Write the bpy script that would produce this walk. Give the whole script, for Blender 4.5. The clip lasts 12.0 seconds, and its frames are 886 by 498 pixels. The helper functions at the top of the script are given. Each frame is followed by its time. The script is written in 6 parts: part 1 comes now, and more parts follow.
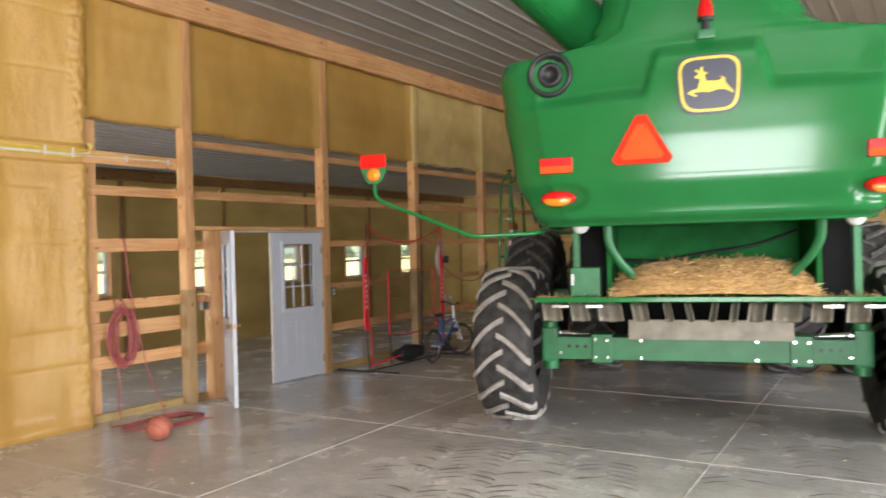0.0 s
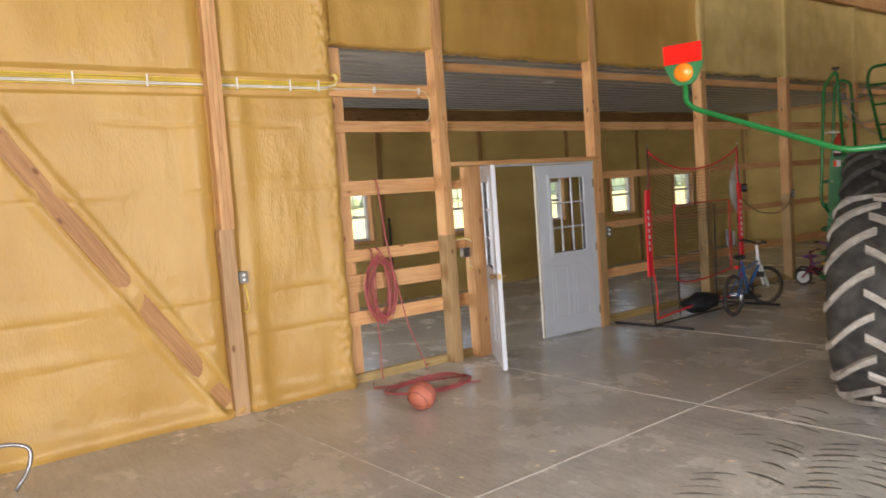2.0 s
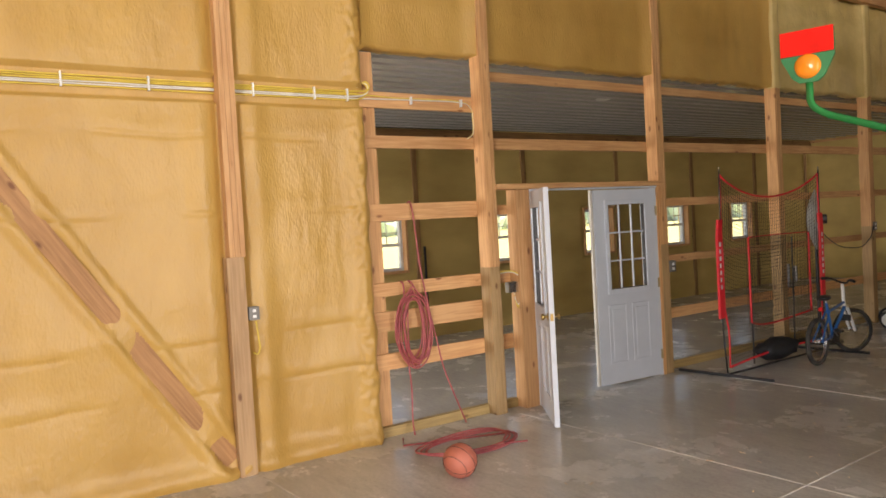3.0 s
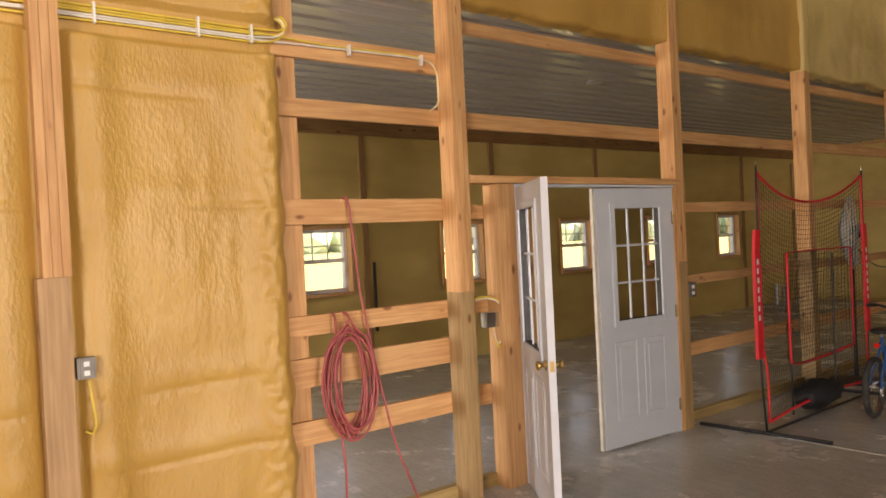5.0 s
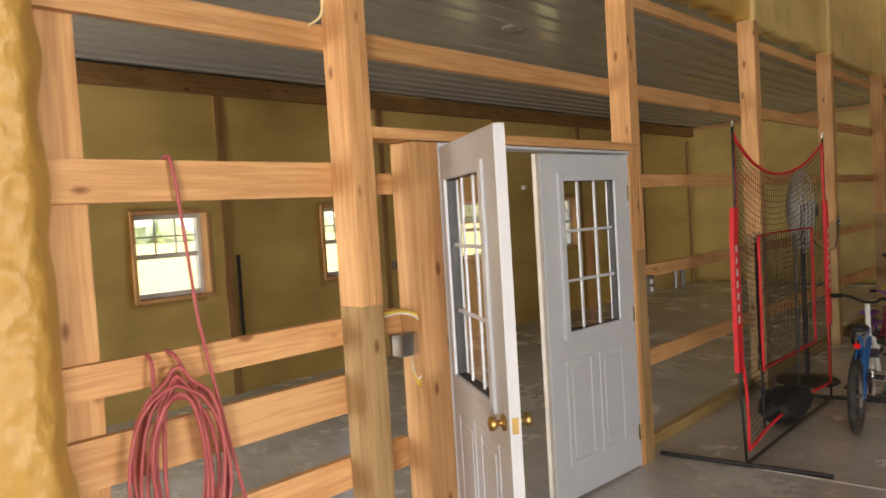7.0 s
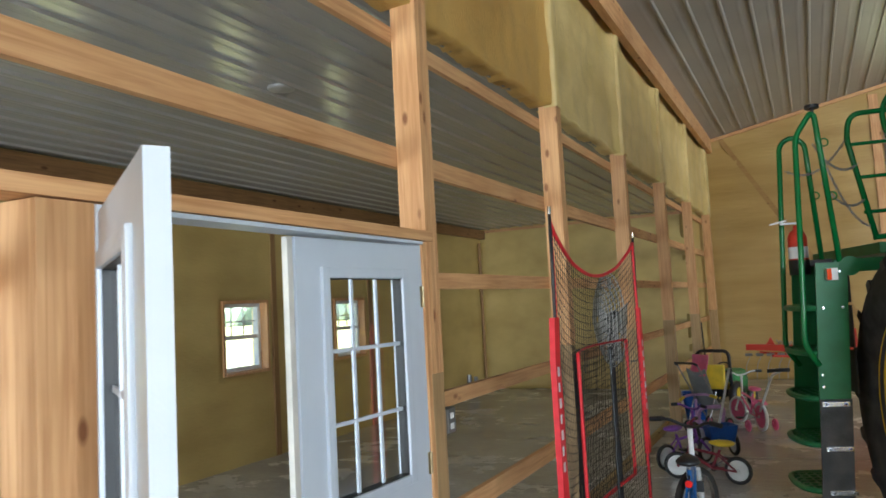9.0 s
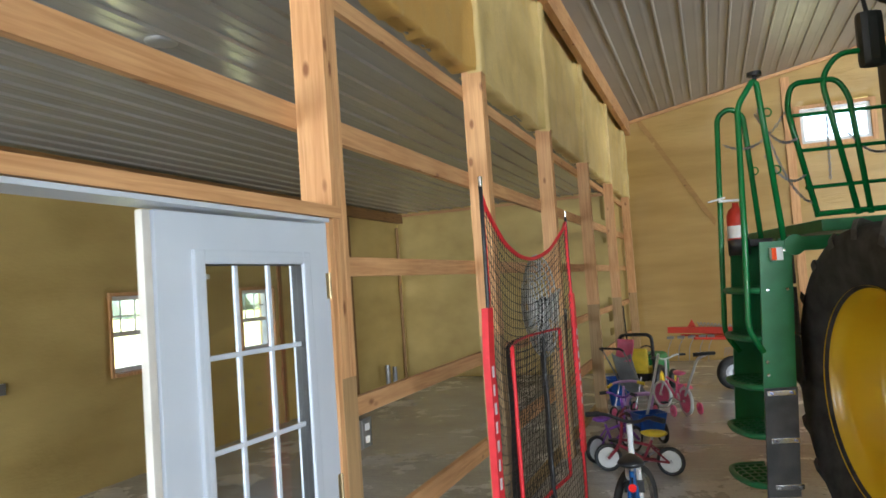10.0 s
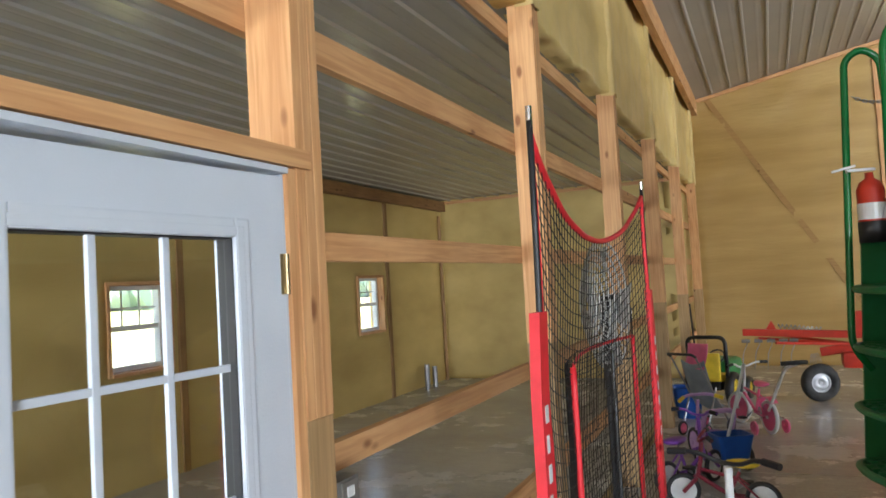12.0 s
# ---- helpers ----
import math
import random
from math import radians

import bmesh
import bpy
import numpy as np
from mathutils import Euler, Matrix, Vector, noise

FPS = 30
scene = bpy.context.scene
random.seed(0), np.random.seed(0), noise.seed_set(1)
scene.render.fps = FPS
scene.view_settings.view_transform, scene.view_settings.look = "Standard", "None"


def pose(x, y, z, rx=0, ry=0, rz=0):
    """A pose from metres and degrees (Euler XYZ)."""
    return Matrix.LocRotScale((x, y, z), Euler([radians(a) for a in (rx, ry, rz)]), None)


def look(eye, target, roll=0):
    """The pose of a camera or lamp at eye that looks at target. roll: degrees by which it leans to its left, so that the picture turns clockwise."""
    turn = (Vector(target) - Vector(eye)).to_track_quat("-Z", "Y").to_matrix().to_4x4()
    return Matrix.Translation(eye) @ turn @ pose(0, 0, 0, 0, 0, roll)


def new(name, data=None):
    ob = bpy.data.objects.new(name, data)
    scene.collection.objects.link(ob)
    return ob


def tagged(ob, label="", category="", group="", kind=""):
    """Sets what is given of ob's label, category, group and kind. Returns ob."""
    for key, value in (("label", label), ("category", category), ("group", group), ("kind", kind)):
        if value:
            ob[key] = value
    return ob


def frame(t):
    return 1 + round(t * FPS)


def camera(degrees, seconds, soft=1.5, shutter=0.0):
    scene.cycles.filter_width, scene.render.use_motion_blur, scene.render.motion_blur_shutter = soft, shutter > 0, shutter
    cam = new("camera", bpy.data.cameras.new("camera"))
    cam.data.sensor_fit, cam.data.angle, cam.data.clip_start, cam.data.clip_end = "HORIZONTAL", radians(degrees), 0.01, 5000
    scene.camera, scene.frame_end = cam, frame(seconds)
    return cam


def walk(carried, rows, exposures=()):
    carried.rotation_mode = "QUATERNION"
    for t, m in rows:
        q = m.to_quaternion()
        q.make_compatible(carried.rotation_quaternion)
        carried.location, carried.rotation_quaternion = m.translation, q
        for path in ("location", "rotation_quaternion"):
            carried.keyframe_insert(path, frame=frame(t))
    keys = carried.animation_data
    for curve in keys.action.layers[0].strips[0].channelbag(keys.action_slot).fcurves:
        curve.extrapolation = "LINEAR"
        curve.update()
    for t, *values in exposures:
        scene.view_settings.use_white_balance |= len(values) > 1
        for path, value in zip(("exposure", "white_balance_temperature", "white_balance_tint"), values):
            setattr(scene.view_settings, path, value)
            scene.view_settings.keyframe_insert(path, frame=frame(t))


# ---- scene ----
cam = camera(62.7, 12.0, soft=1.6, shutter=0.3)
PATH = [
    (0, (0.244, 0.652, 1.795), (-0.865, 2.316, 1.788), -1.5),
    (0.5, (0.053, 0.809, 1.741), (-1.285, 2.293, 1.648), -1.1),
    (1, (-0.268, 1.034, 1.687), (-1.713, 2.402, 1.484), -2.1),
    (1.5, (-0.589, 1.268, 1.761), (-2.086, 2.578, 1.557), -3.6),
    (2, (-0.973, 1.594, 1.788), (-2.578, 2.777, 1.638), -4.1),
    (2.5, (-1.391, 1.831, 1.765), (-3.051, 2.939, 1.646), -4.2),
    (2.7, (-1.556, 1.941, 1.774), (-3.222, 3.043, 1.674), -3.6),
    (4.3, (-2.784, 2.836, 1.751), (-4.385, 4.033, 1.785), -3.9),
    (4.5, (-2.98, 2.96, 1.755), (-4.564, 4.181, 1.788), -3.3),
    (5, (-3.387, 3.213, 1.71), (-4.977, 4.425, 1.682), -2.8),
    (5.5, (-3.784, 3.421, 1.732), (-5.279, 4.747, 1.656), -3.6),
    (6, (-4.101, 3.723, 1.742), (-5.565, 5.086, 1.712), -1.9),
    (6.5, (-4.442, 3.958, 1.723), (-5.877, 5.349, 1.641), -2.6),
    (7, (-4.726, 4.158, 1.717), (-6.091, 5.618, 1.628), -3.5),
    (7.5, (-4.913, 4.452, 1.733), (-6.174, 6.004, 1.681), -1.7),
    (9.3, (-5.457, 5.487, 1.751), (-6.301, 7.293, 1.911), -2.5),
    (9.5, (-5.502, 5.573, 1.761), (-6.321, 7.393, 1.907), -1.8),
    (10, (-5.629, 5.891, 1.758), (-6.317, 7.766, 1.863), -4.0),
    (10.5, (-5.693, 6.213, 1.746), (-6.39, 8.087, 1.822), -2.8),
    (11, (-5.752, 6.494, 1.737), (-6.604, 8.303, 1.776), -2.1),
    (11.5, (-5.872, 6.713, 1.755), (-6.696, 8.535, 1.794), -2.6),
    (12, (-5.954, 6.937, 1.748), (-6.767, 8.762, 1.844), -3.3),
]

walk(cam, [(t, look(eye, target, roll)) for t, eye, target, roll in PATH], exposures=[(0.0, 2.20, 6550, 15), (3.0, 2.09, 7200, 18), (4.5, 2.04, 8100, 22), (6.6, 2.22, 7900, 19), (7.6, 2.36, 6600, 12), (9.3, 2.72, 5650, 4), (10.0, 2.92, 5800, 6), (12.0, 3.0, 5900, 9)])

# ---- world and light: overcast day, big open doors behind the camera ----
world = bpy.data.worlds.new("world")
scene.world = world
world.use_nodes = True
wn = world.node_tree
wn.nodes.clear()
sky = wn.nodes.new("ShaderNodeTexSky")
sky.sky_type, sky.sun_disc = "NISHITA", False
sky.sun_elevation, sky.sun_rotation, sky.air_density, sky.dust_density = radians(59), radians(70), 1.0, 4.0
back = wn.nodes.new("ShaderNodeBackground")
back.inputs["Strength"].default_value = 0.15
wout = wn.nodes.new("ShaderNodeOutputWorld")
wn.links.new(sky.outputs[0], back.inputs["Color"])
wn.links.new(back.outputs[0], wout.inputs["Surface"])
sun = new("sun", bpy.data.lights.new("sun", "SUN"))
sun.data.energy, sun.data.angle, sun.data.color = 5.0, radians(3), (1.0, 0.95, 0.88)
sun.matrix_basis = look((9, 3, 16), (0, 0, 0))


def area(name, eye, target, w, h, watts, color=(1, 1, 1)):
    lamp = new(name, bpy.data.lights.new(name, "AREA"))
    lamp.data.shape, lamp.data.size, lamp.data.size_y, lamp.data.energy, lamp.data.color = "RECTANGLE", w, h, watts, color
    lamp.matrix_basis = look(eye, target)
    return lamp


area("door_daylight", (4.6, -6.95, 2.2), (4.0, 5, 1.6), 5.2, 4.0, 420, (0.95, 0.98, 1.0))
area("side_door_daylight", (10.95, 6.5, 2.2), (0, 6.5, 1.8), 6.0, 4.0, 340, (0.95, 0.98, 1.0))
# Fill lamp added to brighten the side room; its doorway is invented
area("side_room_fill", (-9.4, 1.55, 1.45), (-9.4, 9, 1.5), 3.0, 2.7, 36, (0.95, 0.98, 1.0))

# ---- materials ----


def material(name, color, rough=0.6, metal=0.0, color2=None, scale=8.0, stretch=(1, 1, 1), bump=0.0, bump_scale=60.0, vary=0.0, coat=0.0, spec=0.5, detail=5.0, lo=0.35, hi=0.65, bump_dist=0.01, rough_var=0.0):
    m = bpy.data.materials.new(name)
    m.use_nodes = True
    nt = m.node_tree
    b = nt.nodes["Principled BSDF"]
    b.inputs["Roughness"].default_value, b.inputs["Metallic"].default_value = rough, metal
    b.inputs["Coat Weight"].default_value = coat
    b.inputs["Specular IOR Level"].default_value = spec
    b.inputs["Coat Roughness"].default_value = 0.08
    tc = nt.nodes.new("ShaderNodeTexCoord")
    mp = nt.nodes.new("ShaderNodeMapping")
    mp.inputs["Scale"].default_value = stretch
    nt.links.new(tc.outputs["Object"], mp.inputs["Vector"])
    n1 = nt.nodes.new("ShaderNodeTexNoise")
    n1.inputs["Scale"].default_value, n1.inputs["Detail"].default_value = scale, detail
    nt.links.new(mp.outputs[0], n1.inputs["Vector"])
    ramp = nt.nodes.new("ShaderNodeValToRGB")
    c2 = color2 or tuple(c * 0.8 for c in color)
    ramp.color_ramp.elements[0].position, ramp.color_ramp.elements[1].position = lo, hi
    ramp.color_ramp.elements[0].color, ramp.color_ramp.elements[1].color = (*c2, 1), (*color, 1)
    nt.links.new(n1.outputs["Fac"], ramp.inputs[0])
    last = ramp.outputs[0]
    if vary:
        oi = nt.nodes.new("ShaderNodeObjectInfo")
        hsv = nt.nodes.new("ShaderNodeHueSaturation")
        ma = nt.nodes.new("ShaderNodeMapRange")
        ma.inputs["To Min"].default_value, ma.inputs["To Max"].default_value = 1 - vary, 1 + vary
        nt.links.new(oi.outputs["Random"], ma.inputs["Value"])
        nt.links.new(ma.outputs[0], hsv.inputs["Value"])
        nt.links.new(last, hsv.inputs["Color"])
        last = hsv.outputs[0]
    nt.links.new(last, b.inputs["Base Color"])
    if rough_var:
        mr = nt.nodes.new("ShaderNodeMapRange")
        mr.inputs["To Min"].default_value, mr.inputs["To Max"].default_value = rough - rough_var, rough + rough_var
        nt.links.new(n1.outputs["Fac"], mr.inputs["Value"])
        nt.links.new(mr.outputs[0], b.inputs["Roughness"])
    if bump:
        n2 = nt.nodes.new("ShaderNodeTexNoise")
        n2.inputs["Scale"].default_value, n2.inputs["Detail"].default_value = bump_scale, 4.0
        nt.links.new(mp.outputs[0], n2.inputs["Vector"])
        bn = nt.nodes.new("ShaderNodeBump")
        bn.inputs["Strength"].default_value, bn.inputs["Distance"].default_value = bump, bump_dist
        nt.links.new(n2.outputs["Fac"], bn.inputs["Height"])
        nt.links.new(bn.outputs[0], b.inputs["Normal"])
    return m


def wood(name, light, dark, axis, vary=0.12):
    """Sawn lumber: growth rings stretched along the board's axis, and knots."""
    m = bpy.data.materials.new(name)
    m.use_nodes = True
    nt = m.node_tree
    b = nt.nodes["Principled BSDF"]
    b.inputs["Roughness"].default_value = 0.62
    tc = nt.nodes.new("ShaderNodeTexCoord")
    oi = nt.nodes.new("ShaderNodeObjectInfo")
    sh = nt.nodes.new("ShaderNodeVectorMath")
    sh.operation = "MULTIPLY_ADD"
    sh.inputs[1].default_value = (1, 1, 1)
    com = nt.nodes.new("ShaderNodeCombineXYZ")
    mul = nt.nodes.new("ShaderNodeMath")
    mul.operation = "MULTIPLY"
    mul.inputs[1].default_value = 37.0
    nt.links.new(oi.outputs["Random"], mul.inputs[0])
    for k in range(3):
        nt.links.new(mul.outputs[0], com.inputs[k])
    nt.links.new(tc.outputs["Object"], sh.inputs[0])
    nt.links.new(com.outputs[0], sh.inputs[2])
    mp = nt.nodes.new("ShaderNodeMapping")
    sc = [1.0, 1.0, 1.0]
    sc["xyz".index(axis)] = 0.045
    mp.inputs["Scale"].default_value = sc
    nt.links.new(sh.outputs[0], mp.inputs["Vector"])
    n1 = nt.nodes.new("ShaderNodeTexNoise")
    n1.inputs["Scale"].default_value, n1.inputs["Detail"].default_value, n1.inputs["Distortion"].default_value = 55.0, 4.0, 0.6
    nt.links.new(mp.outputs[0], n1.inputs["Vector"])
    n2 = nt.nodes.new("ShaderNodeTexNoise")
    n2.inputs["Scale"].default_value, n2.inputs["Detail"].default_value = 2.2, 3.0
    nt.links.new(sh.outputs[0], n2.inputs["Vector"])
    mix = nt.nodes.new("ShaderNodeMath")
    mix.operation = "MULTIPLY_ADD"
    mix.inputs[1].default_value = 0.65
    nt.links.new(n1.outputs["Fac"], mix.inputs[0])
    m2 = nt.nodes.new("ShaderNodeMath")
    m2.operation = "MULTIPLY"
    m2.inputs[1].default_value = 0.35
    nt.links.new(n2.outputs["Fac"], m2.inputs[0])
    nt.links.new(m2.outputs[0], mix.inputs[2])
    ramp = nt.nodes.new("ShaderNodeValToRGB")
    ramp.color_ramp.elements[0].position, ramp.color_ramp.elements[1].position = 0.36, 0.6
    ramp.color_ramp.elements[0].color, ramp.color_ramp.elements[1].color = (*dark, 1), (*light, 1)
    nt.links.new(mix.outputs[0], ramp.inputs[0])
    # knots
    mk = nt.nodes.new("ShaderNodeMapping")
    kc = [7.0, 7.0, 7.0]
    kc["xyz".index(axis)] = 3.2
    mk.inputs["Scale"].default_value = kc
    nt.links.new(sh.outputs[0], mk.inputs["Vector"])
    vo = nt.nodes.new("ShaderNodeTexVoronoi")
    vo.inputs["Scale"].default_value = 1.0
    nt.links.new(mk.outputs[0], vo.inputs["Vector"])
    kr = nt.nodes.new("ShaderNodeValToRGB")
    kr.color_ramp.elements[0].position, kr.color_ramp.elements[1].position = 0.07, 0.14
    kr.color_ramp.elements[0].color, kr.color_ramp.elements[1].color = (0.28, 0.13, 0.06, 1), (1, 1, 1, 1)
    nt.links.new(vo.outputs["Distance"], kr.inputs[0])
    mm = nt.nodes.new("ShaderNodeMix")
    mm.data_type, mm.blend_type = "RGBA", "MULTIPLY"
    mm.inputs["Factor"].default_value = 0.8
    nt.links.new(ramp.outputs[0], mm.inputs["A"])
    nt.links.new(kr.outputs[0], mm.inputs["B"])
    hsv = nt.nodes.new("ShaderNodeHueSaturation")
    ma = nt.nodes.new("ShaderNodeMapRange")
    ma.inputs["To Min"].default_value, ma.inputs["To Max"].default_value = 1 - vary, 1 + vary
    nt.links.new(oi.outputs["Random"], ma.inputs["Value"])
    nt.links.new(ma.outputs[0], hsv.inputs["Value"])
    nt.links.new(mm.outputs["Result"], hsv.inputs["Color"])
    nt.links.new(hsv.outputs[0], b.inputs["Base Color"])
    bn = nt.nodes.new("ShaderNodeBump")
    bn.inputs["Strength"].default_value, bn.inputs["Distance"].default_value = 0.25, 0.004
    nt.links.new(n1.outputs["Fac"], bn.inputs["Height"])
    nt.links.new(bn.outputs[0], b.inputs["Normal"])
    return m


FIR, FIRD = (0.64, 0.365, 0.165), (0.46, 0.225, 0.088)
WOOD_Z = wood("fir_upright", FIR, FIRD, "z")
WOOD_Y = wood("fir_lengthwise", FIR, FIRD, "y")
WOOD_X = wood("fir_crosswise", FIR, FIRD, "x")
TREATED_Z = wood("treated_upright", (0.46, 0.30, 0.14), (0.30, 0.185, 0.08), "z")
DARK_Y = wood("dark_brown_beam", (0.30, 0.16, 0.06), (0.19, 0.095, 0.035), "y")
DARK_Z = wood("dark_brown_upright", (0.30, 0.17, 0.065), (0.20, 0.105, 0.04), "z")
FOOT_A = wood("fir_foot", (0.44, 0.275, 0.14), (0.31, 0.18, 0.085), "z")
TREATED_Y = wood("treated_lengthwise", (0.46, 0.32, 0.13), (0.30, 0.20, 0.075), "y")
FOAM = material("spray_foam", (0.52, 0.315, 0.085), 0.40, color2=(0.43, 0.245, 0.057), scale=2.2, stretch=(1, 1, 0.45), bump=0.55, bump_scale=58, bump_dist=0.008, lo=0.3, hi=0.7)
# FOAM again, with the side room's greenish daylight put into the colour
FOAM_SIDE_LIT = material("spray_foam_side_lit", (0.58, 0.43, 0.155), 0.5, color2=(0.40, 0.28, 0.088), scale=1.3, stretch=(1, 0.5, 1.4), bump=0.4, bump_scale=30, bump_dist=0.008, lo=0.3, hi=0.7, detail=8)
FOAM_PALE = material("spray_foam_fresh", (0.66, 0.50, 0.21), 0.45, color2=(0.55, 0.40, 0.145), scale=2.5, bump=0.4, bump_scale=17, bump_dist=0.014)
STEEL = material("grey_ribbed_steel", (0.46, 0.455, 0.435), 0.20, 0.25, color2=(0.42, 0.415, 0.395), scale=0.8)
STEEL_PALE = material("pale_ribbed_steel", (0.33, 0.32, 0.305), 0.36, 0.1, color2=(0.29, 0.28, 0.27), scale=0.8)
WHITE = material("white_door_paint", (0.585, 0.625, 0.69), 0.35, color2=(0.55, 0.59, 0.655), scale=5, bump=0.06, bump_scale=140)
VINYL = material("white_vinyl", (0.80, 0.80, 0.79), 0.4)
GREEN = material("green_machine_paint", (0.013, 0.175, 0.043), 0.15, color2=(0.011, 0.152, 0.037), scale=1.5, coat=0.1, spec=0.28)
GREEN_DULL = material("dusty_green_paint", (0.026, 0.20, 0.07), 0.45, color2=(0.018, 0.15, 0.048), scale=6, bump=0.05)
YELLOW = material("yellow_rim_paint", (0.86, 0.58, 0.012), 0.3, color2=(0.80, 0.50, 0.012), scale=3, coat=0.4)
RUBBER = material("dusty_tyre_rubber", (0.022, 0.021, 0.020), 0.8, color2=(0.06, 0.056, 0.052), scale=9, bump=0.2, bump_scale=60)
LUG = material("dusty_lug_faces", (0.46, 0.43, 0.39), 0.85, color2=(0.28, 0.26, 0.235), scale=14, bump=0.2)
FLAP = material("worn_flap_rubber", (0.05, 0.052, 0.055), 0.6, color2=(0.10, 0.10, 0.10), scale=7, bump=0.3, bump_scale=40)
# Lugs of the front tyres: LUG darkened by the shade under the body
LUG_SHADED = material("shaded_lug_faces", (0.15, 0.14, 0.13), 0.85, color2=(0.06, 0.057, 0.054), scale=10, bump=0.2)
BLACK = material("black_plastic", (0.018, 0.018, 0.02), 0.45)
CHAMBER = material("matt_green_plate", (0.012, 0.15, 0.034), 0.7, color2=(0.008, 0.10, 0.022), scale=4, spec=0.12)
# Near-black that puts the shade under the combine into the colour
UNDER_SHADE = material("undershade_black", (0.010, 0.010, 0.010), 0.85, spec=0.15)
RED = material("red_webbing", (0.72, 0.022, 0.035), 0.5, color2=(0.62, 0.016, 0.025), scale=20)
REDPAINT = material("red_implement_paint", (0.55, 0.035, 0.015), 0.45, color2=(0.42, 0.03, 0.014), scale=8)
REDPLASTIC = material("red_lens", (0.78, 0.012, 0.01), 0.3, spec=0.25)
ORANGE = material("orange_reflector", (0.95, 0.10, 0.012), 0.55, spec=0.15)
AMBER = material("amber_lens", (0.95, 0.28, 0.02), 0.15)
NAVY = material("navy_badge", (0.03, 0.035, 0.06), 0.3)
GOLD = material("yellow_badge", (0.85, 0.62, 0.04), 0.35)
COVER = material("dull_cover_plate", (0.20, 0.19, 0.175), 0.5, 0.3)
OLD_BRASS = material("tarnished_brass", (0.36, 0.29, 0.17), 0.42, 1.0)
BRASS = material("brass", (0.50, 0.34, 0.13), 0.38, 1.0)
CHROME = material("bright_metal", (0.7, 0.7, 0.7), 0.25, 1.0)
GREYMETAL = material("dull_steel", (0.35, 0.35, 0.36), 0.4, 0.8)
STRAW = material("straw", (0.72, 0.46, 0.19), 0.7, color2=(0.42, 0.24, 0.09), scale=30, stretch=(1, 1, 3))
BEIGE = material("worn_sheet_metal", (0.30, 0.27, 0.21), 0.55, 0.2, color2=(0.20, 0.18, 0.14), scale=7)
CABLE = material("yellow_cable", (0.75, 0.55, 0.08), 0.45)
WIRE = material("white_cable", (0.75, 0.72, 0.66), 0.45)
HOSE = material("red_air_hose", (0.42, 0.10, 0.10), 0.5, color2=(0.33, 0.06, 0.07), scale=12)
BALL = material("basketball_rubber", (0.52, 0.155, 0.10), 0.6, bump=0.3, bump_scale=220, bump_dist=0.003)
GRASS = material("dry_field", (0.25, 0.225, 0.085), 0.9, color2=(0.19, 0.195, 0.065), scale=0.8)
PINK = material("pink_paint", (0.85, 0.16, 0.32), 0.35)
PURPLE = material("purple_paint", (0.22, 0.07, 0.42), 0.35)
BLUE = material("blue_plastic", (0.02, 0.10, 0.42), 0.35)
WHITEP = material("white_paint", (0.8, 0.8, 0.8), 0.35)
FOAM_GABLE = material("spray_foam_passes", (0.50, 0.335, 0.115), 0.45, color2=(0.39, 0.245, 0.072), scale=2.6, stretch=(0.22, 1, 1.5), bump=0.5, bump_scale=16, bump_dist=0.016, lo=0.3, hi=0.7, detail=7)


def glass(name):
    m = bpy.data.materials.new(name)
    m.use_nodes = True
    nt = m.node_tree
    b = nt.nodes["Principled BSDF"]
    b.inputs["Transmission Weight"].default_value, b.inputs["Roughness"].default_value, b.inputs["IOR"].default_value = 1.0, 0.0, 1.45
    b.inputs["Base Color"].default_value = (0.95, 0.97, 0.96, 1)
    return m


GLASS = glass("window_glass")


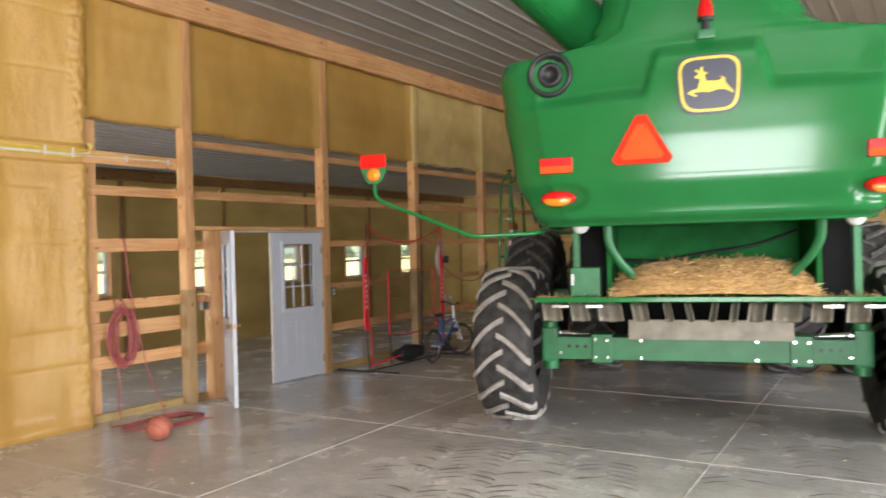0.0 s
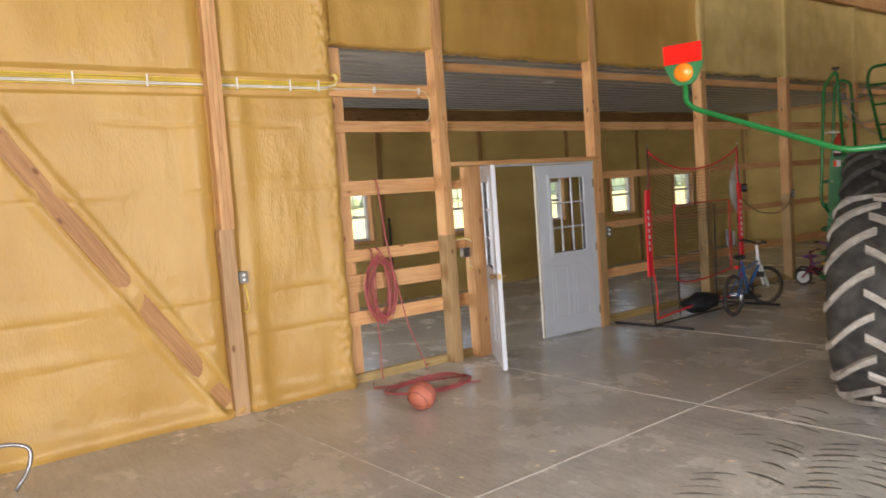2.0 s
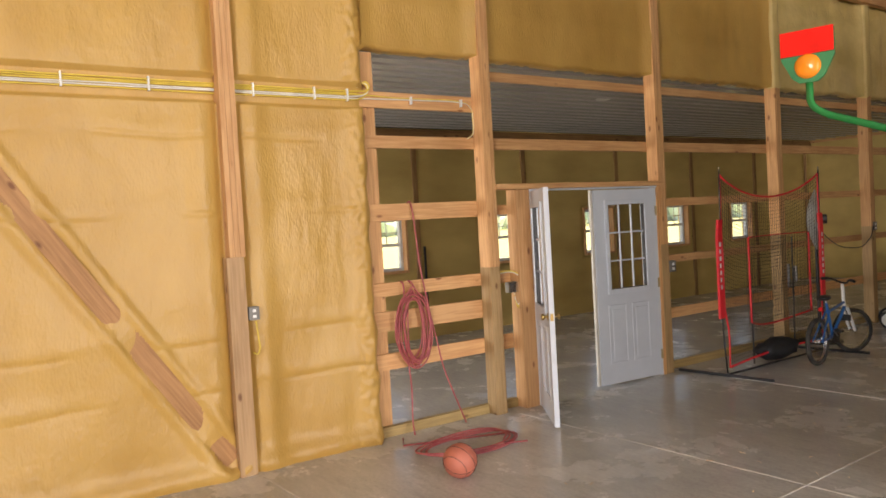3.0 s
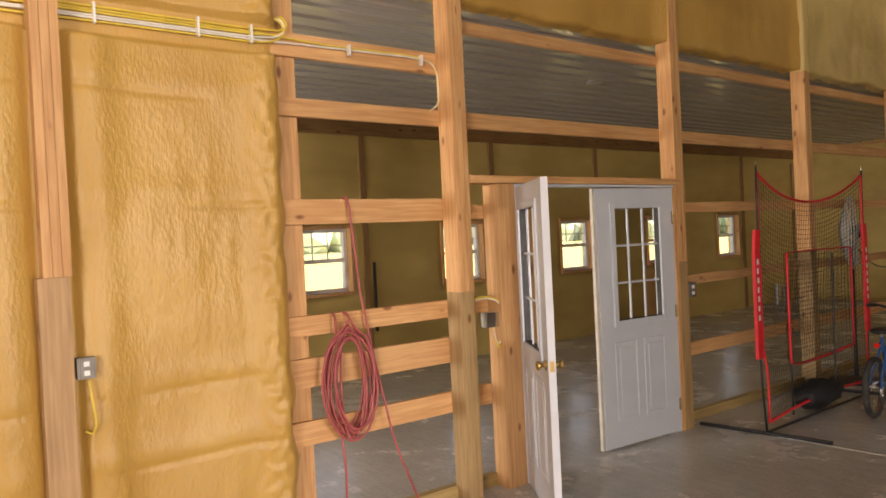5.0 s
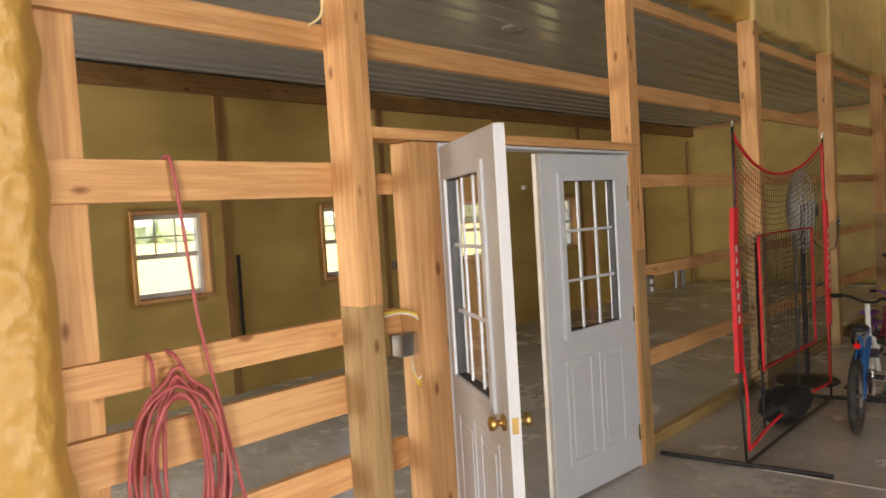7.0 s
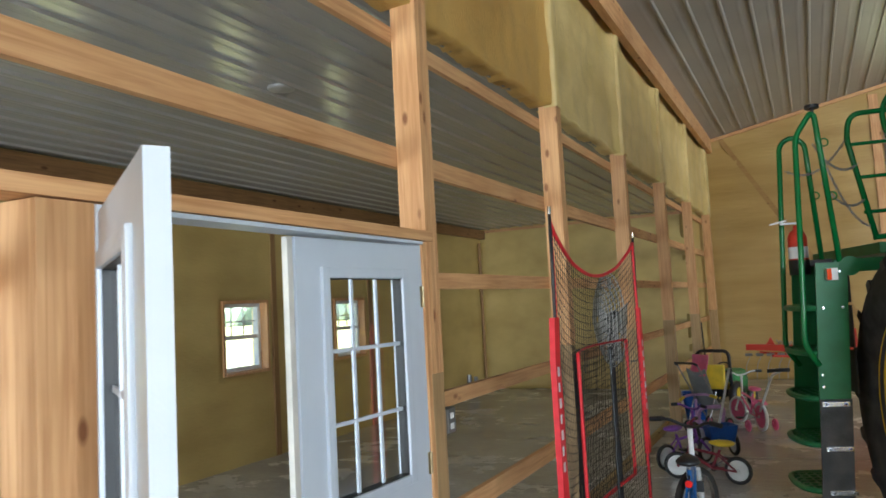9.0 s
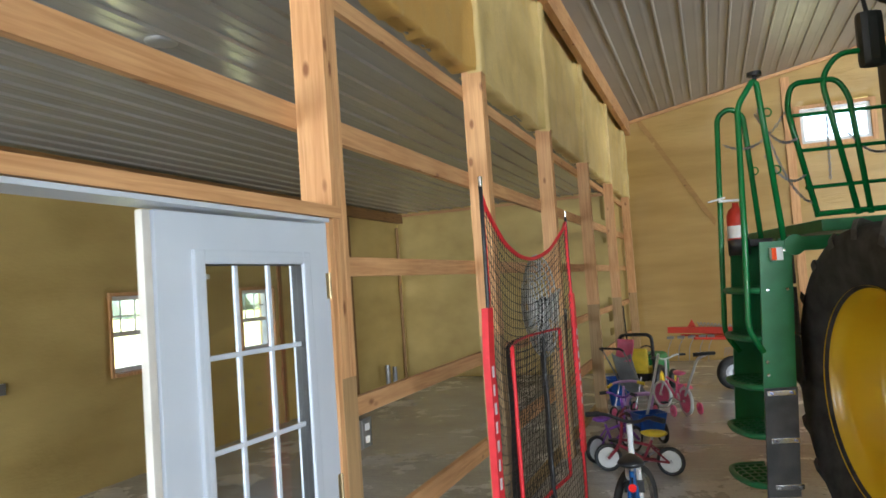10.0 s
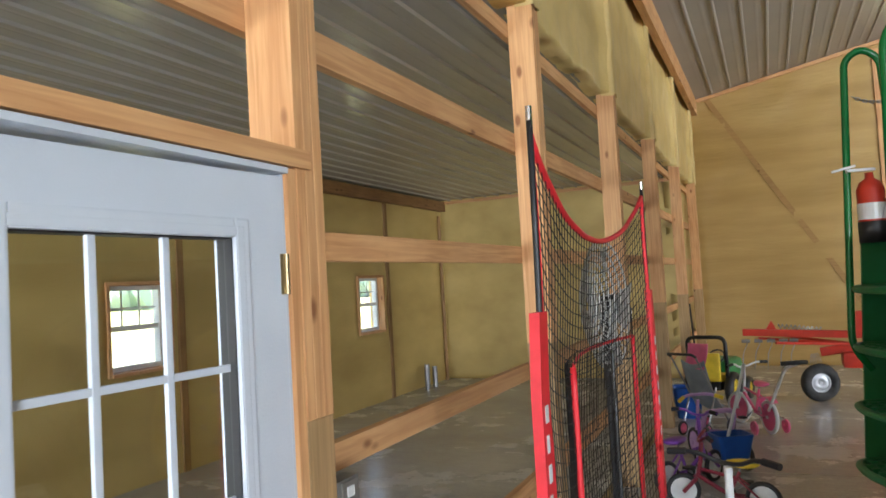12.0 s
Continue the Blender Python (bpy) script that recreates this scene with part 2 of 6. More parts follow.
def concrete():
    """Power-trowelled sealed slab: cloudy grey, dusty pale patches, glossy."""
    m = bpy.data.materials.new("sealed_concrete")
    m.use_nodes = True
    nt = m.node_tree
    b = nt.nodes["Principled BSDF"]
    tc = nt.nodes.new("ShaderNodeTexCoord")
    def noise_node(scale, detail, dist=0.0):
        n = nt.nodes.new("ShaderNodeTexNoise")
        n.inputs["Scale"].default_value, n.inputs["Detail"].default_value, n.inputs["Distortion"].default_value = scale, detail, dist
        n.inputs["Roughness"].default_value = 0.66
        nt.links.new(tc.outputs["Object"], n.inputs["Vector"])
        return n
    def ramp_node(src, p0, c0, p1, c1):
        r = nt.nodes.new("ShaderNodeValToRGB")
        r.color_ramp.elements[0].position, r.color_ramp.elements[1].position = p0, p1
        r.color_ramp.elements[0].color, r.color_ramp.elements[1].color = c0, c1
        nt.links.new(src, r.inputs[0])
        return r
    big = noise_node(0.7, 13, 0.2)
    base = ramp_node(big.outputs["Fac"], 0.28, (0.40, 0.385, 0.36, 1), 0.72, (0.61, 0.59, 0.56, 1))
    dust = noise_node(1.2, 14, 0.15)
    mix = nt.nodes.new("ShaderNodeMix")
    mix.data_type = "RGBA"
    mix.inputs["B"].default_value = (0.86, 0.84, 0.80, 1)
    mul = nt.nodes.new("ShaderNodeMath")
    mul.operation = "MULTIPLY"
    mul.inputs[1].default_value = 0.8
    sub = nt.nodes.new("ShaderNodeVectorMath")
    sub.operation = "SUBTRACT"
    sub.inputs[1].default_value = (-1.2, 4.6, 0)
    nt.links.new(tc.outputs["Object"], sub.inputs[0])
    scl = nt.nodes.new("ShaderNodeVectorMath")
    scl.operation = "MULTIPLY"
    scl.inputs[1].default_value = (0.26, 0.36, 0)
    nt.links.new(sub.outputs[0], scl.inputs[0])
    lng = nt.nodes.new("ShaderNodeVectorMath")
    lng.operation = "LENGTH"
    nt.links.new(scl.outputs[0], lng.inputs[0])
    traffic = ramp_node(lng.outputs["Value"], 0.35, (0.31, 0.31, 0.31, 1), 1.15, (0.0, 0.0, 0.0, 1))
    lift = nt.nodes.new("ShaderNodeMath")
    lift.operation = "ADD"
    nt.links.new(dust.outputs["Fac"], lift.inputs[0])
    nt.links.new(traffic.outputs[0], lift.inputs[1])
    dmask = ramp_node(lift.outputs[0], 0.50, (0, 0, 0, 1), 0.84, (1, 1, 1, 1))
    nt.links.new(dmask.outputs[0], mul.inputs[0])
    nt.links.new(mul.outputs[0], mix.inputs["Factor"])
    nt.links.new(base.outputs[0], mix.inputs["A"])
    fine = noise_node(5.0, 11, 0.5)
    swept = nt.nodes.new("ShaderNodeMapping")
    swept.inputs["Rotation"].default_value = (0, 0, radians(28))
    swept.inputs["Scale"].default_value = (0.8, 4.5, 1.0)
    nt.links.new(tc.outputs["Object"], swept.inputs["Vector"])
    nt.links.new(swept.outputs[0], fine.inputs["Vector"])
    fr = ramp_node(fine.outputs["Fac"], 0.25, (0.84, 0.84, 0.84, 1), 0.75, (1.14, 1.14, 1.14, 1))
    mm = nt.nodes.new("ShaderNodeMix")
    mm.data_type, mm.blend_type = "RGBA", "MULTIPLY"
    mm.inputs["Factor"].default_value = 1.0
    nt.links.new(mix.outputs["Result"], mm.inputs["A"])
    nt.links.new(fr.outputs[0], mm.inputs["B"])
    grit = noise_node(38.0, 8)
    gr = ramp_node(grit.outputs["Fac"], 0.30, (0.86, 0.86, 0.86, 1), 0.70, (1.12, 1.12, 1.12, 1))
    worn = nt.nodes.new("ShaderNodeMix")
    worn.data_type, worn.blend_type = "RGBA", "MULTIPLY"
    worn.inputs["Factor"].default_value = 1.0
    nt.links.new(mm.outputs["Result"], worn.inputs["A"])
    nt.links.new(gr.outputs[0], worn.inputs["B"])
    nt.links.new(worn.outputs["Result"], b.inputs["Base Color"])
    rr = ramp_node(dust.outputs["Fac"], 0.25, (0.16, 0.16, 0.16, 1), 0.80, (0.36, 0.36, 0.36, 1))
    nt.links.new(rr.outputs[0], b.inputs["Roughness"])
    bn = nt.nodes.new("ShaderNodeBump")
    bn.inputs["Strength"].default_value, bn.inputs["Distance"].default_value = 0.08, 0.004
    wav = noise_node(6, 3)
    nt.links.new(wav.outputs["Fac"], bn.inputs["Height"])
    nt.links.new(bn.outputs[0], b.inputs["Normal"])
    return m


CONCRETE = concrete()
JOINT = material("pale_joint_sealant", (0.68, 0.65, 0.60), 0.8, color2=(0.46, 0.44, 0.40), scale=9)

# ---- mesh helpers ----


def finish(bm, name, mat, smooth=False):
    bmesh.ops.recalc_face_normals(bm, faces=bm.faces)
    me = bpy.data.meshes.new(name)
    bm.to_mesh(me)
    bm.free()
    me.materials.append(mat)
    if smooth:
        for p in me.polygons:
            p.use_smooth = True
    return me


def part(name, bm, mat, parent=None, label="", smooth=False):
    ob = new(name, finish(bm, name, mat, smooth))
    if parent is not None:
        ob.parent = parent
    return tagged(ob, label) if label else ob


def thing(name, label, category, group="", at=(0, 0, 0), rz=0.0):
    ob = new(name)
    ob.empty_display_size = 0.1
    ob.matrix_basis = pose(*at, 0, 0, rz)
    return tagged(ob, label, category, group)


def box(bm, x0, x1, y0, y1, z0, z1, bevel=0.0, m=None):
    mat = Matrix.Translation(((x0 + x1) / 2, (y0 + y1) / 2, (z0 + z1) / 2)) @ Matrix.Diagonal((abs(x1 - x0), abs(y1 - y0), abs(z1 - z0), 1))
    r = bmesh.ops.create_cube(bm, size=1.0, matrix=mat)
    if bevel:
        es = list({e for v in r["verts"] for e in v.link_edges})
        rb = bmesh.ops.bevel(bm, geom=es, offset=bevel, segments=2, affect="EDGES", profile=0.7)
        vs = list({v for f in rb["faces"] for v in f.verts} | {v for v in r["verts"] if v.is_valid})
    else:
        vs = r["verts"]
    if m is not None:
        bmesh.ops.transform(bm, matrix=m, verts=vs)
    return bm


def new_box(*a, **k):
    return box(bmesh.new(), *a, **k)


def cyl(bm, p0, p1, r0, r1=None, seg=16, caps=True):
    p0, p1 = Vector(p0), Vector(p1)
    d = p1 - p0
    mat = Matrix.Translation((p0 + p1) / 2) @ d.to_track_quat("Z", "Y").to_matrix().to_4x4()
    bmesh.ops.create_cone(bm, cap_ends=caps, segments=seg, radius1=r0, radius2=r0 if r1 is None else r1, depth=d.length, matrix=mat)
    return bm


def tube(bm, pts, r, seg=8, closed=False, round_corners=0.0):
    """A round bar swept along points, corners rounded by the given radius."""
    P = [Vector(p) for p in pts]
    if round_corners:
        Q = []
        n = len(P)
        for i, p in enumerate(P):
            if not closed and i in (0, n - 1):
                Q.append(p)
                continue
            a, b = P[i - 1], P[(i + 1) % n]
            ra = min(round_corners, (a - p).length * 0.45, (b - p).length * 0.45)
            s, e = p + (a - p).normalized() * ra, p + (b - p).normalized() * ra
            for k in range(6):
                t = k / 5
                Q.append(s * (1 - t) ** 2 + p * 2 * t * (1 - t) + e * t ** 2)
        P = Q
    n = len(P)
    rings = []
    side = None
    for i in range(n):
        a = P[i - 1] if (i or closed) else P[i]
        b = P[(i + 1) % n] if (i < n - 1 or closed) else P[i]
        d = (b - a).normalized() if (b - a).length > 1e-9 else Vector((0, 0, 1))
        if side is None:
            side = d.orthogonal().normalized()
        side = (side - d * side.dot(d))
        side = side.normalized() if side.length > 1e-6 else d.orthogonal().normalized()
        up = d.cross(side)
        rings.append([bm.verts.new(P[i] + side * (r * math.cos(2 * math.pi * k / seg)) + up * (r * math.sin(2 * math.pi * k / seg))) for k in range(seg)])
    for i in range(n if closed else n - 1):
        A, B = rings[i], rings[(i + 1) % n]
        for k in range(seg):
            bm.faces.new((A[k], A[(k + 1) % seg], B[(k + 1) % seg], B[k]))
    if not closed:
        bm.faces.new(rings[0])
        bm.faces.new(rings[-1][::-1])
    return bm


def lathe(bm, profile, seg, origin=(0, 0, 0), axis="x", closed=False):
    """Turns (radius, offset) pairs about an axis."""
    o = Vector(origin)
    rings = []
    for r, h in profile:
        ring = []
        for k in range(seg):
            a = 2 * math.pi * k / seg
            c, s = r * math.cos(a), r * math.sin(a)
            ring.append(bm.verts.new(o + Vector({"x": (h, c, s), "y": (c, h, s), "z": (c, s, h)}[axis])))
        rings.append(ring)
    n = len(rings)
    for i in range(n if closed else n - 1):
        A, B = rings[i], rings[(i + 1) % n]
        for k in range(seg):
            bm.faces.new((A[k], A[(k + 1) % seg], B[(k + 1) % seg], B[k]))
    return bm


def sheet(bm, fn, nu, nv):
    """A grid of points fn(i / nu, j / nv)."""
    vs = [[bm.verts.new(fn(i / nu, j / nv)) for j in range(nv + 1)] for i in range(nu + 1)]
    for i in range(nu):
        for j in range(nv):
            bm.faces.new((vs[i][j], vs[i + 1][j], vs[i + 1][j + 1], vs[i][j + 1]))
    return bm


def structure(name, bm, mat, label, smooth=False, category=""):
    ob = part(name, bm, mat, None, label, smooth)
    return tagged(ob, "", category, "", "structure")


def fbm(p, octaves=4):
    return noise.fractal(Vector(p), 1.0, 2.0, octaves)

# ---- the hall: slab, walls, ceilings ----
F, G = -7.04, -7.183          # post fronts, girt fronts
END, SOUTH, EAST, WEST = 20.90, -7.0, 11.0, -11.5    # END: hall gable
SIDE_END = 19.34                                     # end wall of the side room
EAVE, SLOPE, RIDGE = 4.84, 0.19, 2.0
SIDE_CEIL = 3.30

floor = structure("floor", new_box(WEST - 0.3, EAST + 0.3, SOUTH - 0.3, END + 0.3, -0.15, 0.0), CONCRETE, "sealed grey concrete slab with dusty pale patches")


def joint(x0, y0, x1, y1):
    d = Vector((x1 - x0, y1 - y0, 0))
    n = Vector((-d.y, d.x, 0)).normalized() * 0.0055
    a, b = Vector((x0, y0, 0.0)), Vector((x1, y1, 0.0))
    bm = bmesh.new()
    lo = [bm.verts.new(p) for p in (a - n, b - n, b + n, a + n)]
    hi = [bm.verts.new(p + Vector((0, 0, 0.003))) for p in (a - n, b - n, b + n, a + n)]
    bm.faces.new(hi)
    for k in range(4):
        bm.faces.new((lo[k], lo[(k + 1) % 4], hi[(k + 1) % 4], hi[k]))
    part("floor_joint", bm, JOINT, floor, "pale sealed control joint")


K = 0.06
for yj in (-5.73, -3.29, -0.85, 1.59, 4.03, 6.47, 8.91, 11.35, 13.80, 16.24, 18.68):
    joint(-6.95, yj + K * (-6.95 + 4.29), 10.9, min(END - 0.1, yj + K * (10.9 + 4.29)))
for xj in (-4.29, -1.19, 1.90, 4.98, 8.06):
    joint(xj - 0.028 * (SOUTH - 5.1), SOUTH + 0.1, xj - 0.028 * (END - 5.1), END - 0.2)


def ribbed(name, x0, x1, z0, z1, y0, y1, pitch, mat, label):
    """Ribbed sheet steel, ribs along y; the ribs hang down into the room."""
    bm = bmesh.new()
    n = int(abs(x1 - x0) / pitch)
    prof = []
    for i in range(n):
        for f, d in ((0.0, 0), (0.42, 0), (0.47, 0.002), (0.53, 0.002), (0.58, 0), (0.86, 0), (0.89, 0.02), (0.96, 0.02)):
            s = (i + f) / n
            prof.append((x0 + (x1 - x0) * s, z0 + (z1 - z0) * s - d))
    prof.append((x1, z1))
    rows = []
    for y in (y0, y1):
        rows.append([bm.verts.new((x, y, z)) for x, z in prof] + [bm.verts.new((x1, y, z1 + 0.06)), bm.verts.new((x0, y, z0 + 0.06))])
    m = len(rows[0])
    for k in range(m):
        bm.faces.new((rows[0][k], rows[0][(k + 1) % m], rows[1][(k + 1) % m], rows[1][k]))
    bm.faces.new(rows[0])
    bm.faces.new(rows[1][::-1])
    return structure(name, bm, mat, label)


ZR = EAVE + (RIDGE + 7.0) * SLOPE
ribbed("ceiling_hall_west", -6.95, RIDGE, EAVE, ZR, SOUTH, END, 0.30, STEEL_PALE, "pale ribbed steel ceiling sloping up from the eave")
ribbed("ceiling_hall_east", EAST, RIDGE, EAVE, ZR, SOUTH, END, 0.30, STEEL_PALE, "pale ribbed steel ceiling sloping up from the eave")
ribbed("ceiling_side_room", WEST, -7.20, SIDE_CEIL, SIDE_CEIL, 1.5, SIDE_END, 0.23, STEEL, "flat grey ribbed steel ceiling")
structure("trim_eave", new_box(-7.5, -6.95, SOUTH, END, EAVE, EAVE + 0.1), STEEL_PALE, "steel closing strip over the eave beam")

WINDOWS = [(7.14, 0.80), (9.36, 0.80), (11.74, 0.80), (13.96, 0.80), (16.18, 0.80)]
WZ0, WZ1 = 1.06, 1.94


def wall_x(name, x0, x1, y0, y1, z0, z1, holes, mat, label, step=0.09, lump=0.012, sides=1):
    """A wall along y with holes (y0, y1, z0, z1); its room side, towards +x, is lumpy foam."""
    ys = sorted({y0, y1, *[h[0] for h in holes], *[h[1] for h in holes]})
    zs = sorted({z0, z1, *[h[2] for h in holes], *[h[3] for h in holes]})
    def fill(v):
        out = []
        for a, b in zip(v[:-1], v[1:]):
            n = max(1, int((b - a) / step))
            out += [a + (b - a) * k / n for k in range(n)]
        return out + [v[-1]]
    Y, Z = fill(ys), fill(zs)
    bm = bmesh.new()
    front, rear = {}, {}
    def solid(i, j):
        if not (0 <= i < len(Y) - 1 and 0 <= j < len(Z) - 1):
            return False
        cy, cz = (Y[i] + Y[i + 1]) / 2, (Z[j] + Z[j + 1]) / 2
        return not any(h[0] < cy < h[1] and h[2] < cz < h[3] for h in holes)
    def fv(i, j):
        if (i, j) not in front:
            d = lump * (fbm((Y[i] * 1.7, Z[j] * 1.7, x0)) + 0.7 * fbm((Y[i] * 0.6, Z[j] * 2.4, x0 + 5)))
            front[i, j] = bm.verts.new((x1 + d * sides, Y[i], Z[j]))
        return front[i, j]
    def rv(i, j):
        if (i, j) not in rear:
            rear[i, j] = bm.verts.new((x0, Y[i], Z[j]))
        return rear[i, j]
    for i in range(len(Y) - 1):
        for j in range(len(Z) - 1):
            if not solid(i, j):
                continue
            bm.faces.new((fv(i, j), fv(i + 1, j), fv(i + 1, j + 1), fv(i, j + 1)))
            bm.faces.new((rv(i, j), rv(i, j + 1), rv(i + 1, j + 1), rv(i + 1, j)))
            for di, dj, a, b in ((-1, 0, (i, j), (i, j + 1)), (1, 0, (i + 1, j), (i + 1, j + 1)), (0, -1, (i, j), (i + 1, j)), (0, 1, (i, j + 1), (i + 1, j + 1))):
                if not solid(i + di, j + dj):
                    bm.faces.new((fv(*a), fv(*b), rv(*b), rv(*a)))
    return structure(name, bm, mat, label, smooth=True)


def wall_y(name, y0, y1, x0, x1, z0, z1, holes, mat, label, step=0.12, lump=0.012, sides=-1, gable=False):
    """The same along x; a gable follows the roof."""
    ob = wall_x(name, y0, y1, x0, x1, z0, z1, holes, mat, label, step, lump, 1)
    me = ob.data
    for v in me.vertices:
        x, y, z = v.co
        if sides < 0:
            x = y0 + y1 - x
        if gable and z > EAVE - 0.4:
            top = EAVE + (RIDGE + 7.0 - abs(y - RIDGE)) * SLOPE
            z = EAVE - 0.4 + (z - EAVE + 0.4) / (z1 - EAVE + 0.4) * (top - EAVE + 0.43)
        v.co = (y, x, z)
    me.flip_normals() if sides > 0 else None
    return ob


wall_x("wall_side_room_west", WEST - 0.25, WEST, 1.5, SIDE_END + 0.25, -0.1, SIDE_CEIL + 0.05, [(y, y + w, WZ0, WZ1) for y, w in WINDOWS], FOAM_SIDE_LIT, "side room wall sprayed with yellow foam", 0.08, 0.02)
wall_y("wall_side_room_north", SIDE_END, SIDE_END + 0.25, WEST - 0.25, -7.242, 0, SIDE_CEIL + 0.2, [], FOAM_SIDE_LIT, "side room end wall sprayed with yellow foam", 0.10, 0.025)
# Unseen wall; its opening is added for the fill lamp
wall_y("wall_side_room_south", 1.25, 1.5, WEST - 0.25, -7.3, 0, SIDE_CEIL + 0.2, [(-10.9, -7.9, -0.01, 2.8)], FOAM_SIDE_LIT, "side room end wall sprayed with yellow foam", 0.4, sides=1)
wall_y("wall_north", END, END + 0.25, -7.47, EAST + 0.25, 0, 5.2, [(-3.86, -2.70, 3.95, 4.60)], FOAM_GABLE, "gable wall sprayed with yellow foam", 0.10, 0.03, gable=True)
wall_x("wall_west_end", -7.45, -7.24, SIDE_END + 0.001, END, 0, 3.32, [], FOAM_SIDE_LIT, "short foamed wall beyond the side room", 0.12)
wall_y("wall_south", SOUTH - 0.25, SOUTH, -7.4, EAST + 0.25, 0, 5.2, [(2.0, 7.2, -0.01, 4.2)], FOAM, "gable wall with an open overhead doorway", 0.3, sides=1, gable=True)
ew = wall_x("wall_east", EAST, EAST + 0.25, SOUTH - 0.25, END + 0.25, 0, EAVE + 0.05, [(3.5, 9.5, -0.01, 4.2)], FOAM, "long hall wall sprayed with yellow foam, with an open doorway", 0.4)

# west wall of the hall, south of the opening: thick foam between buried girts
POSTS = [3.815, 6.18, 8.54, 10.81, 13.10, 15.46, 17.92, 20.42]
HW = 0.06
SLOT0, SLOT1 = 2.785, 2.935
BR0, BR1 = Vector((3.70, 0.12)), Vector((1.985, 2.76))     # diagonal brace, (y, z)


def brace_distance(y, z):
    d = BR1 - BR0
    t = max(0.0, min(1.0, ((y - BR0.x) * d.x + (z - BR0.y) * d.y) / d.length_squared))
    return (Vector((y, z)) - (BR0 + d * t)).length


GIRT_SEAMS = (0.66, 1.02, 1.94, 2.52, 3.70, 4.3)


def foam_x(y, z):
    """Sprayed surface: pillowed bays, soft runs, laps over the buried girts, a rough bead by the opening."""
    d = 0.026 * fbm((y * 1.5, z * 1.1, 3.0), 2) + 0.0045 * fbm((y * 6, z * 3.2, 9.0), 3)
    calm = max(0.0, noise.noise(Vector((y * 1.4 + 3.0, z * 1.1, 5.0))) + 0.25)
    run = 0.006 * max(0.0, noise.noise(Vector((y * 10, z * 1.3, 4.0)))) + 0.005 * max(0.0, noise.noise(Vector((y * 24, z * 4.0, 7.0))))
    peel = 0.0035 * noise.noise(Vector((y * 55, z * 30, 6.0)))
    x = -7.112 + d + (run + peel) * min(1.0, 1.5 * calm)
    if y > 4.74:
        x += 0.016 * noise.noise(Vector((y * 26, z * 17, 2.0))) * min(1.0, (y - 4.74) / 0.08)
    for zg in GIRT_SEAMS:
        zz = zg + 0.035 * noise.noise(Vector((y * 1.6, zg * 3, 0.0)))
        lap = min(1.0, max(0.15, noise.noise(Vector((y * 0.9, zg * 5, 8.0))) + 0.5))
        x += 0.010 * lap * math.exp(-((z - zz - 0.07) / 0.06) ** 2)
        crack = max(0.0, noise.noise(Vector((y * 1.9, zg * 7, 4.0))) + 0.35)
        x -= 0.009 * min(1.0, crack * 2) * math.exp(-((z - zz) / 0.014) ** 2)
    e = abs(y - POSTS[0]) - HW
    if e > 0:
        x += 0.026 * math.exp(-((e - 0.14) / 0.09) ** 2) - 0.035 * math.exp(-(e / 0.035) ** 2)
    x += 0.050 * math.exp(-((z - 0.05) / 0.09) ** 2)
    x += 0.045 * math.exp(-((y - 4.88) / 0.09) ** 2)
    b = brace_distance(y, z)
    if b < 0.16:
        x += 0.018 * math.exp(-((b - 0.11) / 0.04) ** 2)
        if b < 0.07:
            x = min(x, -7.099 + 0.030 * noise.noise(Vector((y * 3, z * 3, 1))))
    if SLOT0 - 0.02 < z < SLOT1 + 0.02:
        x = min(x, -7.175)
    return x


def foam_sheet(y0, y1, z0, z1, step):
    bm = bmesh.new()
    ny, nz = max(2, int((y1 - y0) / step)), max(2, int((z1 - z0) / step))
    def fn(a, c):
        y, z = y0 + (y1 - y0) * a, z0 + (z1 - z0) * c
        x = foam_x(y, z)
        edge = 0.03 * noise.noise(Vector((z * 5, 2.0, y1)))
        if y1 > 4.9 and y > 4.90 and z < 3.26:
            k = (y - 4.90) / (y1 - 4.90)
            x += (-7.20 - x) * k ** 2.2
            y += edge * k
        return (x, y, z)
    sheet(bm, fn, ny, nz)
    return bm


wl = structure("wall_west_foam", foam_sheet(1.3, 5.0, 0.0, EAVE, 0.016), FOAM, "thick lumpy yellow spray foam between the posts", smooth=True)
structure("wall_west_foam_south", foam_sheet(SOUTH, 1.3, 0.0, EAVE, 0.12), FOAM, "thick lumpy yellow spray foam between the posts", smooth=True)
structure("wall_west_core", new_box(-7.42, -7.24, SOUTH, 4.98, 0.0, EAVE), STEEL, "outer sheathing behind the foam")
structure("wall_west_upper_core", new_box(-7.42, -7.235, 4.98, END, 3.32, EAVE), STEEL, "outer sheathing above the side room")



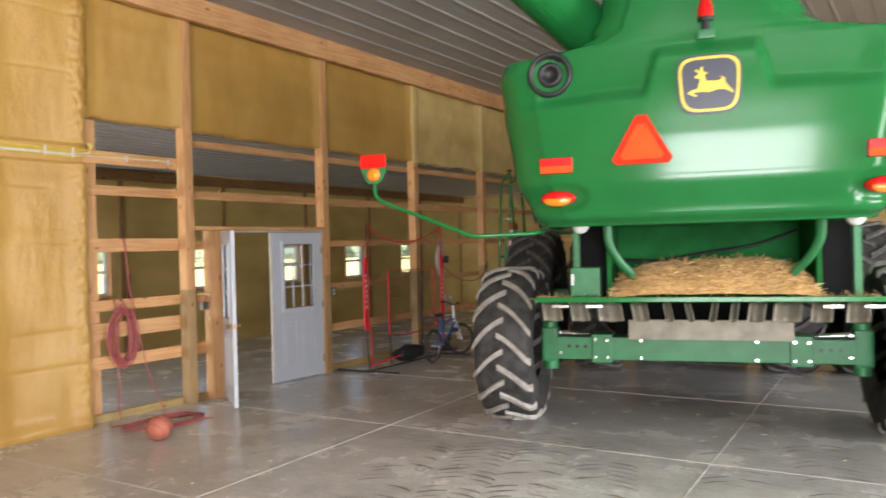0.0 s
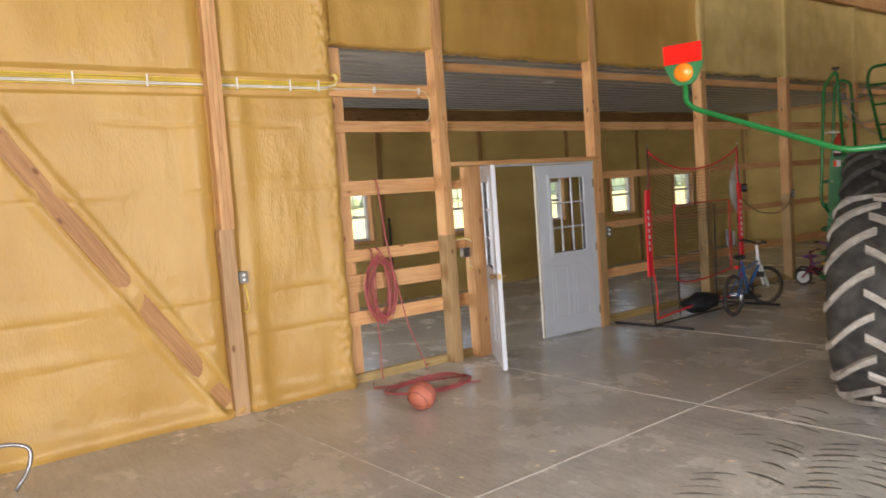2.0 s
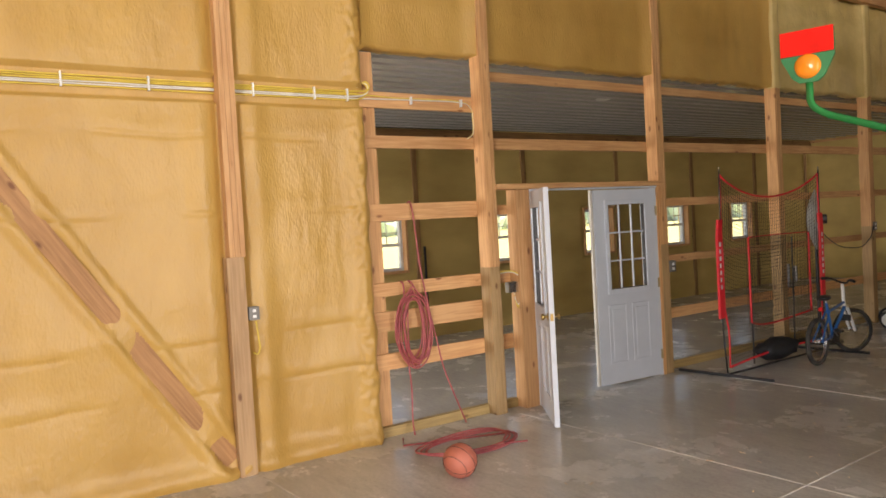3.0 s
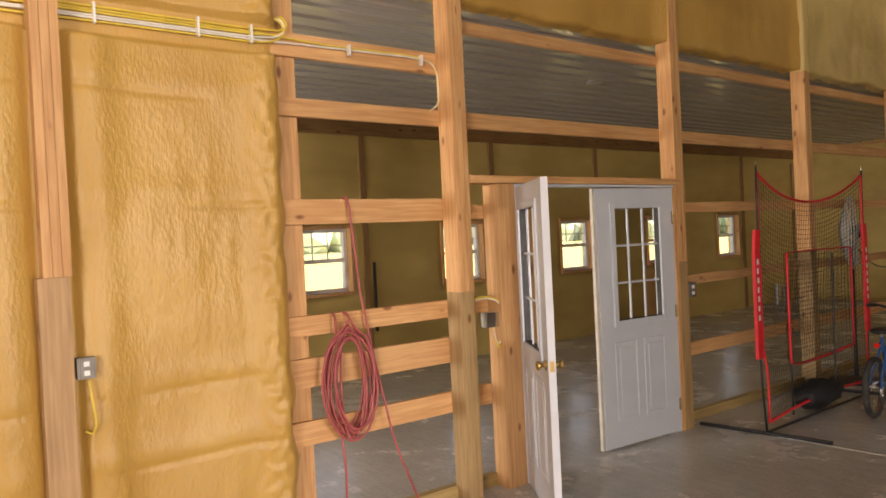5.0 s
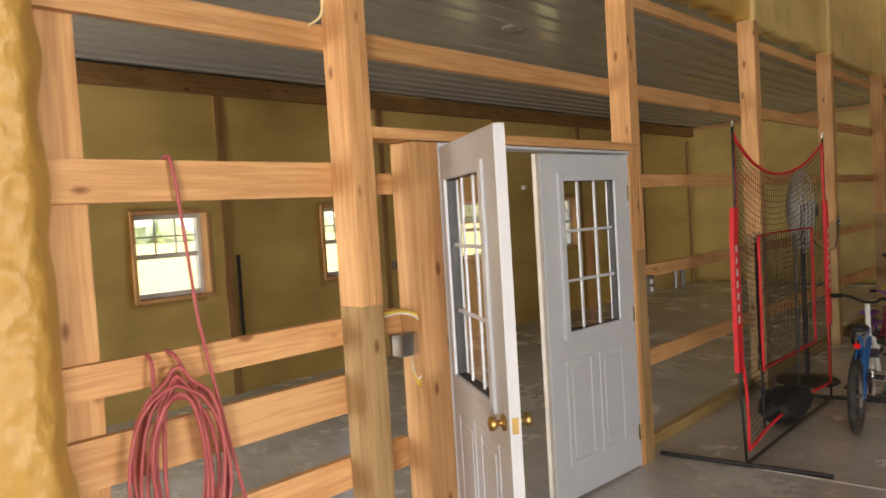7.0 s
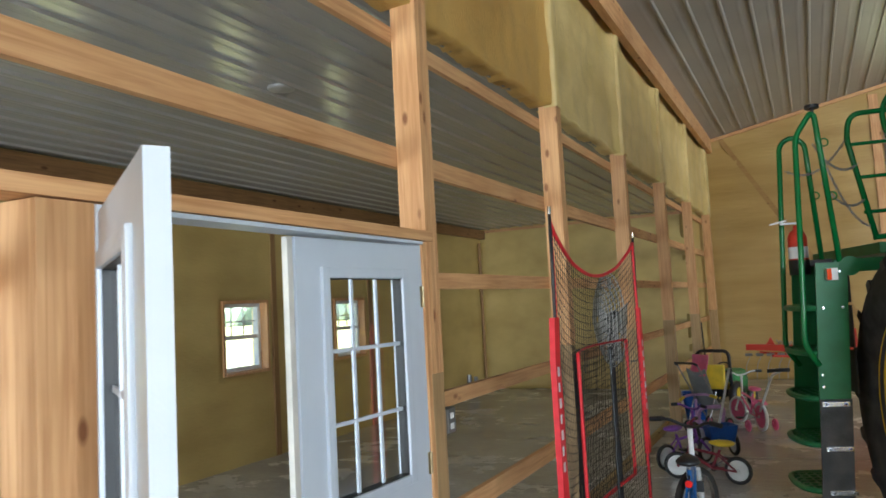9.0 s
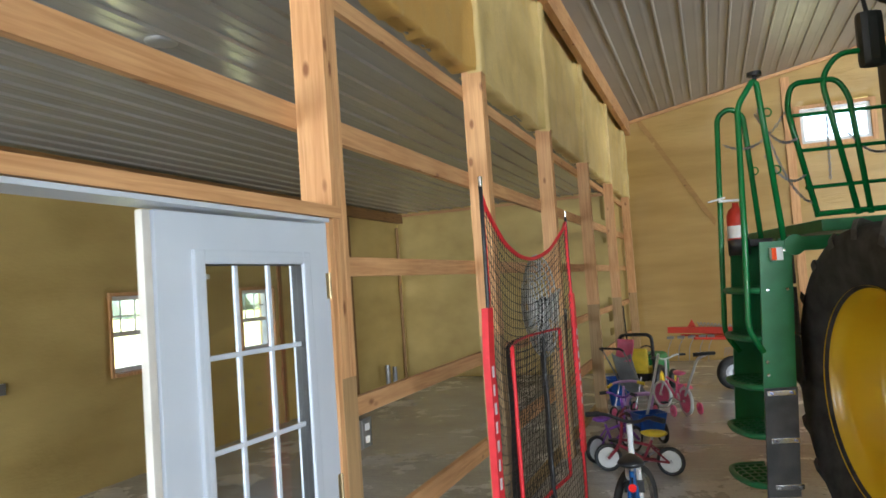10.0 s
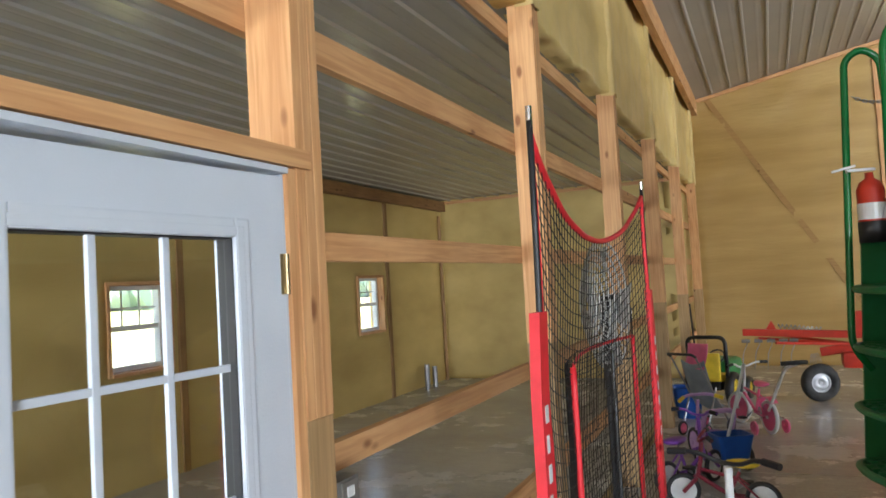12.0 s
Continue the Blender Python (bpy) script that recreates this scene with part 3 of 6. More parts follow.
def upper_foam(y0, y1, k):
    bm = bmesh.new()
    def fn(a, c):
        y = y0 + (y1 - y0) * a
        rag = 0.025 * fbm((y * 4, k, 0.5)) + 0.02 * noise.noise(Vector((y * 17, k, 2)))
        zb = 3.27 + rag
        z = zb + (EAVE - zb) * max(0.0, c - 0.04) / 0.96
        x = -7.115 + 0.016 * fbm((y * 2.1, z * 1.5, 3.0 + k)) + 0.008 * noise.noise(Vector((y * 9, z * 2.5, k)))
        e = min(y - y0, y1 - y)
        x += 0.055 * math.exp(-(e / 0.07) ** 2)
        x += 0.014 * math.exp(-((z - 4.25) / 0.09) ** 2) + 0.012 * math.exp(-((z - 3.68) / 0.09) ** 2)
        if c < 0.04:
            x = -7.24 + (x + 7.24) * (c / 0.04)
            z = zb - 0.005 * (1 - c / 0.04)
        return (x, y, z)
    sheet(bm, fn, int((y1 - y0) / 0.05), 50)
    ob = structure("wall_west_upper_foam", bm, FOAM if k < 3 else FOAM_PALE, "yellow spray foam with a ragged cut lower edge", smooth=True)
    if sum(p.normal.x for p in ob.data.polygons) < 0:
        ob.data.flip_normals()
    return ob


edges = [4.96] + [p for q in POSTS[1:] for p in (q - HW, q + HW)] + [END]
for k in range(0, len(edges), 2):
    upper_foam(edges[k] - 0.004, edges[k + 1] + 0.004, k // 2)

# posts: treated foot spliced to fir
SPLICE = [1.62, 1.36, 1.42, 1.40, 1.40, 1.40, 1.40, 1.40]
for k, (y, zs) in enumerate(zip(POSTS, SPLICE)):
    post = tagged(thing("wall_post", "laminated fir post on a grey-green treated foot", "post", "posts of the west wall"), kind="structure")
    part("post_foot", new_box(G, F - 0.002, y - HW + 0.001 - (0.025 if k == 0 else 0), y + HW - 0.001 - (0.012 if k == 0 else 0), 0.0, zs, 0.004), FOOT_A if k == 0 else TREATED_Z, post, "grey-green treated wood")
    for j in range(3):
        w = 2 * HW / 3
        top = EAVE - 0.02
        part("ply", new_box(G, F - (0.0005 if j == 1 else 0), y - HW + j * w + 0.0006, y - HW + (j + 1) * w - 0.0006, zs + 0.0, top, 0.003), WOOD_Z, post)
    if k >= 3:
        bm = bmesh.new()
        def skin(a, c, y=y, k=k):
            ang = (a - 0.5) * math.pi
            z = 3.25 + 0.03 * noise.noise(Vector((a * 3, k, 1))) * (1 - c) + (EAVE - 3.25) * c
            return (F + 0.005 + 0.012 * math.cos(ang) + 0.006 * noise.noise(Vector((z * 5, a * 3, k))) - 0.10 * (abs(a - 0.5) * 2) ** 6, y + (HW + 0.012) * max(-1, min(1, 1.3 * math.sin(ang))), z)
        sheet(bm, skin, 10, 30)
        part("foam_skin", bm, FOAM_PALE, post, "thin cream foam overspray", smooth=True)

for y0, y1 in [(SOUTH, 4.0), (4.0, 8.54), (8.54, 13.1), (13.1, END)]:
    structure("beam_eave", new_box(F + 0.002, -6.95, y0 + 0.001, y1 - 0.001, EAVE - 0.29, EAVE - 0.001, 0.004), WOOD_Y, "long fir header beam under the eave", category="beam")


def girt(y0, y1, z0, z1, x1=G - 0.001, mat=None, name="girt", label="sawn fir girt nailed across the posts"):
    return structure(name, new_box(x1 - 0.038, x1, y0, y1, z0, z1, 0.003), mat or WOOD_Y, label, category="girt")


L0, BL = 4.96, POSTS[1] + 0.05
girt(SOUTH, BL, SLOT0 + 0.005, SLOT1 - 0.01)
girt(L0, 10.8, 2.45, 2.555)
girt(10.805, END, 2.45, 2.555)
girt(4.90, BL, 1.83, 1.975)
girt(BL + 0.005, 6.47, 1.835, 1.93)
girt(4.93, 6.47, 1.19, 1.305)
girt(4.88, BL, 0.893, 1.06)
girt(4.92, 6.47, 0.563, 0.70)
girt(BL, 10.8, 3.09, 3.175)
girt(10.805, END, 3.09, 3.175)
for a, b in ((8.50, 13.08), (13.085, END)):
    girt(a, b, 1.838, 1.928)
    girt(a, b, 1.202, 1.287)
    girt(a, b, 0.572, 0.685)
for a, b in ((L0, 6.47), (8.50, END)):
    structure("sill_plank", new_box(G - 0.04, G + 0.02, a, b, 0.0, 0.085, 0.004), TREATED_Y, "treated sill plank on the slab", category="sill")
structure("jamb_board", new_box(G - 0.080, G - 0.041, 4.985, 5.125, 0.0, 3.26, 0.003), WOOD_Z, "upright fir board closing the foam", category="board")
bm = bmesh.new()
d = (BR1 - BR0)
m = Matrix.Translation((-7.119, BR0.x, BR0.y)) @ Matrix.Rotation(math.atan2(d.y, d.x), 4, "X")
box(bm, -0.019, 0.019, 0, d.length, -0.07, 0.07, 0.003)
brace_ob = structure("brace", bm, wood("weathered_brace", (0.45, 0.23, 0.09), (0.30, 0.14, 0.05), "y"), "diagonal wind brace half buried in foam", category="brace")
brace_ob.matrix_basis = m
structure("jack_post", new_box(G, F, 6.47, 6.635, 0.0, 2.062, 0.004), WOOD_Z, "knotty fir jack post beside the doorway", category="post")
structure("trimmer", new_box(G, F - 0.002, 8.441, 8.479, 0.0, 2.062, 0.003), WOOD_Z, "fir trimmer stud beside the doorway", category="post")
structure("header", new_box(-7.175, -7.030, POSTS[1] + HW + 0.001, 8.535, 2.066, 2.116, 0.004), WOOD_Y, "fir header plank over the double door", category="header")

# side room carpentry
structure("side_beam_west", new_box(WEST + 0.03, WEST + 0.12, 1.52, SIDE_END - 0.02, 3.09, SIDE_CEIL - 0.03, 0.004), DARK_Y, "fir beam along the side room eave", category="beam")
structure("side_trim_north", new_box(WEST + 0.125, -7.3, SIDE_END - 0.06, SIDE_END - 0.02, SIDE_CEIL - 0.08, SIDE_CEIL - 0.03), WOOD_X, "fir strip along the ceiling", category="trim")
for y in (5.75, 8.09, 10.31, 12.62, 14.87, 17.10):
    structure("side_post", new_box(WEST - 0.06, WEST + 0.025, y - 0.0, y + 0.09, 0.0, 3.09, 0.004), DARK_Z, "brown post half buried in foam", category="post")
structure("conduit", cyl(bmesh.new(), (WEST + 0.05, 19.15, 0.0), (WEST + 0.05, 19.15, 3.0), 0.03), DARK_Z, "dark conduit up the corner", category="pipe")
for y in (18.0, 18.3):
    pipe = tagged(part("stub_pipe", cyl(bmesh.new(), (WEST + 0.2, y, 0.0), (WEST + 0.2, y, 0.42 if y < 18.1 else 0.35), 0.045), GREYMETAL), "grey plastic stub pipe rising from the slab", "pipe", "stub pipes")

disc = tagged(part("ceiling_light", lathe(bmesh.new(), [(0.001, 3.272), (0.075, 3.272), (0.09, 3.276), (0.095, 3.284), (0.095, 3.292)], 28, (-8.506, 9.246, 0.006), "z"), STEEL_PALE, smooth=True), "round grey ceiling cover plate, flush", "ceiling light")
for y, z in ((10.48, 1.14), (13.3, 2.09)):
    sz = 1.0 if z < 1.5 else 0.6
    wb = thing("wall_box", "small pale electrical box on the foamed wall", "electrical box", "wall boxes", (WEST + 0.02, y, z))
    part("box", new_box(-0.03, 0.03, -0.045 * sz, 0.045 * sz, -0.05 * sz, 0.05 * sz, 0.006), GREYMETAL if z < 1.5 else VINYL, wb)
    part("cover", new_box(0.03, 0.034, -0.04 * sz, 0.04 * sz, -0.045 * sz, 0.045 * sz, 0.0015), COVER if z < 1.5 else VINYL, wb)

# gable wall carpentry
structure("gable_post", new_box(-4.14, -3.99, END - 0.035, END + 0.05, 0.0, 5.25), WOOD_Z, "fir post half buried in foam", category="post")
structure("gable_post", new_box(-1.2, -1.05, END - 0.035, END + 0.05, 0.0, 5.8), WOOD_Z, "fir post half buried in foam", category="post")
bm = bmesh.new()
a, b = Vector((-6.80, 4.85)), Vector((-4.25, 0.52))
d = b - a
box(bm, 0, d.length, END - 0.012, END + 0.02, -0.045, 0.045, 0.0, Matrix.Translation((a.x, 0, a.y)) @ Matrix.Rotation(-math.atan2(d.y, d.x), 4, "Y"))
structure("gable_brace", bm, wood("foam_stained_brace", (0.44, 0.26, 0.085), (0.34, 0.19, 0.06), "x"), "foam-covered diagonal brace", category="brace")
bm = bmesh.new()
box(bm, 0, 9.1, END - 0.07, END - 0.02, -0.07, -0.01, 0.0, Matrix.Translation((-6.95, 0, EAVE)) @ Matrix.Rotation(-math.atan(SLOPE), 4, "Y"))
structure("gable_trim", bm, WOOD_X, "fir strip along the sloping ceiling", category="trim")


# windows
def window(name, y, w, z0, z1):
    win = tagged(thing(name, "white double-hung window with grilles in a fir frame", "window"), kind="structure")
    x = WEST - 0.11
    for nm, b in (("buck_side", (WEST - 0.20, WEST + 0.03, y, y + 0.035, z0, z1)), ("buck_side", (WEST - 0.20, WEST + 0.03, y + w - 0.035, y + w, z0, z1)),
                  ("buck_head", (WEST - 0.20, WEST + 0.03, y + 0.036, y + w - 0.036, z1 - 0.035, z1)), ("buck_sill", (WEST - 0.20, WEST + 0.045, y + 0.036, y + w - 0.036, z0, z0 + 0.035))):
        part(nm, new_box(*b, 0.003), WOOD_Z, win, "raw fir window buck")
    y0, y1, a0, a1 = y + 0.037, y + w - 0.037, z0 + 0.037, z1 - 0.037
    fw = 0.045
    for nm, b in (("window_frame", (x - 0.05, x + 0.03, y0, y0 + fw, a0, a1)), ("window_frame", (x - 0.05, x + 0.03, y1 - fw, y1, a0, a1)),
                  ("window_frame", (x - 0.05, x + 0.03, y0 + fw, y1 - fw, a0, a0 + fw)), ("window_frame", (x - 0.05, x + 0.03, y0 + fw, y1 - fw, a1 - fw, a1))):
        part(nm, new_box(*b, 0.004), VINYL, win, "white vinyl frame")
    mid = (a0 + a1) / 2
    part("meeting_rail", new_box(x - 0.02, x + 0.02, y0 + fw, y1 - fw, mid - 0.025, mid + 0.025, 0.004), VINYL, win, "white vinyl meeting rail")
    iw = (y1 - y0 - 2 * fw)
    for q in (1, 2):
        yy = y0 + fw + iw * q / 3
        part("grille", new_box(x - 0.018, x - 0.010, yy - 0.008, yy + 0.008, mid + 0.025, a1 - fw), VINYL, win)
    zz = (mid + a1 - fw) / 2 + 0.01
    part("grille", new_box(x - 0.022, x - 0.014, y0 + fw, y1 - fw, zz - 0.008, zz + 0.008), VINYL, win)
    for c0, c1 in ((a0 + fw, mid - 0.025), (mid + 0.025, a1 - fw)):
        p = part("pane", new_box(x - 0.032, x - 0.026, y0 + fw - 0.004, y1 - fw + 0.004, c0 - 0.004, c1 + 0.004), GLASS, win, "clear glass")
        p.visible_shadow = False
    return win


for k, (y, w) in enumerate(WINDOWS):
    window("window_%d" % (k + 1), y, w, WZ0, WZ1)
hw = tagged(thing("window_6", "high white slider window in the gable wall", "window"), kind="structure")
for b in ((-3.86, -3.80, 3.95, 4.60), (-2.76, -2.70, 3.95, 4.60), (-3.80, -2.76, 3.95, 4.01), (-3.80, -2.76, 4.54, 4.60), (-3.305, -3.255, 4.01, 4.54)):
    part("window_frame", new_box(b[0], b[1], END + 0.02, END + 0.12, b[2], b[3], 0.004), VINYL, hw, "white vinyl frame")
p = part("pane", new_box(-3.80, -2.76, END + 0.06, END + 0.066, 4.01, 4.54), GLASS, hw, "clear glass")
p.visible_shadow = False
for b in ((-3.955, -3.862, 3.885, 4.665), (-2.698, -2.605, 3.885, 4.665), (-3.862, -2.698, 4.602, 4.665), (-3.862, -2.698, 3.885, 3.948)):
    part("casing", new_box(b[0], b[1], END - 0.02, END + 0.03, b[2], b[3], 0.003), WOOD_Z, hw, "fir casing")

# outside
structure("ground", new_box(-900, 900, -900, 900, -0.35, -0.16), GRASS, "sunlit grass field around the building")
# Leaf green paled to paint in the haze of distance
HAZY_TREES = material("far_woods", (0.52, 0.62, 0.55), 0.95, color2=(0.44, 0.55, 0.47), scale=0.25)


def far_woods():
    bm = bmesh.new()
    rnd = random.Random(4)
    for k in range(260):
        a = radians(120 + 130 * k / 260)
        d = 170 + rnd.uniform(-15, 25)
        cx, cy, h = d * math.cos(a), d * math.sin(a) + 10, rnd.uniform(13, 19)
        r = bmesh.ops.create_icosphere(bm, subdivisions=2, radius=1.0, matrix=Matrix.Translation((cx, cy, h * 0.45)) @ Matrix.Diagonal((rnd.uniform(3, 5), rnd.uniform(3, 5), h * 0.55, 1)))
        for v in r["verts"]:
            v.co += Vector((noise.noise(v.co * 0.6), noise.noise(v.co * 0.6 + Vector((9, 0, 0))), noise.noise(v.co * 0.6 + Vector((0, 9, 0))))) * 1.2
    ob = part("far_woods", bm, HAZY_TREES, None, "distant line of green trees, haze painted into their colour")
    tagged(ob, "", "trees", "", "stuff")


far_woods()


# ---- double door ----
def door_leaf(name, hinge, angle, label, hand):
    """A steel nine-lite door; local x runs from the hinge edge, y is its thickness, z up."""
    W, H, T = 0.878, 2.022, 0.044
    leaf = tagged(thing(name, label, "door", "", (hinge[0], hinge[1], 0.015), angle), kind="structure")
    gx0, gx1, gz0, gz1 = 0.176, 0.692, 0.985, 1.865
    bm = bmesh.new()
    for b in ((0, gx0, 0, H), (gx1, W, 0, H), (gx0, gx1, 0, gz0), (gx0, gx1, gz1, H)):
        box(bm, b[0], b[1], -T / 2, T / 2, b[2], b[3])
    bmesh.ops.remove_doubles(bm, verts=bm.verts, dist=1e-5)
    part("slab", bm, WHITE, leaf, "white embossed steel")
    for s in (-1, 1):
        y = s * (T / 2 + 0.006)
        bm = bmesh.new()
        e = 0.045
        for b in ((gx0 - e, gx0, gz0 - e, gz1 + e), (gx1, gx1 + e, gz0 - e, gz1 + e), (gx0, gx1, gz0 - e, gz0), (gx0, gx1, gz1, gz1 + e)):
            box(bm, b[0], b[1], y - 0.008, y + 0.008, b[2], b[3], 0.006)
        e = 0.026
        for b in ((gx0 - e, gx0 - 0.004, gz0 - e, gz1 + e), (gx1 + 0.004, gx1 + e, gz0 - e, gz1 + e), (gx0 - 0.004, gx1 + 0.004, gz0 - e, gz0 - 0.004), (gx0 - 0.004, gx1 + 0.004, gz1 + 0.004, gz1 + e)):
            box(bm, b[0], b[1], y - 0.003 + s * 0.006, y + 0.003 + s * 0.006, b[2], b[3], 0.0025)
        part("lite_frame", bm, WHITE, leaf, "raised white lite frame")
        for k in range(2):
            a, c = (0.15, 0.41) if k == 0 else (0.48, 0.74)
            bm = bmesh.new()
            for b in ((a, a + 0.022, 0.20, 0.82), (c - 0.022, c, 0.20, 0.82), (a + 0.022, c - 0.022, 0.20, 0.222), (a + 0.022, c - 0.022, 0.798, 0.82)):
                box(bm, b[0], b[1], s * T / 2 - 0.004, s * T / 2 + 0.004, b[2], b[3], 0.003)
            box(bm, a + 0.05, c - 0.05, s * T / 2 - 0.004, s * T / 2 + 0.003, 0.25, 0.77, 0.003)
            part("raised_panel", bm, WHITE, leaf)
    for k in (1, 2):
        xx = gx0 + (gx1 - gx0) * k / 3
        part("muntin", new_box(xx - 0.0085, xx + 0.0085, -0.0075, 0.0075, gz0, gz1, 0.003), WHITE, leaf)
        zz = gz0 + (gz1 - gz0) * k / 3
        part("muntin", new_box(gx0, gx1, -0.006, 0.006, zz - 0.0085, zz + 0.0085, 0.003), WHITE, leaf)
    p = part("pane", new_box(gx0 - 0.005, gx1 + 0.005, -0.003, 0.003, gz0 - 0.005, gz1 + 0.005), GLASS, leaf, "clear glass")
    p.visible_shadow = False
    for b in ((gx0, gx0 + 0.003, gz0, gz1), (gx1 - 0.003, gx1, gz0, gz1), (gx0 + 0.003, gx1 - 0.003, gz0, gz0 + 0.003), (gx0 + 0.003, gx1 - 0.003, gz1 - 0.003, gz1)):
        part("glazing_seal", new_box(b[0], b[1], -0.024, 0.024, b[2], b[3]), BLACK, leaf, "dark glazing seal")
    for z in (0.22, 1.0, 1.78):
        bm = cyl(bmesh.new(), (-0.004, hand * (T / 2 + 0.006), z - 0.05), (-0.004, hand * (T / 2 + 0.006), z + 0.05), 0.006, seg=10)
        box(bm, 0.0, 0.014, hand * T / 2 - 0.002, hand * T / 2 + 0.003, z - 0.05, z + 0.05)
        part("hinge", bm, OLD_BRASS, leaf, "tarnished brass butt hinge")
    return leaf


def door_knobs(leaf):
    for s in (-1, 1):
        bm = bmesh.new()
        lathe(bm, [(0.001, s * 0.022), (0.032, s * 0.023), (0.032, s * 0.028), (0.012, s * 0.032), (0.011, s * 0.05), (0.022, s * 0.056), (0.028, s * 0.068), (0.024, s * 0.080), (0.001, s * 0.084)], 20, (0.815, 0, 0.93), "y")
        part("door_knob", bm, BRASS, leaf, "brass knob", smooth=True)
    part("latch_plate", new_box(0.877, 0.8795, -0.013, 0.013, 0.90, 0.96), BRASS, leaf, "brass latch plate")


left_leaf = door_leaf("door_1", (-7.073, 6.69), -33.2, "white nine-lite door standing wide open into the hall", 1)
door_knobs(left_leaf)
right_leaf = door_leaf("door_2", (-7.069, 8.421), 266.2, "white nine-lite door standing slightly ajar", 1)
part("dead_latch", new_box(0.8775, 0.881, -0.012, 0.012, 0.96, 1.02), GREYMETAL, right_leaf, "steel latch")
part("astragal", new_box(0.884, 0.914, -0.012, 0.016, 0.0, 2.022, 0.004), material("warm_white_vinyl", (0.66, 0.62, 0.56), 0.4), right_leaf, "warm white astragal strip")
frame_d = tagged(thing("door_frame", "white door frame with a ribbed weather strip", "door frame"), kind="structure")
part("frame_jamb", new_box(-7.16, F + 0.004, 6.637, 6.662, 0.0, 2.06, 0.003), WHITE, frame_d)
part("frame_jamb", new_box(-7.16, -7.053, 8.428, 8.440, 0.0, 2.046, 0.003), WHITE, frame_d)
part("frame_head", new_box(-7.16, F + 0.004, 6.663, 8.440, 2.047, 2.0625, 0.002), WHITE, frame_d)

part_c = structure("wall_conduit", new_box(WEST + 0.026, WEST + 0.06, 8.215, 8.245, 0.55, 1.45, 0.01), BLACK, "black conduit and box on the side room wall", category="conduit")

# ---- combine harvester (local: x to its right, y forward, origin under the rear axle) ----
HEAD = 16.2
REST = (-1.634, 7.873)
combine = thing("combine_harvester", "green combine harvester with yellow rims parked on the slab", "combine", "", (*REST, 0.0), HEAD)


def lerp_table(tab, z):
    for (z0, a), (z1, b) in zip(tab[:-1], tab[1:]):
        if z <= z1:
            t = max(0.0, (z - z0) / (z1 - z0))
            t = t * t * (3 - 2 * t)
            return a + (b - a) * t
    return tab[-1][1]


def smooth(a, b, x):
    t = max(0.0, min(1.0, (x - a) / (b - a)))
    return t * t * (3 - 2 * t)


def hood():
    """Rear hood: a wrap-round shell, with the ledge and badge boss pressed into the back."""
    width = [(1.93, 1.26), (2.05, 1.33), (2.35, 1.45), (2.9, 1.52), (3.15, 1.55), (3.25, 1.51), (3.30, 1.25), (3.35, 0.95), (3.45, 0.80), (3.65, 0.72), (4.0, 0.66)]
    bulge = [(1.93, -1.56), (2.0, -1.66), (2.28, -1.745), (2.6, -1.755), (3.0, -1.76), (3.3, -1.75), (4.0, -1.66)]
    bm = bmesh.new()
    rings = []
    zs = [1.93, 1.935] + [1.95 + 0.0225 * k for k in range(57)] + [3.225 + 0.0125 * k for k in range(24)] + [3.54 + 0.04 * k for k in range(12)]
    for z in zs:
        W, V, R = lerp_table(width, z), lerp_table(bulge, z), min(0.30, 0.34 * lerp_table(width, z))
        pts = [(-W, 1.6), (-W, 0.9), (-W, 0.2), (-W, -0.4), (-W, V + R + 0.25), (-W, V + R + 0.01)]
        for k in range(10):
            a = math.pi * (1 + 0.5 * (k + 0.5) / 10)
            pts.append((-W + R + R * math.cos(a), V + R + R * math.sin(a)))
        n = 90
        for k in range(n + 1):
            u = (-W + R) + 2 * (W - R) * k / n
            pts.append((u, V - 0.05 * (1 - (u / W) ** 2)))
        pts += [(-u, v) for u, v in reversed(pts[:16])]
        out = []
        for u, v in pts:
            if v < -0.9:
                # ledge under the upper panel, raised round the badge
                lip = 2.97 + (0.30 * (1 - smooth(0.34, 0.46, abs(u - 0.06)))) - 0.03 * smooth(0.5, 1.3, abs(u))
                s = smooth(lip - 0.12, lip, z) * smooth(1.45, 1.0, abs(u))
                v += 0.075 * s
                v += 0.012 * math.exp(-((z - 2.30) / 0.008) ** 2)      # seam
                for uu in (-1.055, 1.22):
                    e = ((u - uu) / 0.23) ** 2 + ((z - 2.153) / 0.105) ** 2
                    v += 0.03 * smooth(1.15, 0.85, e)                   # lamp pockets
            out.append(bm.verts.new((u, v, z)))
        rings.append(out)
    m = len(rings[0])
    for A, B in zip(rings[:-1], rings[1:]):
        for k in range(m - 1):
            bm.faces.new((A[k], A[k + 1], B[k + 1], B[k]))
    bm.faces.new(rings[-1])
    bm.faces.new(rings[0][::-1])
    return bm


hood_ob = part("rear_hood", hood(), GREEN, combine, "glossy green wrap-round rear hood", smooth=True)


def loft(bm, rings):
    R = [[bm.verts.new(p) for p in ring] for ring in rings]
    m = len(R[0])
    for A, B in zip(R[:-1], R[1:]):
        for k in range(m):
            bm.faces.new((A[k], A[(k + 1) % m], B[(k + 1) % m], B[k]))
    bm.faces.new(R[0])
    bm.faces.new(R[-1][::-1])
    return bm


def rounded_rect(cx, cy, w, d, r, z, n=6):
    pts = []
    for sx, sy, a0 in ((1, 1, 0), (-1, 1, 90), (-1, -1, 180), (1, -1, 270)):
        for k in range(n + 1):
            a = radians(a0 + 90 * k / n)
            pts.append((cx + sx * (w - r) + r * math.cos(a), cy + sy * (d - r) + r * math.sin(a), z))
    return pts


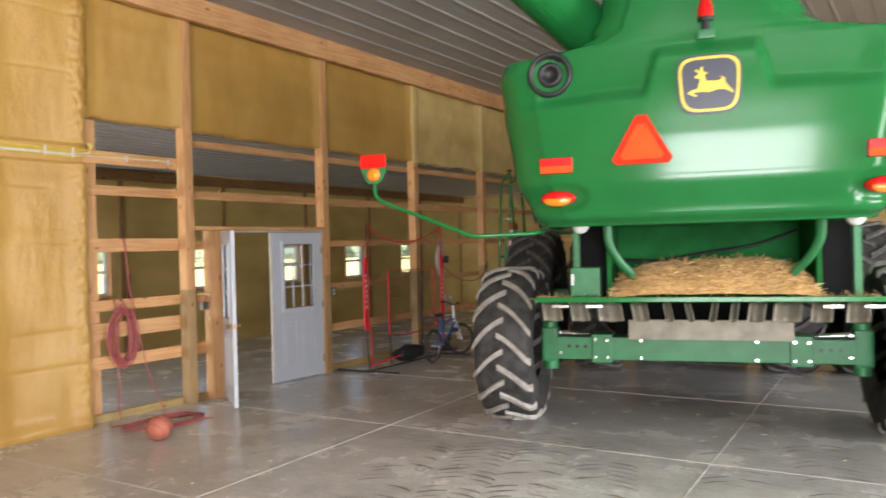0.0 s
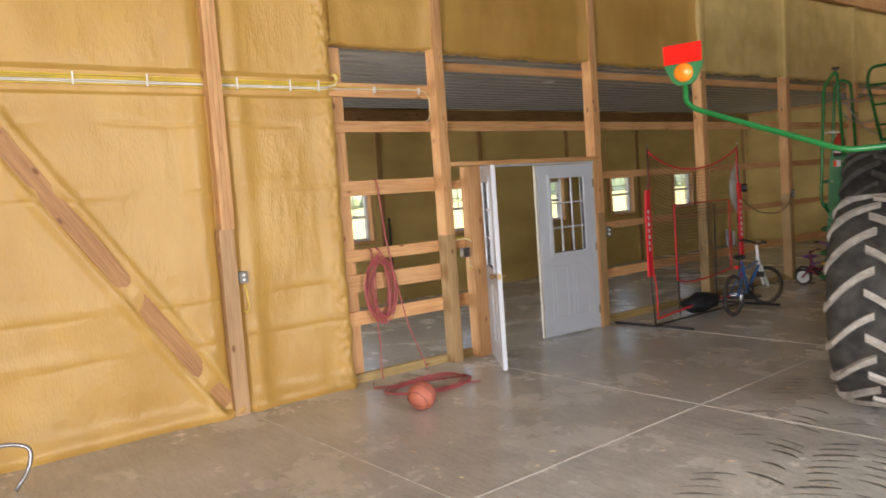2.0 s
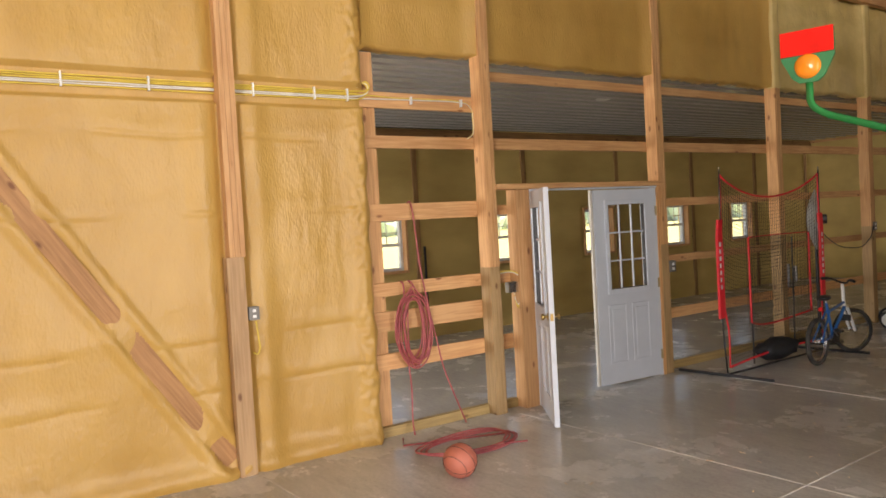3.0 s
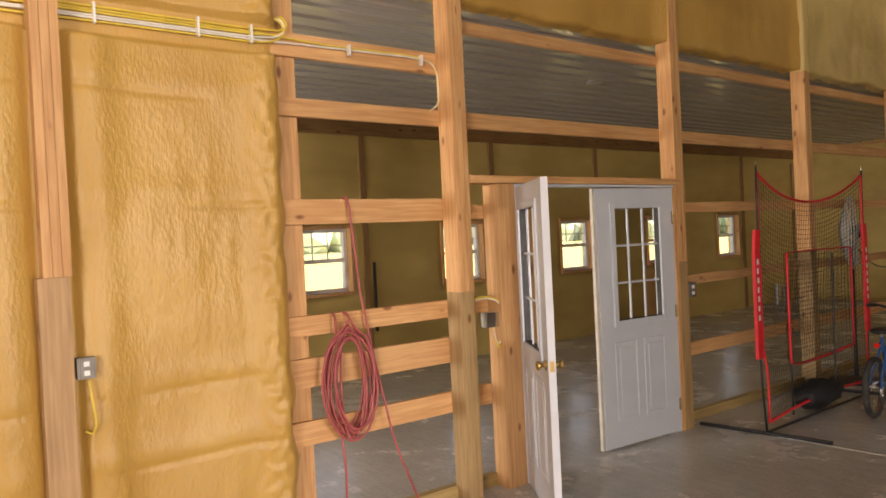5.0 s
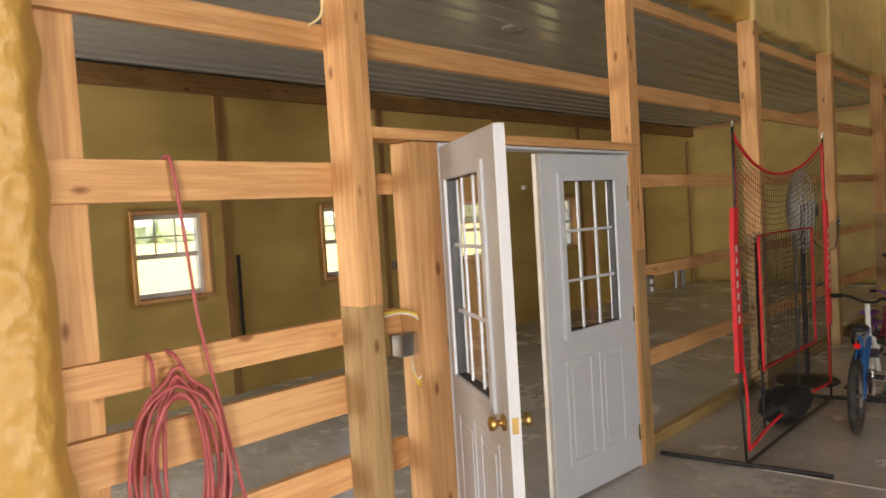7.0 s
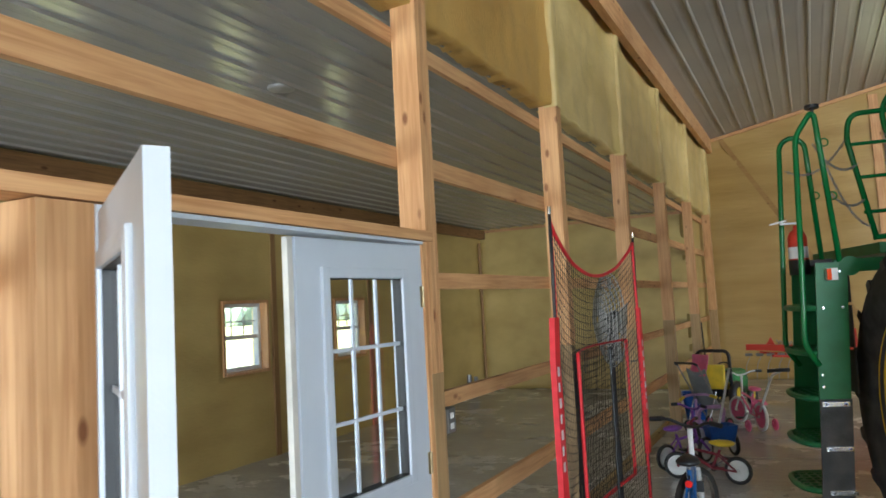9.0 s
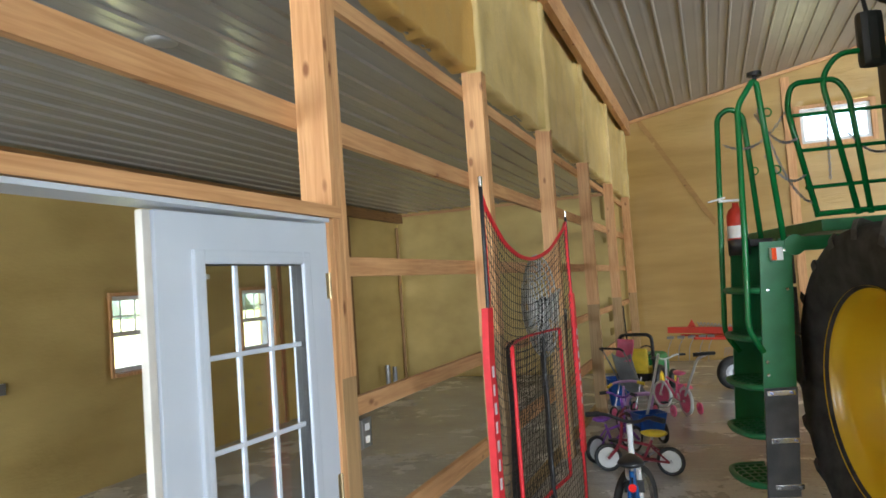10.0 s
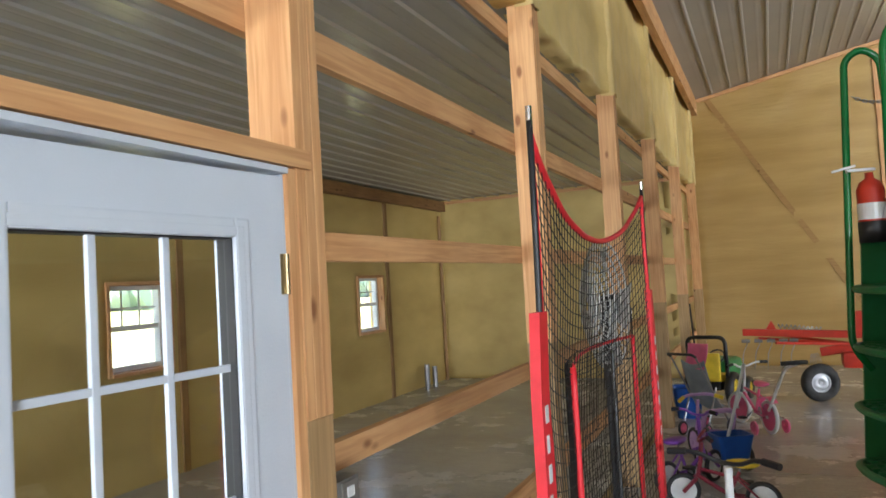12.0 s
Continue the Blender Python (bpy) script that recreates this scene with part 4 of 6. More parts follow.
# main body, grain tank and cab
part("body_side", new_box(-1.35, 1.35, 0.6, 4.2, 2.07, 3.15, 0.08), GREEN_DULL, combine, "green side panels")
# Core behind the deck, painted black for the shade there
part("threshing_body", new_box(-0.84, 0.84, 0.62, 4.1, 1.25, 2.066, 0.04), UNDER_SHADE, combine, "threshing body, black as the shade behind the deck")
bm = bmesh.new()
loft(bm, [rounded_rect(0, 2.6, w, d, 0.15, z) for w, d, z in ((1.35, 1.35, 3.16), (1.4, 1.4, 3.5), (1.6, 1.6, 3.9))])
part("grain_tank", bm, GREEN, combine, "green grain tank")
bm = bmesh.new()
loft(bm, [rounded_rect(0.1, 5.1, w, d, 0.2, z) for w, d, z in ((0.85, 0.85, 1.95), (0.95, 0.95, 2.6), (0.95, 0.95, 3.5), (0.85, 0.85, 3.62))])
part("cab", bm, BLACK, combine, "dark tinted cab")


def tyre_parts(wheel, R, W, rim_r, lugs, lug_h, lug_mat, label):
    hw = W / 2
    bm = bmesh.new()
    prof = [(rim_r, -hw * 0.78), (rim_r + 0.04, -hw * 0.92), ((rim_r + R) / 2, -hw * 1.02), (R - 0.10, -hw * 0.98), (R - 0.045, -hw * 0.90), (R - 0.02, -hw * 0.6), (R - 0.012, 0),
            (R - 0.02, hw * 0.6), (R - 0.045, hw * 0.90), (R - 0.10, hw * 0.98), ((rim_r + R) / 2, hw * 1.02), (rim_r + 0.04, hw * 0.92), (rim_r, hw * 0.78)]
    lathe(bm, prof, 72, (0, 0, 0), "x")
    tyre = part("tyre", bm, RUBBER, wheel, label, smooth=True)
    # chevron lugs, shared mesh
    bm = bmesh.new()
    n = 6
    secs = []
    for i in range(n + 1):
        f = i / n
        x = -hw * 1.0 + hw * 1.10 * f
        ang = -0.34 + 0.36 * f + 0.05 * math.sin(math.pi * f)
        base = R - 0.03 - 0.05 * smooth(0.75, 1.0, abs(x) / hw)
        top = base + lug_h if i else base + lug_h * 0.6
        t = 0.028 if R < 0.9 else 0.034
        ring = []
        for rr, w in ((base - 0.03, t * 1.25), (top, t * 0.85), (top, -t * 0.85), (base - 0.03, -t * 1.25)):
            a = ang + w / R
            ring.append((x, rr * math.sin(a), rr * math.cos(a)))
        secs.append(ring)
    loft(bm, secs)
    me = finish(bm, "lug", lug_mat)
    for k in range(lugs):
        for s in (0, 1):
            ob = new("lug", me)
            a = 2 * math.pi * (k + 0.5 * s) / lugs
            ob.parent = tyre
            ob.matrix_basis = Matrix.Rotation(a, 4, "X") @ (Matrix.Diagonal((-1, 1, 1, 1)) if s else Matrix.Identity(4))
    return tyre


def rim(wheel, rim_r, hw, dish, mat):
    bm = bmesh.new()
    lathe(bm, [(rim_r + 0.015, -hw * 0.86), (rim_r + 0.02, -hw * 0.80), (rim_r - 0.02, -hw * 0.72), (rim_r - 0.05, -hw * 0.5), (rim_r - 0.06, -dish - 0.04), (rim_r - 0.10, -dish), (rim_r * 0.55, -dish + 0.02), (rim_r * 0.42, -dish - 0.05), (rim_r * 0.26, -dish - 0.06), (0.001, -dish - 0.06)], 64, (0, 0, 0), "x")
    r = part("rim", bm, mat, wheel, "yellow dished steel rim", smooth=True)
    me = finish(cyl(bmesh.new(), (-dish - 0.10, 0, rim_r * 0.34), (-dish - 0.05, 0, rim_r * 0.34), 0.018, seg=6), "wheel_nut", GREYMETAL)
    for k in range(10):
        nut = new("wheel_nut", me)
        nut.parent = r
        nut.matrix_basis = Matrix.Rotation(2 * math.pi * k / 10, 4, "X")
    return r


def wheel(name, x, y, R, W, rim_r, lugs, lug_h, lug_mat, dish, side):
    w = new(name)
    w.parent = combine
    w.matrix_basis = pose(x, y, R, 0, 0, 0 if side < 0 else 180)
    tyre_parts(w, R, W, rim_r, lugs, lug_h, lug_mat, "dusty black tractor tyre with chevron lugs")
    rim(w, rim_r, W / 2, dish, YELLOW)
    return w


for s in (-1, 1):
    wheel("rear_wheel", 1.79 * s, 0.0, 0.775, 0.56, 0.36, 16, 0.045, LUG, 0.02, s)
    wheel("front_wheel", 2.12 * s, 3.30, 0.985, 0.66, 0.61, 20, 0.045, LUG_SHADED, -0.05, s)
    wheel("inner_front_wheel", 1.24 * s, 3.30, 0.985, 0.66, 0.61, 20, 0.045, LUG_SHADED, -0.05, s)
# axle
bm = new_box(-1.36, 1.36, -0.12, 0.12, 0.63, 0.855, 0.012)
part("rear_axle", bm, GREEN_DULL, combine, "dusty green axle beam")
# rear deck
bm = bmesh.new()
loft(bm, [[(-1.35, -1.15, z0), (1.42, -1.15, z0), (1.42, -0.25, z1), (-1.35, -0.25, z1)] for z0, z1 in ((1.29, 1.22), (1.315, 1.245))])
part("straw_deck", bm, GREEN_DULL, combine, "dusty green spreader deck")
# chamber under the hood
for x in (-0.74, 0.92):
    part("chamber_side", new_box(x - 0.02, x + 0.02, -0.95, 0.6, 1.28, 1.97, 0.004), CHAMBER, combine, "green chamber side plate")
part("chamber_back", new_box(-0.72, 0.90, -0.12, -0.08, 1.25, 2.2), CHAMBER, combine, "dark green chamber wall")
part("chamber_top", new_box(-0.72, 0.90, -1.3, -0.12, 1.985, 2.02), CHAMBER, combine, "dusty green chamber roof")
part("tailgate_lip", new_box(-0.55, 0.75, -1.36, -1.31, 1.95, 1.985, 0.006), GREEN_DULL, combine, "dusty lip below the hood")
for x in (-0.75, -0.6, 0.3, 0.85):
    part("bolt", cyl(bmesh.new(), (x, -1.385, 1.968), (x, -1.36, 1.968), 0.012, seg=6), CHROME, combine)
# Housings painted black for the dark space at either side
part("drive_housing", new_box(-1.08, -0.80, -0.6, -0.1, 1.27, 1.95, 0.03), UNDER_SHADE, combine, "drive housing, black as the shaded space beside the chamber")
part("drive_housing", new_box(0.98, 1.25, -0.6, -0.1, 1.27, 1.95, 0.03), UNDER_SHADE, combine, "drive housing, black as the shaded space beside the chamber")
for s in (-1, 1):
    c = 0.09
    part("hood_strut", tube(bmesh.new(), [(c + s * 0.82, -1.15, 1.97), (c + s * 0.82, -1.13, 1.78), (c + s * 0.72, -1.05, 1.60), (c + s * 0.62, -0.95, 1.50), (c + s * 0.62, -0.95, 1.30)], 0.036, 10, round_corners=0.1), GREEN_DULL, combine, "bent green strut")
    part("frame_upright", new_box(c + s * 1.12 - 0.03, c + s * 1.12 + 0.03, -0.9, -0.82, 1.24, 1.98, 0.01), GREEN_DULL, combine, "green frame upright")
    bm = bmesh.new()
    lathe(bm, [(0.001, -0.07), (0.045, -0.062), (0.065, -0.03), (0.07, 0.0), (0.05, 0.05), (0.001, 0.06)], 20, (c + s * 1.03, -1.28, 1.94), "y")
    part("work_lamp", bm, WHITEP, combine, "round white work lamp", smooth=True)
    part("lamp_bracket", tube(bmesh.new(), [(c + s * 1.03, -1.22, 1.96), (c + s * 1.03, -1.1, 2.01)], 0.012), BLACK, combine)
part("valve_box", new_box(-1.08, -0.82, -0.98, -0.72, 1.315, 1.575, 0.015), GREEN_DULL, combine, "green valve box with a white decal")
part("decal", new_box(-1.07, -1.045, -0.9835, -0.981, 1.42, 1.52), WHITEP, combine, "white decal")
part("cable_loom", tube(bmesh.new(), [(-0.7, -0.2, 1.62), (-0.3, -0.22, 1.60), (0.1, -0.22, 1.68), (0.5, -0.22, 1.72), (0.88, -0.2, 1.86)], 0.014, 6, round_corners=0.2), BLACK, combine, "black cable loom")
# deck rim, vanes and skirt
part("deck_rim", new_box(-1.36, 1.43, -1.175, -1.145, 1.285, 1.329, 0.006), GREEN, combine, "bright green deck rim")
for k, x in enumerate((-1.22, -0.98, -0.72, -0.47, -0.24, -0.07, 0.09, 0.25, 0.42, 0.65, 0.90, 1.16)):
    w = (0.17, 0.16, 0.20, 0.12, 0.05, 0.04, 0.04, 0.05, 0.12, 0.20, 0.16, 0.17)[k]
    bm = bmesh.new()
    tilt = -0.10 if x < 0.09 else 0.10
    sheet(bm, lambda a, c, x=x, w=w, tilt=tilt: (x - w / 2 + w * a + tilt * (1 - c) * 0.3, -1.08 + 0.12 * math.sin(math.pi * a) + 0.25 * (1 - c) * 0.3, 1.262 - 0.165 * c * (1 - 0.25 * abs(a - 0.5))), 8, 4)
    v = part("deflector_vane", bm, BEIGE, combine, "worn deflector vane", smooth=True)
    md = v.modifiers.new("thick", "SOLIDIFY")
    md.thickness = 0.006
part("skirt", new_box(-0.62, 0.80, -0.42, -0.38, 0.875, 1.06, 0.005), BEIGE, combine, "worn bare sheet-metal skirt")
for x in (-1.15, -0.86, 0.98, 1.27):
    part("deck_clip", new_box(x - 0.07, x + 0.07, -1.15, -1.10, 1.235, 1.262, 0.004), CHROME, combine, "bright clip")
# axle ends
for s in (-1, 1):
    bm = new_box(s * 1.34, s * 1.50, -0.10, 0.10, 0.60, 0.94, 0.03)
    part("kingpin", cyl(bmesh.new(), (s * 1.42, 0, 0.52), (s * 1.42, 0, 1.0), 0.075, seg=16), GREEN_DULL, combine, "green kingpin")
    part("axle_bracket", new_box(s * 0.80, s * 1.0, -0.135, 0.135, 0.60, 0.885, 0.015), GREEN_DULL, combine, "green axle bracket")
    part("steering_knuckle", bm, GREEN_DULL, combine, "green steering knuckle")
    part("steering_ram", cyl(bmesh.new(), (s * 0.55, 0.20, 0.80), (s * 1.40, 0.20, 0.86), 0.03), CHROME, combine, "bright steering ram")
    for x, z in ((0.84, 0.66), (0.84, 0.83), (0.96, 0.66), (0.96, 0.83), (0.52, 0.66), (0.52, 0.83), (1.30, 0.70), (1.30, 0.90)):
        part("axle_bolt", cyl(bmesh.new(), (s * x, -0.155, z), (s * x, -0.118, z), 0.016, seg=6), CHROME, combine)
    for x in (1.06, 1.14, 1.22):
        part("axle_hole", cyl(bmesh.new(), (s * x, -0.1215, 0.76), (s * x, -0.115, 0.76), 0.018, seg=12), BLACK, combine)
    part("hydraulic_hose", tube(bmesh.new(), [(s * 0.9, -0.1, 1.20), (s * 1.1, -0.12, 1.10), (s * 1.25, -0.05, 1.16), (s * 1.38, 0.02, 1.05), (s * 1.40, 0.05, 0.95)], 0.016, 8, round_corners=0.1), BLACK, combine, "black hydraulic hose")
# Two unseen blocks added to stop light passing underneath, painted shade-black
part("under_frame", new_box(-0.84, 0.84, 0.9, 3.0, 0.50, 1.245, 0.05), UNDER_SHADE, combine, "added underframe block, coloured as dark as its shade")
part("feeder_house", new_box(-0.8, 0.8, 3.95, 5.4, 0.16, 1.2, 0.05), UNDER_SHADE, combine, "added feeder house block, coloured as dark as its shade")
part("front_axle", new_box(-1.9, 1.9, 3.16, 3.44, 0.85, 1.13, 0.03), GREEN_DULL, combine, "green front axle")

# straw
STRAWL = bpy.data.materials.new("loose_straw")
STRAWL.use_nodes = True
_nt = STRAWL.node_tree
_g = _nt.nodes.new("ShaderNodeNewGeometry")
_r = _nt.nodes.new("ShaderNodeValToRGB")
_r.color_ramp.elements[0].color, _r.color_ramp.elements[1].color = (0.40, 0.22, 0.08, 1), (0.85, 0.60, 0.29, 1)
_nt.links.new(_g.outputs["Random Per Island"], _r.inputs[0])
_nt.links.new(_r.outputs[0], _nt.nodes["Principled BSDF"].inputs["Base Color"])
_nt.nodes["Principled BSDF"].inputs["Roughness"].default_value = 0.6


def straw_height(x, y):
    e = max(0.0, 1 - ((x - 0.10) / 0.82) ** 4) * max(0.0, 1 - abs((y + 0.62) / 0.52) ** 3)
    return 1.30 + 0.34 * e ** 0.6 * (0.85 + 0.25 * noise.noise(Vector((x * 2.3, y * 3, 1)))) + 0.03 * fbm((x * 9, y * 9, 2)) * e


straw = tagged(thing("straw_heap", "heap of chopped golden straw on the rear deck", "straw"), kind="stuff")
straw.matrix_basis = pose(*REST, 0, 0, 0, HEAD)
part("straw_mound", sheet(bmesh.new(), lambda a, c: (-0.74 + 1.70 * a, -1.13 + 1.02 * c, straw_height(-0.74 + 1.70 * a, -1.13 + 1.02 * c)), 70, 40), STRAW, straw, smooth=True)
verts, faces = [], []
rnd = random.Random(11)
for k in range(5200):
    x, y = rnd.uniform(-0.72, 0.92), rnd.uniform(-1.13, -0.15)
    if k % 9 == 0:
        x, y = rnd.uniform(-1.38, 1.38), rnd.uniform(-1.14, -0.8)
    z = straw_height(x, y) + rnd.uniform(0.0, 0.012)
    ln, a = rnd.uniform(0.05, 0.16), rnd.uniform(0, math.tau)
    p = rnd.uniform(-0.25, 0.35) if k % 12 else rnd.uniform(0.6, 1.3)
    d = Vector((math.cos(a) * math.cos(p), math.sin(a) * math.cos(p), math.sin(p)))
    n = d.orthogonal().normalized()
    w = rnd.uniform(0.0018, 0.0038)
    c = Vector((x, y, z))
    q = len(verts)
    m2 = d.cross(n)
    for e in (-0.5, 0.5):
        for ang in (0, 2.094, 4.189):
            verts.append(c + d * ln * e + (n * math.cos(ang) + m2 * math.sin(ang)) * w)
    faces += [(q, q + 1, q + 4, q + 3), (q + 1, q + 2, q + 5, q + 4), (q + 2, q, q + 3, q + 5)]
me = bpy.data.meshes.new("loose_stalks")
me.from_pydata(verts, [], faces)
me.materials.append(STRAWL)
ob = new("loose_stalks", me)
ob.parent = straw
tagged(ob, kind="stuff")

# lamps, reflectors, plate and badge on the hood
for s, x in ((-1, -1.055), (1, 1.22)):
    bm = bmesh.new()
    lathe(bm, [(0.001, -1.775), (0.6, -1.772), (0.85, -1.76), (1.0, -1.735), (1.0, -1.68)], 32, (0, 0, 0), "y")
    for v in bm.verts:
        v.co.x, v.co.z = x + v.co.x * 0.135, 2.148 + v.co.z * 0.058
    lamp = part("tail_lamp", bm, REDPLASTIC, combine, "oval red and amber tail lamp", smooth=True)
    bm = bmesh.new()
    lathe(bm, [(0.001, -1.7805), (0.6, -1.7775), (0.80, -1.768)], 32, (0, 0, 0), "y")
    for v in bm.verts:
        v.co.x, v.co.z = x + v.co.x * 0.13, 2.131 + min(0.25, v.co.z) * 0.055
    part("amber_lens", bm, AMBER, lamp, "amber lower lens", smooth=True)
    bm = new_box(x - 0.125, x + 0.125, -1.812, -1.755, 2.338, 2.458, 0.008)
    refl = part("reflector", bm, REDPLASTIC, combine, "red over orange rectangular reflector")
    part("reflector_lower", new_box(x - 0.122, x + 0.122, -1.816, -1.811, 2.341, 2.395, 0.002), ORANGE, refl)


def plate(name, pts, y, depth, mat, parent, label=""):
    bm = bmesh.new()
    loft(bm, [[(x, y, z) for x, z in pts], [(x, y - depth, z) for x, z in pts]])
    return part(name, bm, mat, parent, label)


TRI = [(-0.63, 2.375), (-0.60, 2.335), (-0.22, 2.335), (-0.19, 2.375), (-0.37, 2.70), (-0.45, 2.70)]
tri = plate("warning_triangle", [(x, z + 0.04) for x, z in TRI], -1.803, 0.012, REDPAINT, combine, "red-orange slow vehicle triangle")
tri.data.materials[0] = material("red_orange_border", (0.80, 0.04, 0.012), 0.6, spec=0.1)
plate("triangle_centre", [(-0.41 + (x + 0.41) * 0.72, 2.50 + (z - 2.46) * 0.72) for x, z in TRI], -1.816, 0.004, ORANGE, tri, "bright orange centre")


def shield(s):
    pts = []
    for k in range(40):
        a = math.tau * k / 40
        c, d = math.cos(a), math.sin(a)
        x = math.copysign(abs(c) ** 0.45, c) * 0.225
        z = math.copysign(abs(d) ** 0.5, d) * 0.205
        x *= 1.0 - 0.12 * (0.5 - z / 0.41)
        pts.append((0.075 + x * s, 2.925 + z * s))
    return pts


badge = plate("badge", shield(1.05), -1.80, 0.03, NAVY, combine, "dark shield badge with a yellow rim and figure")
plate("badge_rim", shield(0.98), -1.83, 0.004, GOLD, badge, "yellow rim")
plate("badge_field", shield(0.88), -1.834, 0.003, NAVY, badge)
fig = [(-0.155, -0.055), (-0.125, -0.035), (-0.085, -0.028), (-0.075, 0.0), (-0.062, 0.045), (-0.095, 0.05), (-0.105, 0.06), (-0.068, 0.085), (-0.098, 0.105), (-0.093, 0.118), (-0.06, 0.098), (-0.058, 0.13), (-0.044, 0.13), (-0.04, 0.095), (-0.01, 0.085), (-0.03, 0.07), (-0.022, 0.025), (0.05, 0.022), (0.085, 0.03), (0.075, 0.055), (0.105, 0.04), (0.11, 0.005), (0.16, -0.06), (0.165, -0.075), (0.11, -0.045), (0.06, -0.04), (0.0, -0.055), (-0.055, -0.05), (-0.115, -0.055), (-0.085, -0.075), (-0.09, -0.085), (-0.14, -0.062)]
plate("badge_figure", [(0.075 + x, 2.92 + z) for x, z in fig], -1.837, 0.003, GOLD, badge, "plain yellow figure")
# round vent, seam, beacon, spout
bm = bmesh.new()
lathe(bm, [(r, y - 0.085) for r, y in ((0.17, -1.55), (0.178, -1.66), (0.165, -1.685), (0.145, -1.68), (0.13, -1.62), (0.10, -1.62), (0.095, -1.67), (0.06, -1.675), (0.055, -1.64), (0.001, -1.64))], 40, (-1.095, 0, 3.12), "y")
part("round_vent", bm, BLACK, combine, "round black ribbed vent", smooth=True)
for s in (-1, 1):
    part("hood_seam", tube(bmesh.new(), [(s * 1.29, -1.42, 1.96), (s * 1.40, -1.50, 2.4), (s * 1.45, -1.50, 2.9), (s * 1.46, -1.47, 3.22)], 0.008, 6), BLACK, combine, "dark panel seam")
bm = new_box(0.0, 0.13, -1.78, -1.6, 3.27, 3.34, 0.02)
part("beacon_bracket", bm, GREEN_DULL, combine)
bm = cyl(bmesh.new(), (0.065, -1.72, 3.34), (0.065, -1.72, 3.41), 0.03, seg=14)
cyl(bm, (0.065, -1.72, 3.41), (0.065, -1.72, 3.44), 0.055, seg=16)
part("beacon_base", bm, BLACK, combine, "black beacon base")
bm = lathe(bmesh.new(), [(0.055, 3.44), (0.052, 3.52), (0.035, 3.57), (0.001, 3.58)], 20, (0.065, -1.72, 0), "z")
part("beacon", bm, REDPLASTIC, combine, "red beacon", smooth=True)
spout = part("auger_spout", cyl(bmesh.new(), (-1.30, -1.75, 3.98), (-0.72, -0.8, 3.50), 0.235, seg=32), GREEN, combine, "green unloading auger tube", smooth=False)
ax = (Vector((-0.72, -0.8, 3.50)) - Vector((-1.30, -1.75, 3.98))).normalized()
p0 = Vector((-1.30, -1.75, 3.98))
part("spout_flange", cyl(bmesh.new(), p0 - ax * 0.02, p0 + ax * 0.02, 0.27, seg=32), GREEN_DULL, spout, "bolted flange")
for k in range(12):
    q = ax.orthogonal().normalized()
    o = Matrix.Rotation(math.tau * k / 12, 3, ax) @ q * 0.252
    part("flange_bolt", cyl(bmesh.new(), p0 + o - ax * 0.035, p0 + o + ax * 0.035, 0.012, seg=6), CHROME, spout)
# outrigger with reflector
arm = part("marker_arm", tube(bmesh.new(), [(-1.22, -1.45, 1.90), (-1.30, -1.62, 1.88), (-1.77, -1.70, 1.87), (-2.56, -1.70, 2.19), (-2.62, -1.70, 2.24), (-2.62, -1.70, 2.36)], 0.017, 10, round_corners=0.06), GREEN, combine, "green tube outrigger", smooth=True)
plate("marker_plate", [(-2.735, 2.585), (-2.735, 2.46), (-2.69, 2.37), (-2.66, 2.345), (-2.58, 2.345), (-2.55, 2.37), (-2.505, 2.46), (-2.505, 2.585)], -1.70, 0.02, GREEN_DULL, arm, "green shield plate")
plate("marker_reflector", [(-2.735, 2.59), (-2.735, 2.475), (-2.505, 2.475), (-2.505, 2.59)], -1.722, 0.012, material("marker_red", (0.88, 0.02, 0.012), 0.6, spec=0.1), arm, "red reflector")
bm = bmesh.new()
lathe(bm, [(0.001, -1.752), (0.04, -1.748), (0.055, -1.735), (0.058, -1.72)], 24, (-2.62, 0, 2.42), "y")
part("marker_lamp", bm, AMBER, arm, "round amber lamp", smooth=True)

# ladder on the left side: two side plates that lean out, rubber lower ends, open treads
def ladder_side(y, z0, name, mat, label, off=0.0):
    lean = lambda z: 0.058 * (1.78 - z)
    bm = bmesh.new()
    loft(bm, [[(x - lean(z), y + dy, z) for x, dy in ((-2.748 - off, 0.0), (-2.552 - off, 0.0), (-2.552 - off, 0.014), (-2.748 - off, 0.014))] for z in ((z0, 1.25, 1.90) if name == "ladder_plate" else (z0, z0 + 0.3, 1.0))])
    return part(name, bm, mat, combine, label)


ladder_side(3.856, 0.98, "ladder_plate", GREEN_DULL, "green ladder side plate")
ladder_side(4.411, 0.62, "ladder_plate", GREEN_DULL, "green ladder side plate")
flap = ladder_side(3.840, 0.34, "rubber_flap", FLAP, "worn black rubber ladder flap")
for z in (0.97, 0.68, 0.40):
    part("flap_clip", new_box(-2.785, -2.615, 3.831, 3.840, z - 0.016, z + 0.016, 0.003), CHROME, flap, "bright clip strip")
    for x in (-2.76, -2.64):
        part("clip_bolt", cyl(bmesh.new(), (x, 3.822, z), (x, 3.832, z), 0.009, seg=6), GREYMETAL, flap)
for x, z in ((-2.72, 1.60), (-2.60, 1.60), (-2.76, 1.08), (-2.76, 1.16), (-2.60, 1.84)):
    part("plate_bolt", cyl(bmesh.new(), (x, 3.848, z), (x, 3.857, z), 0.010, seg=6), CHROME, combine)
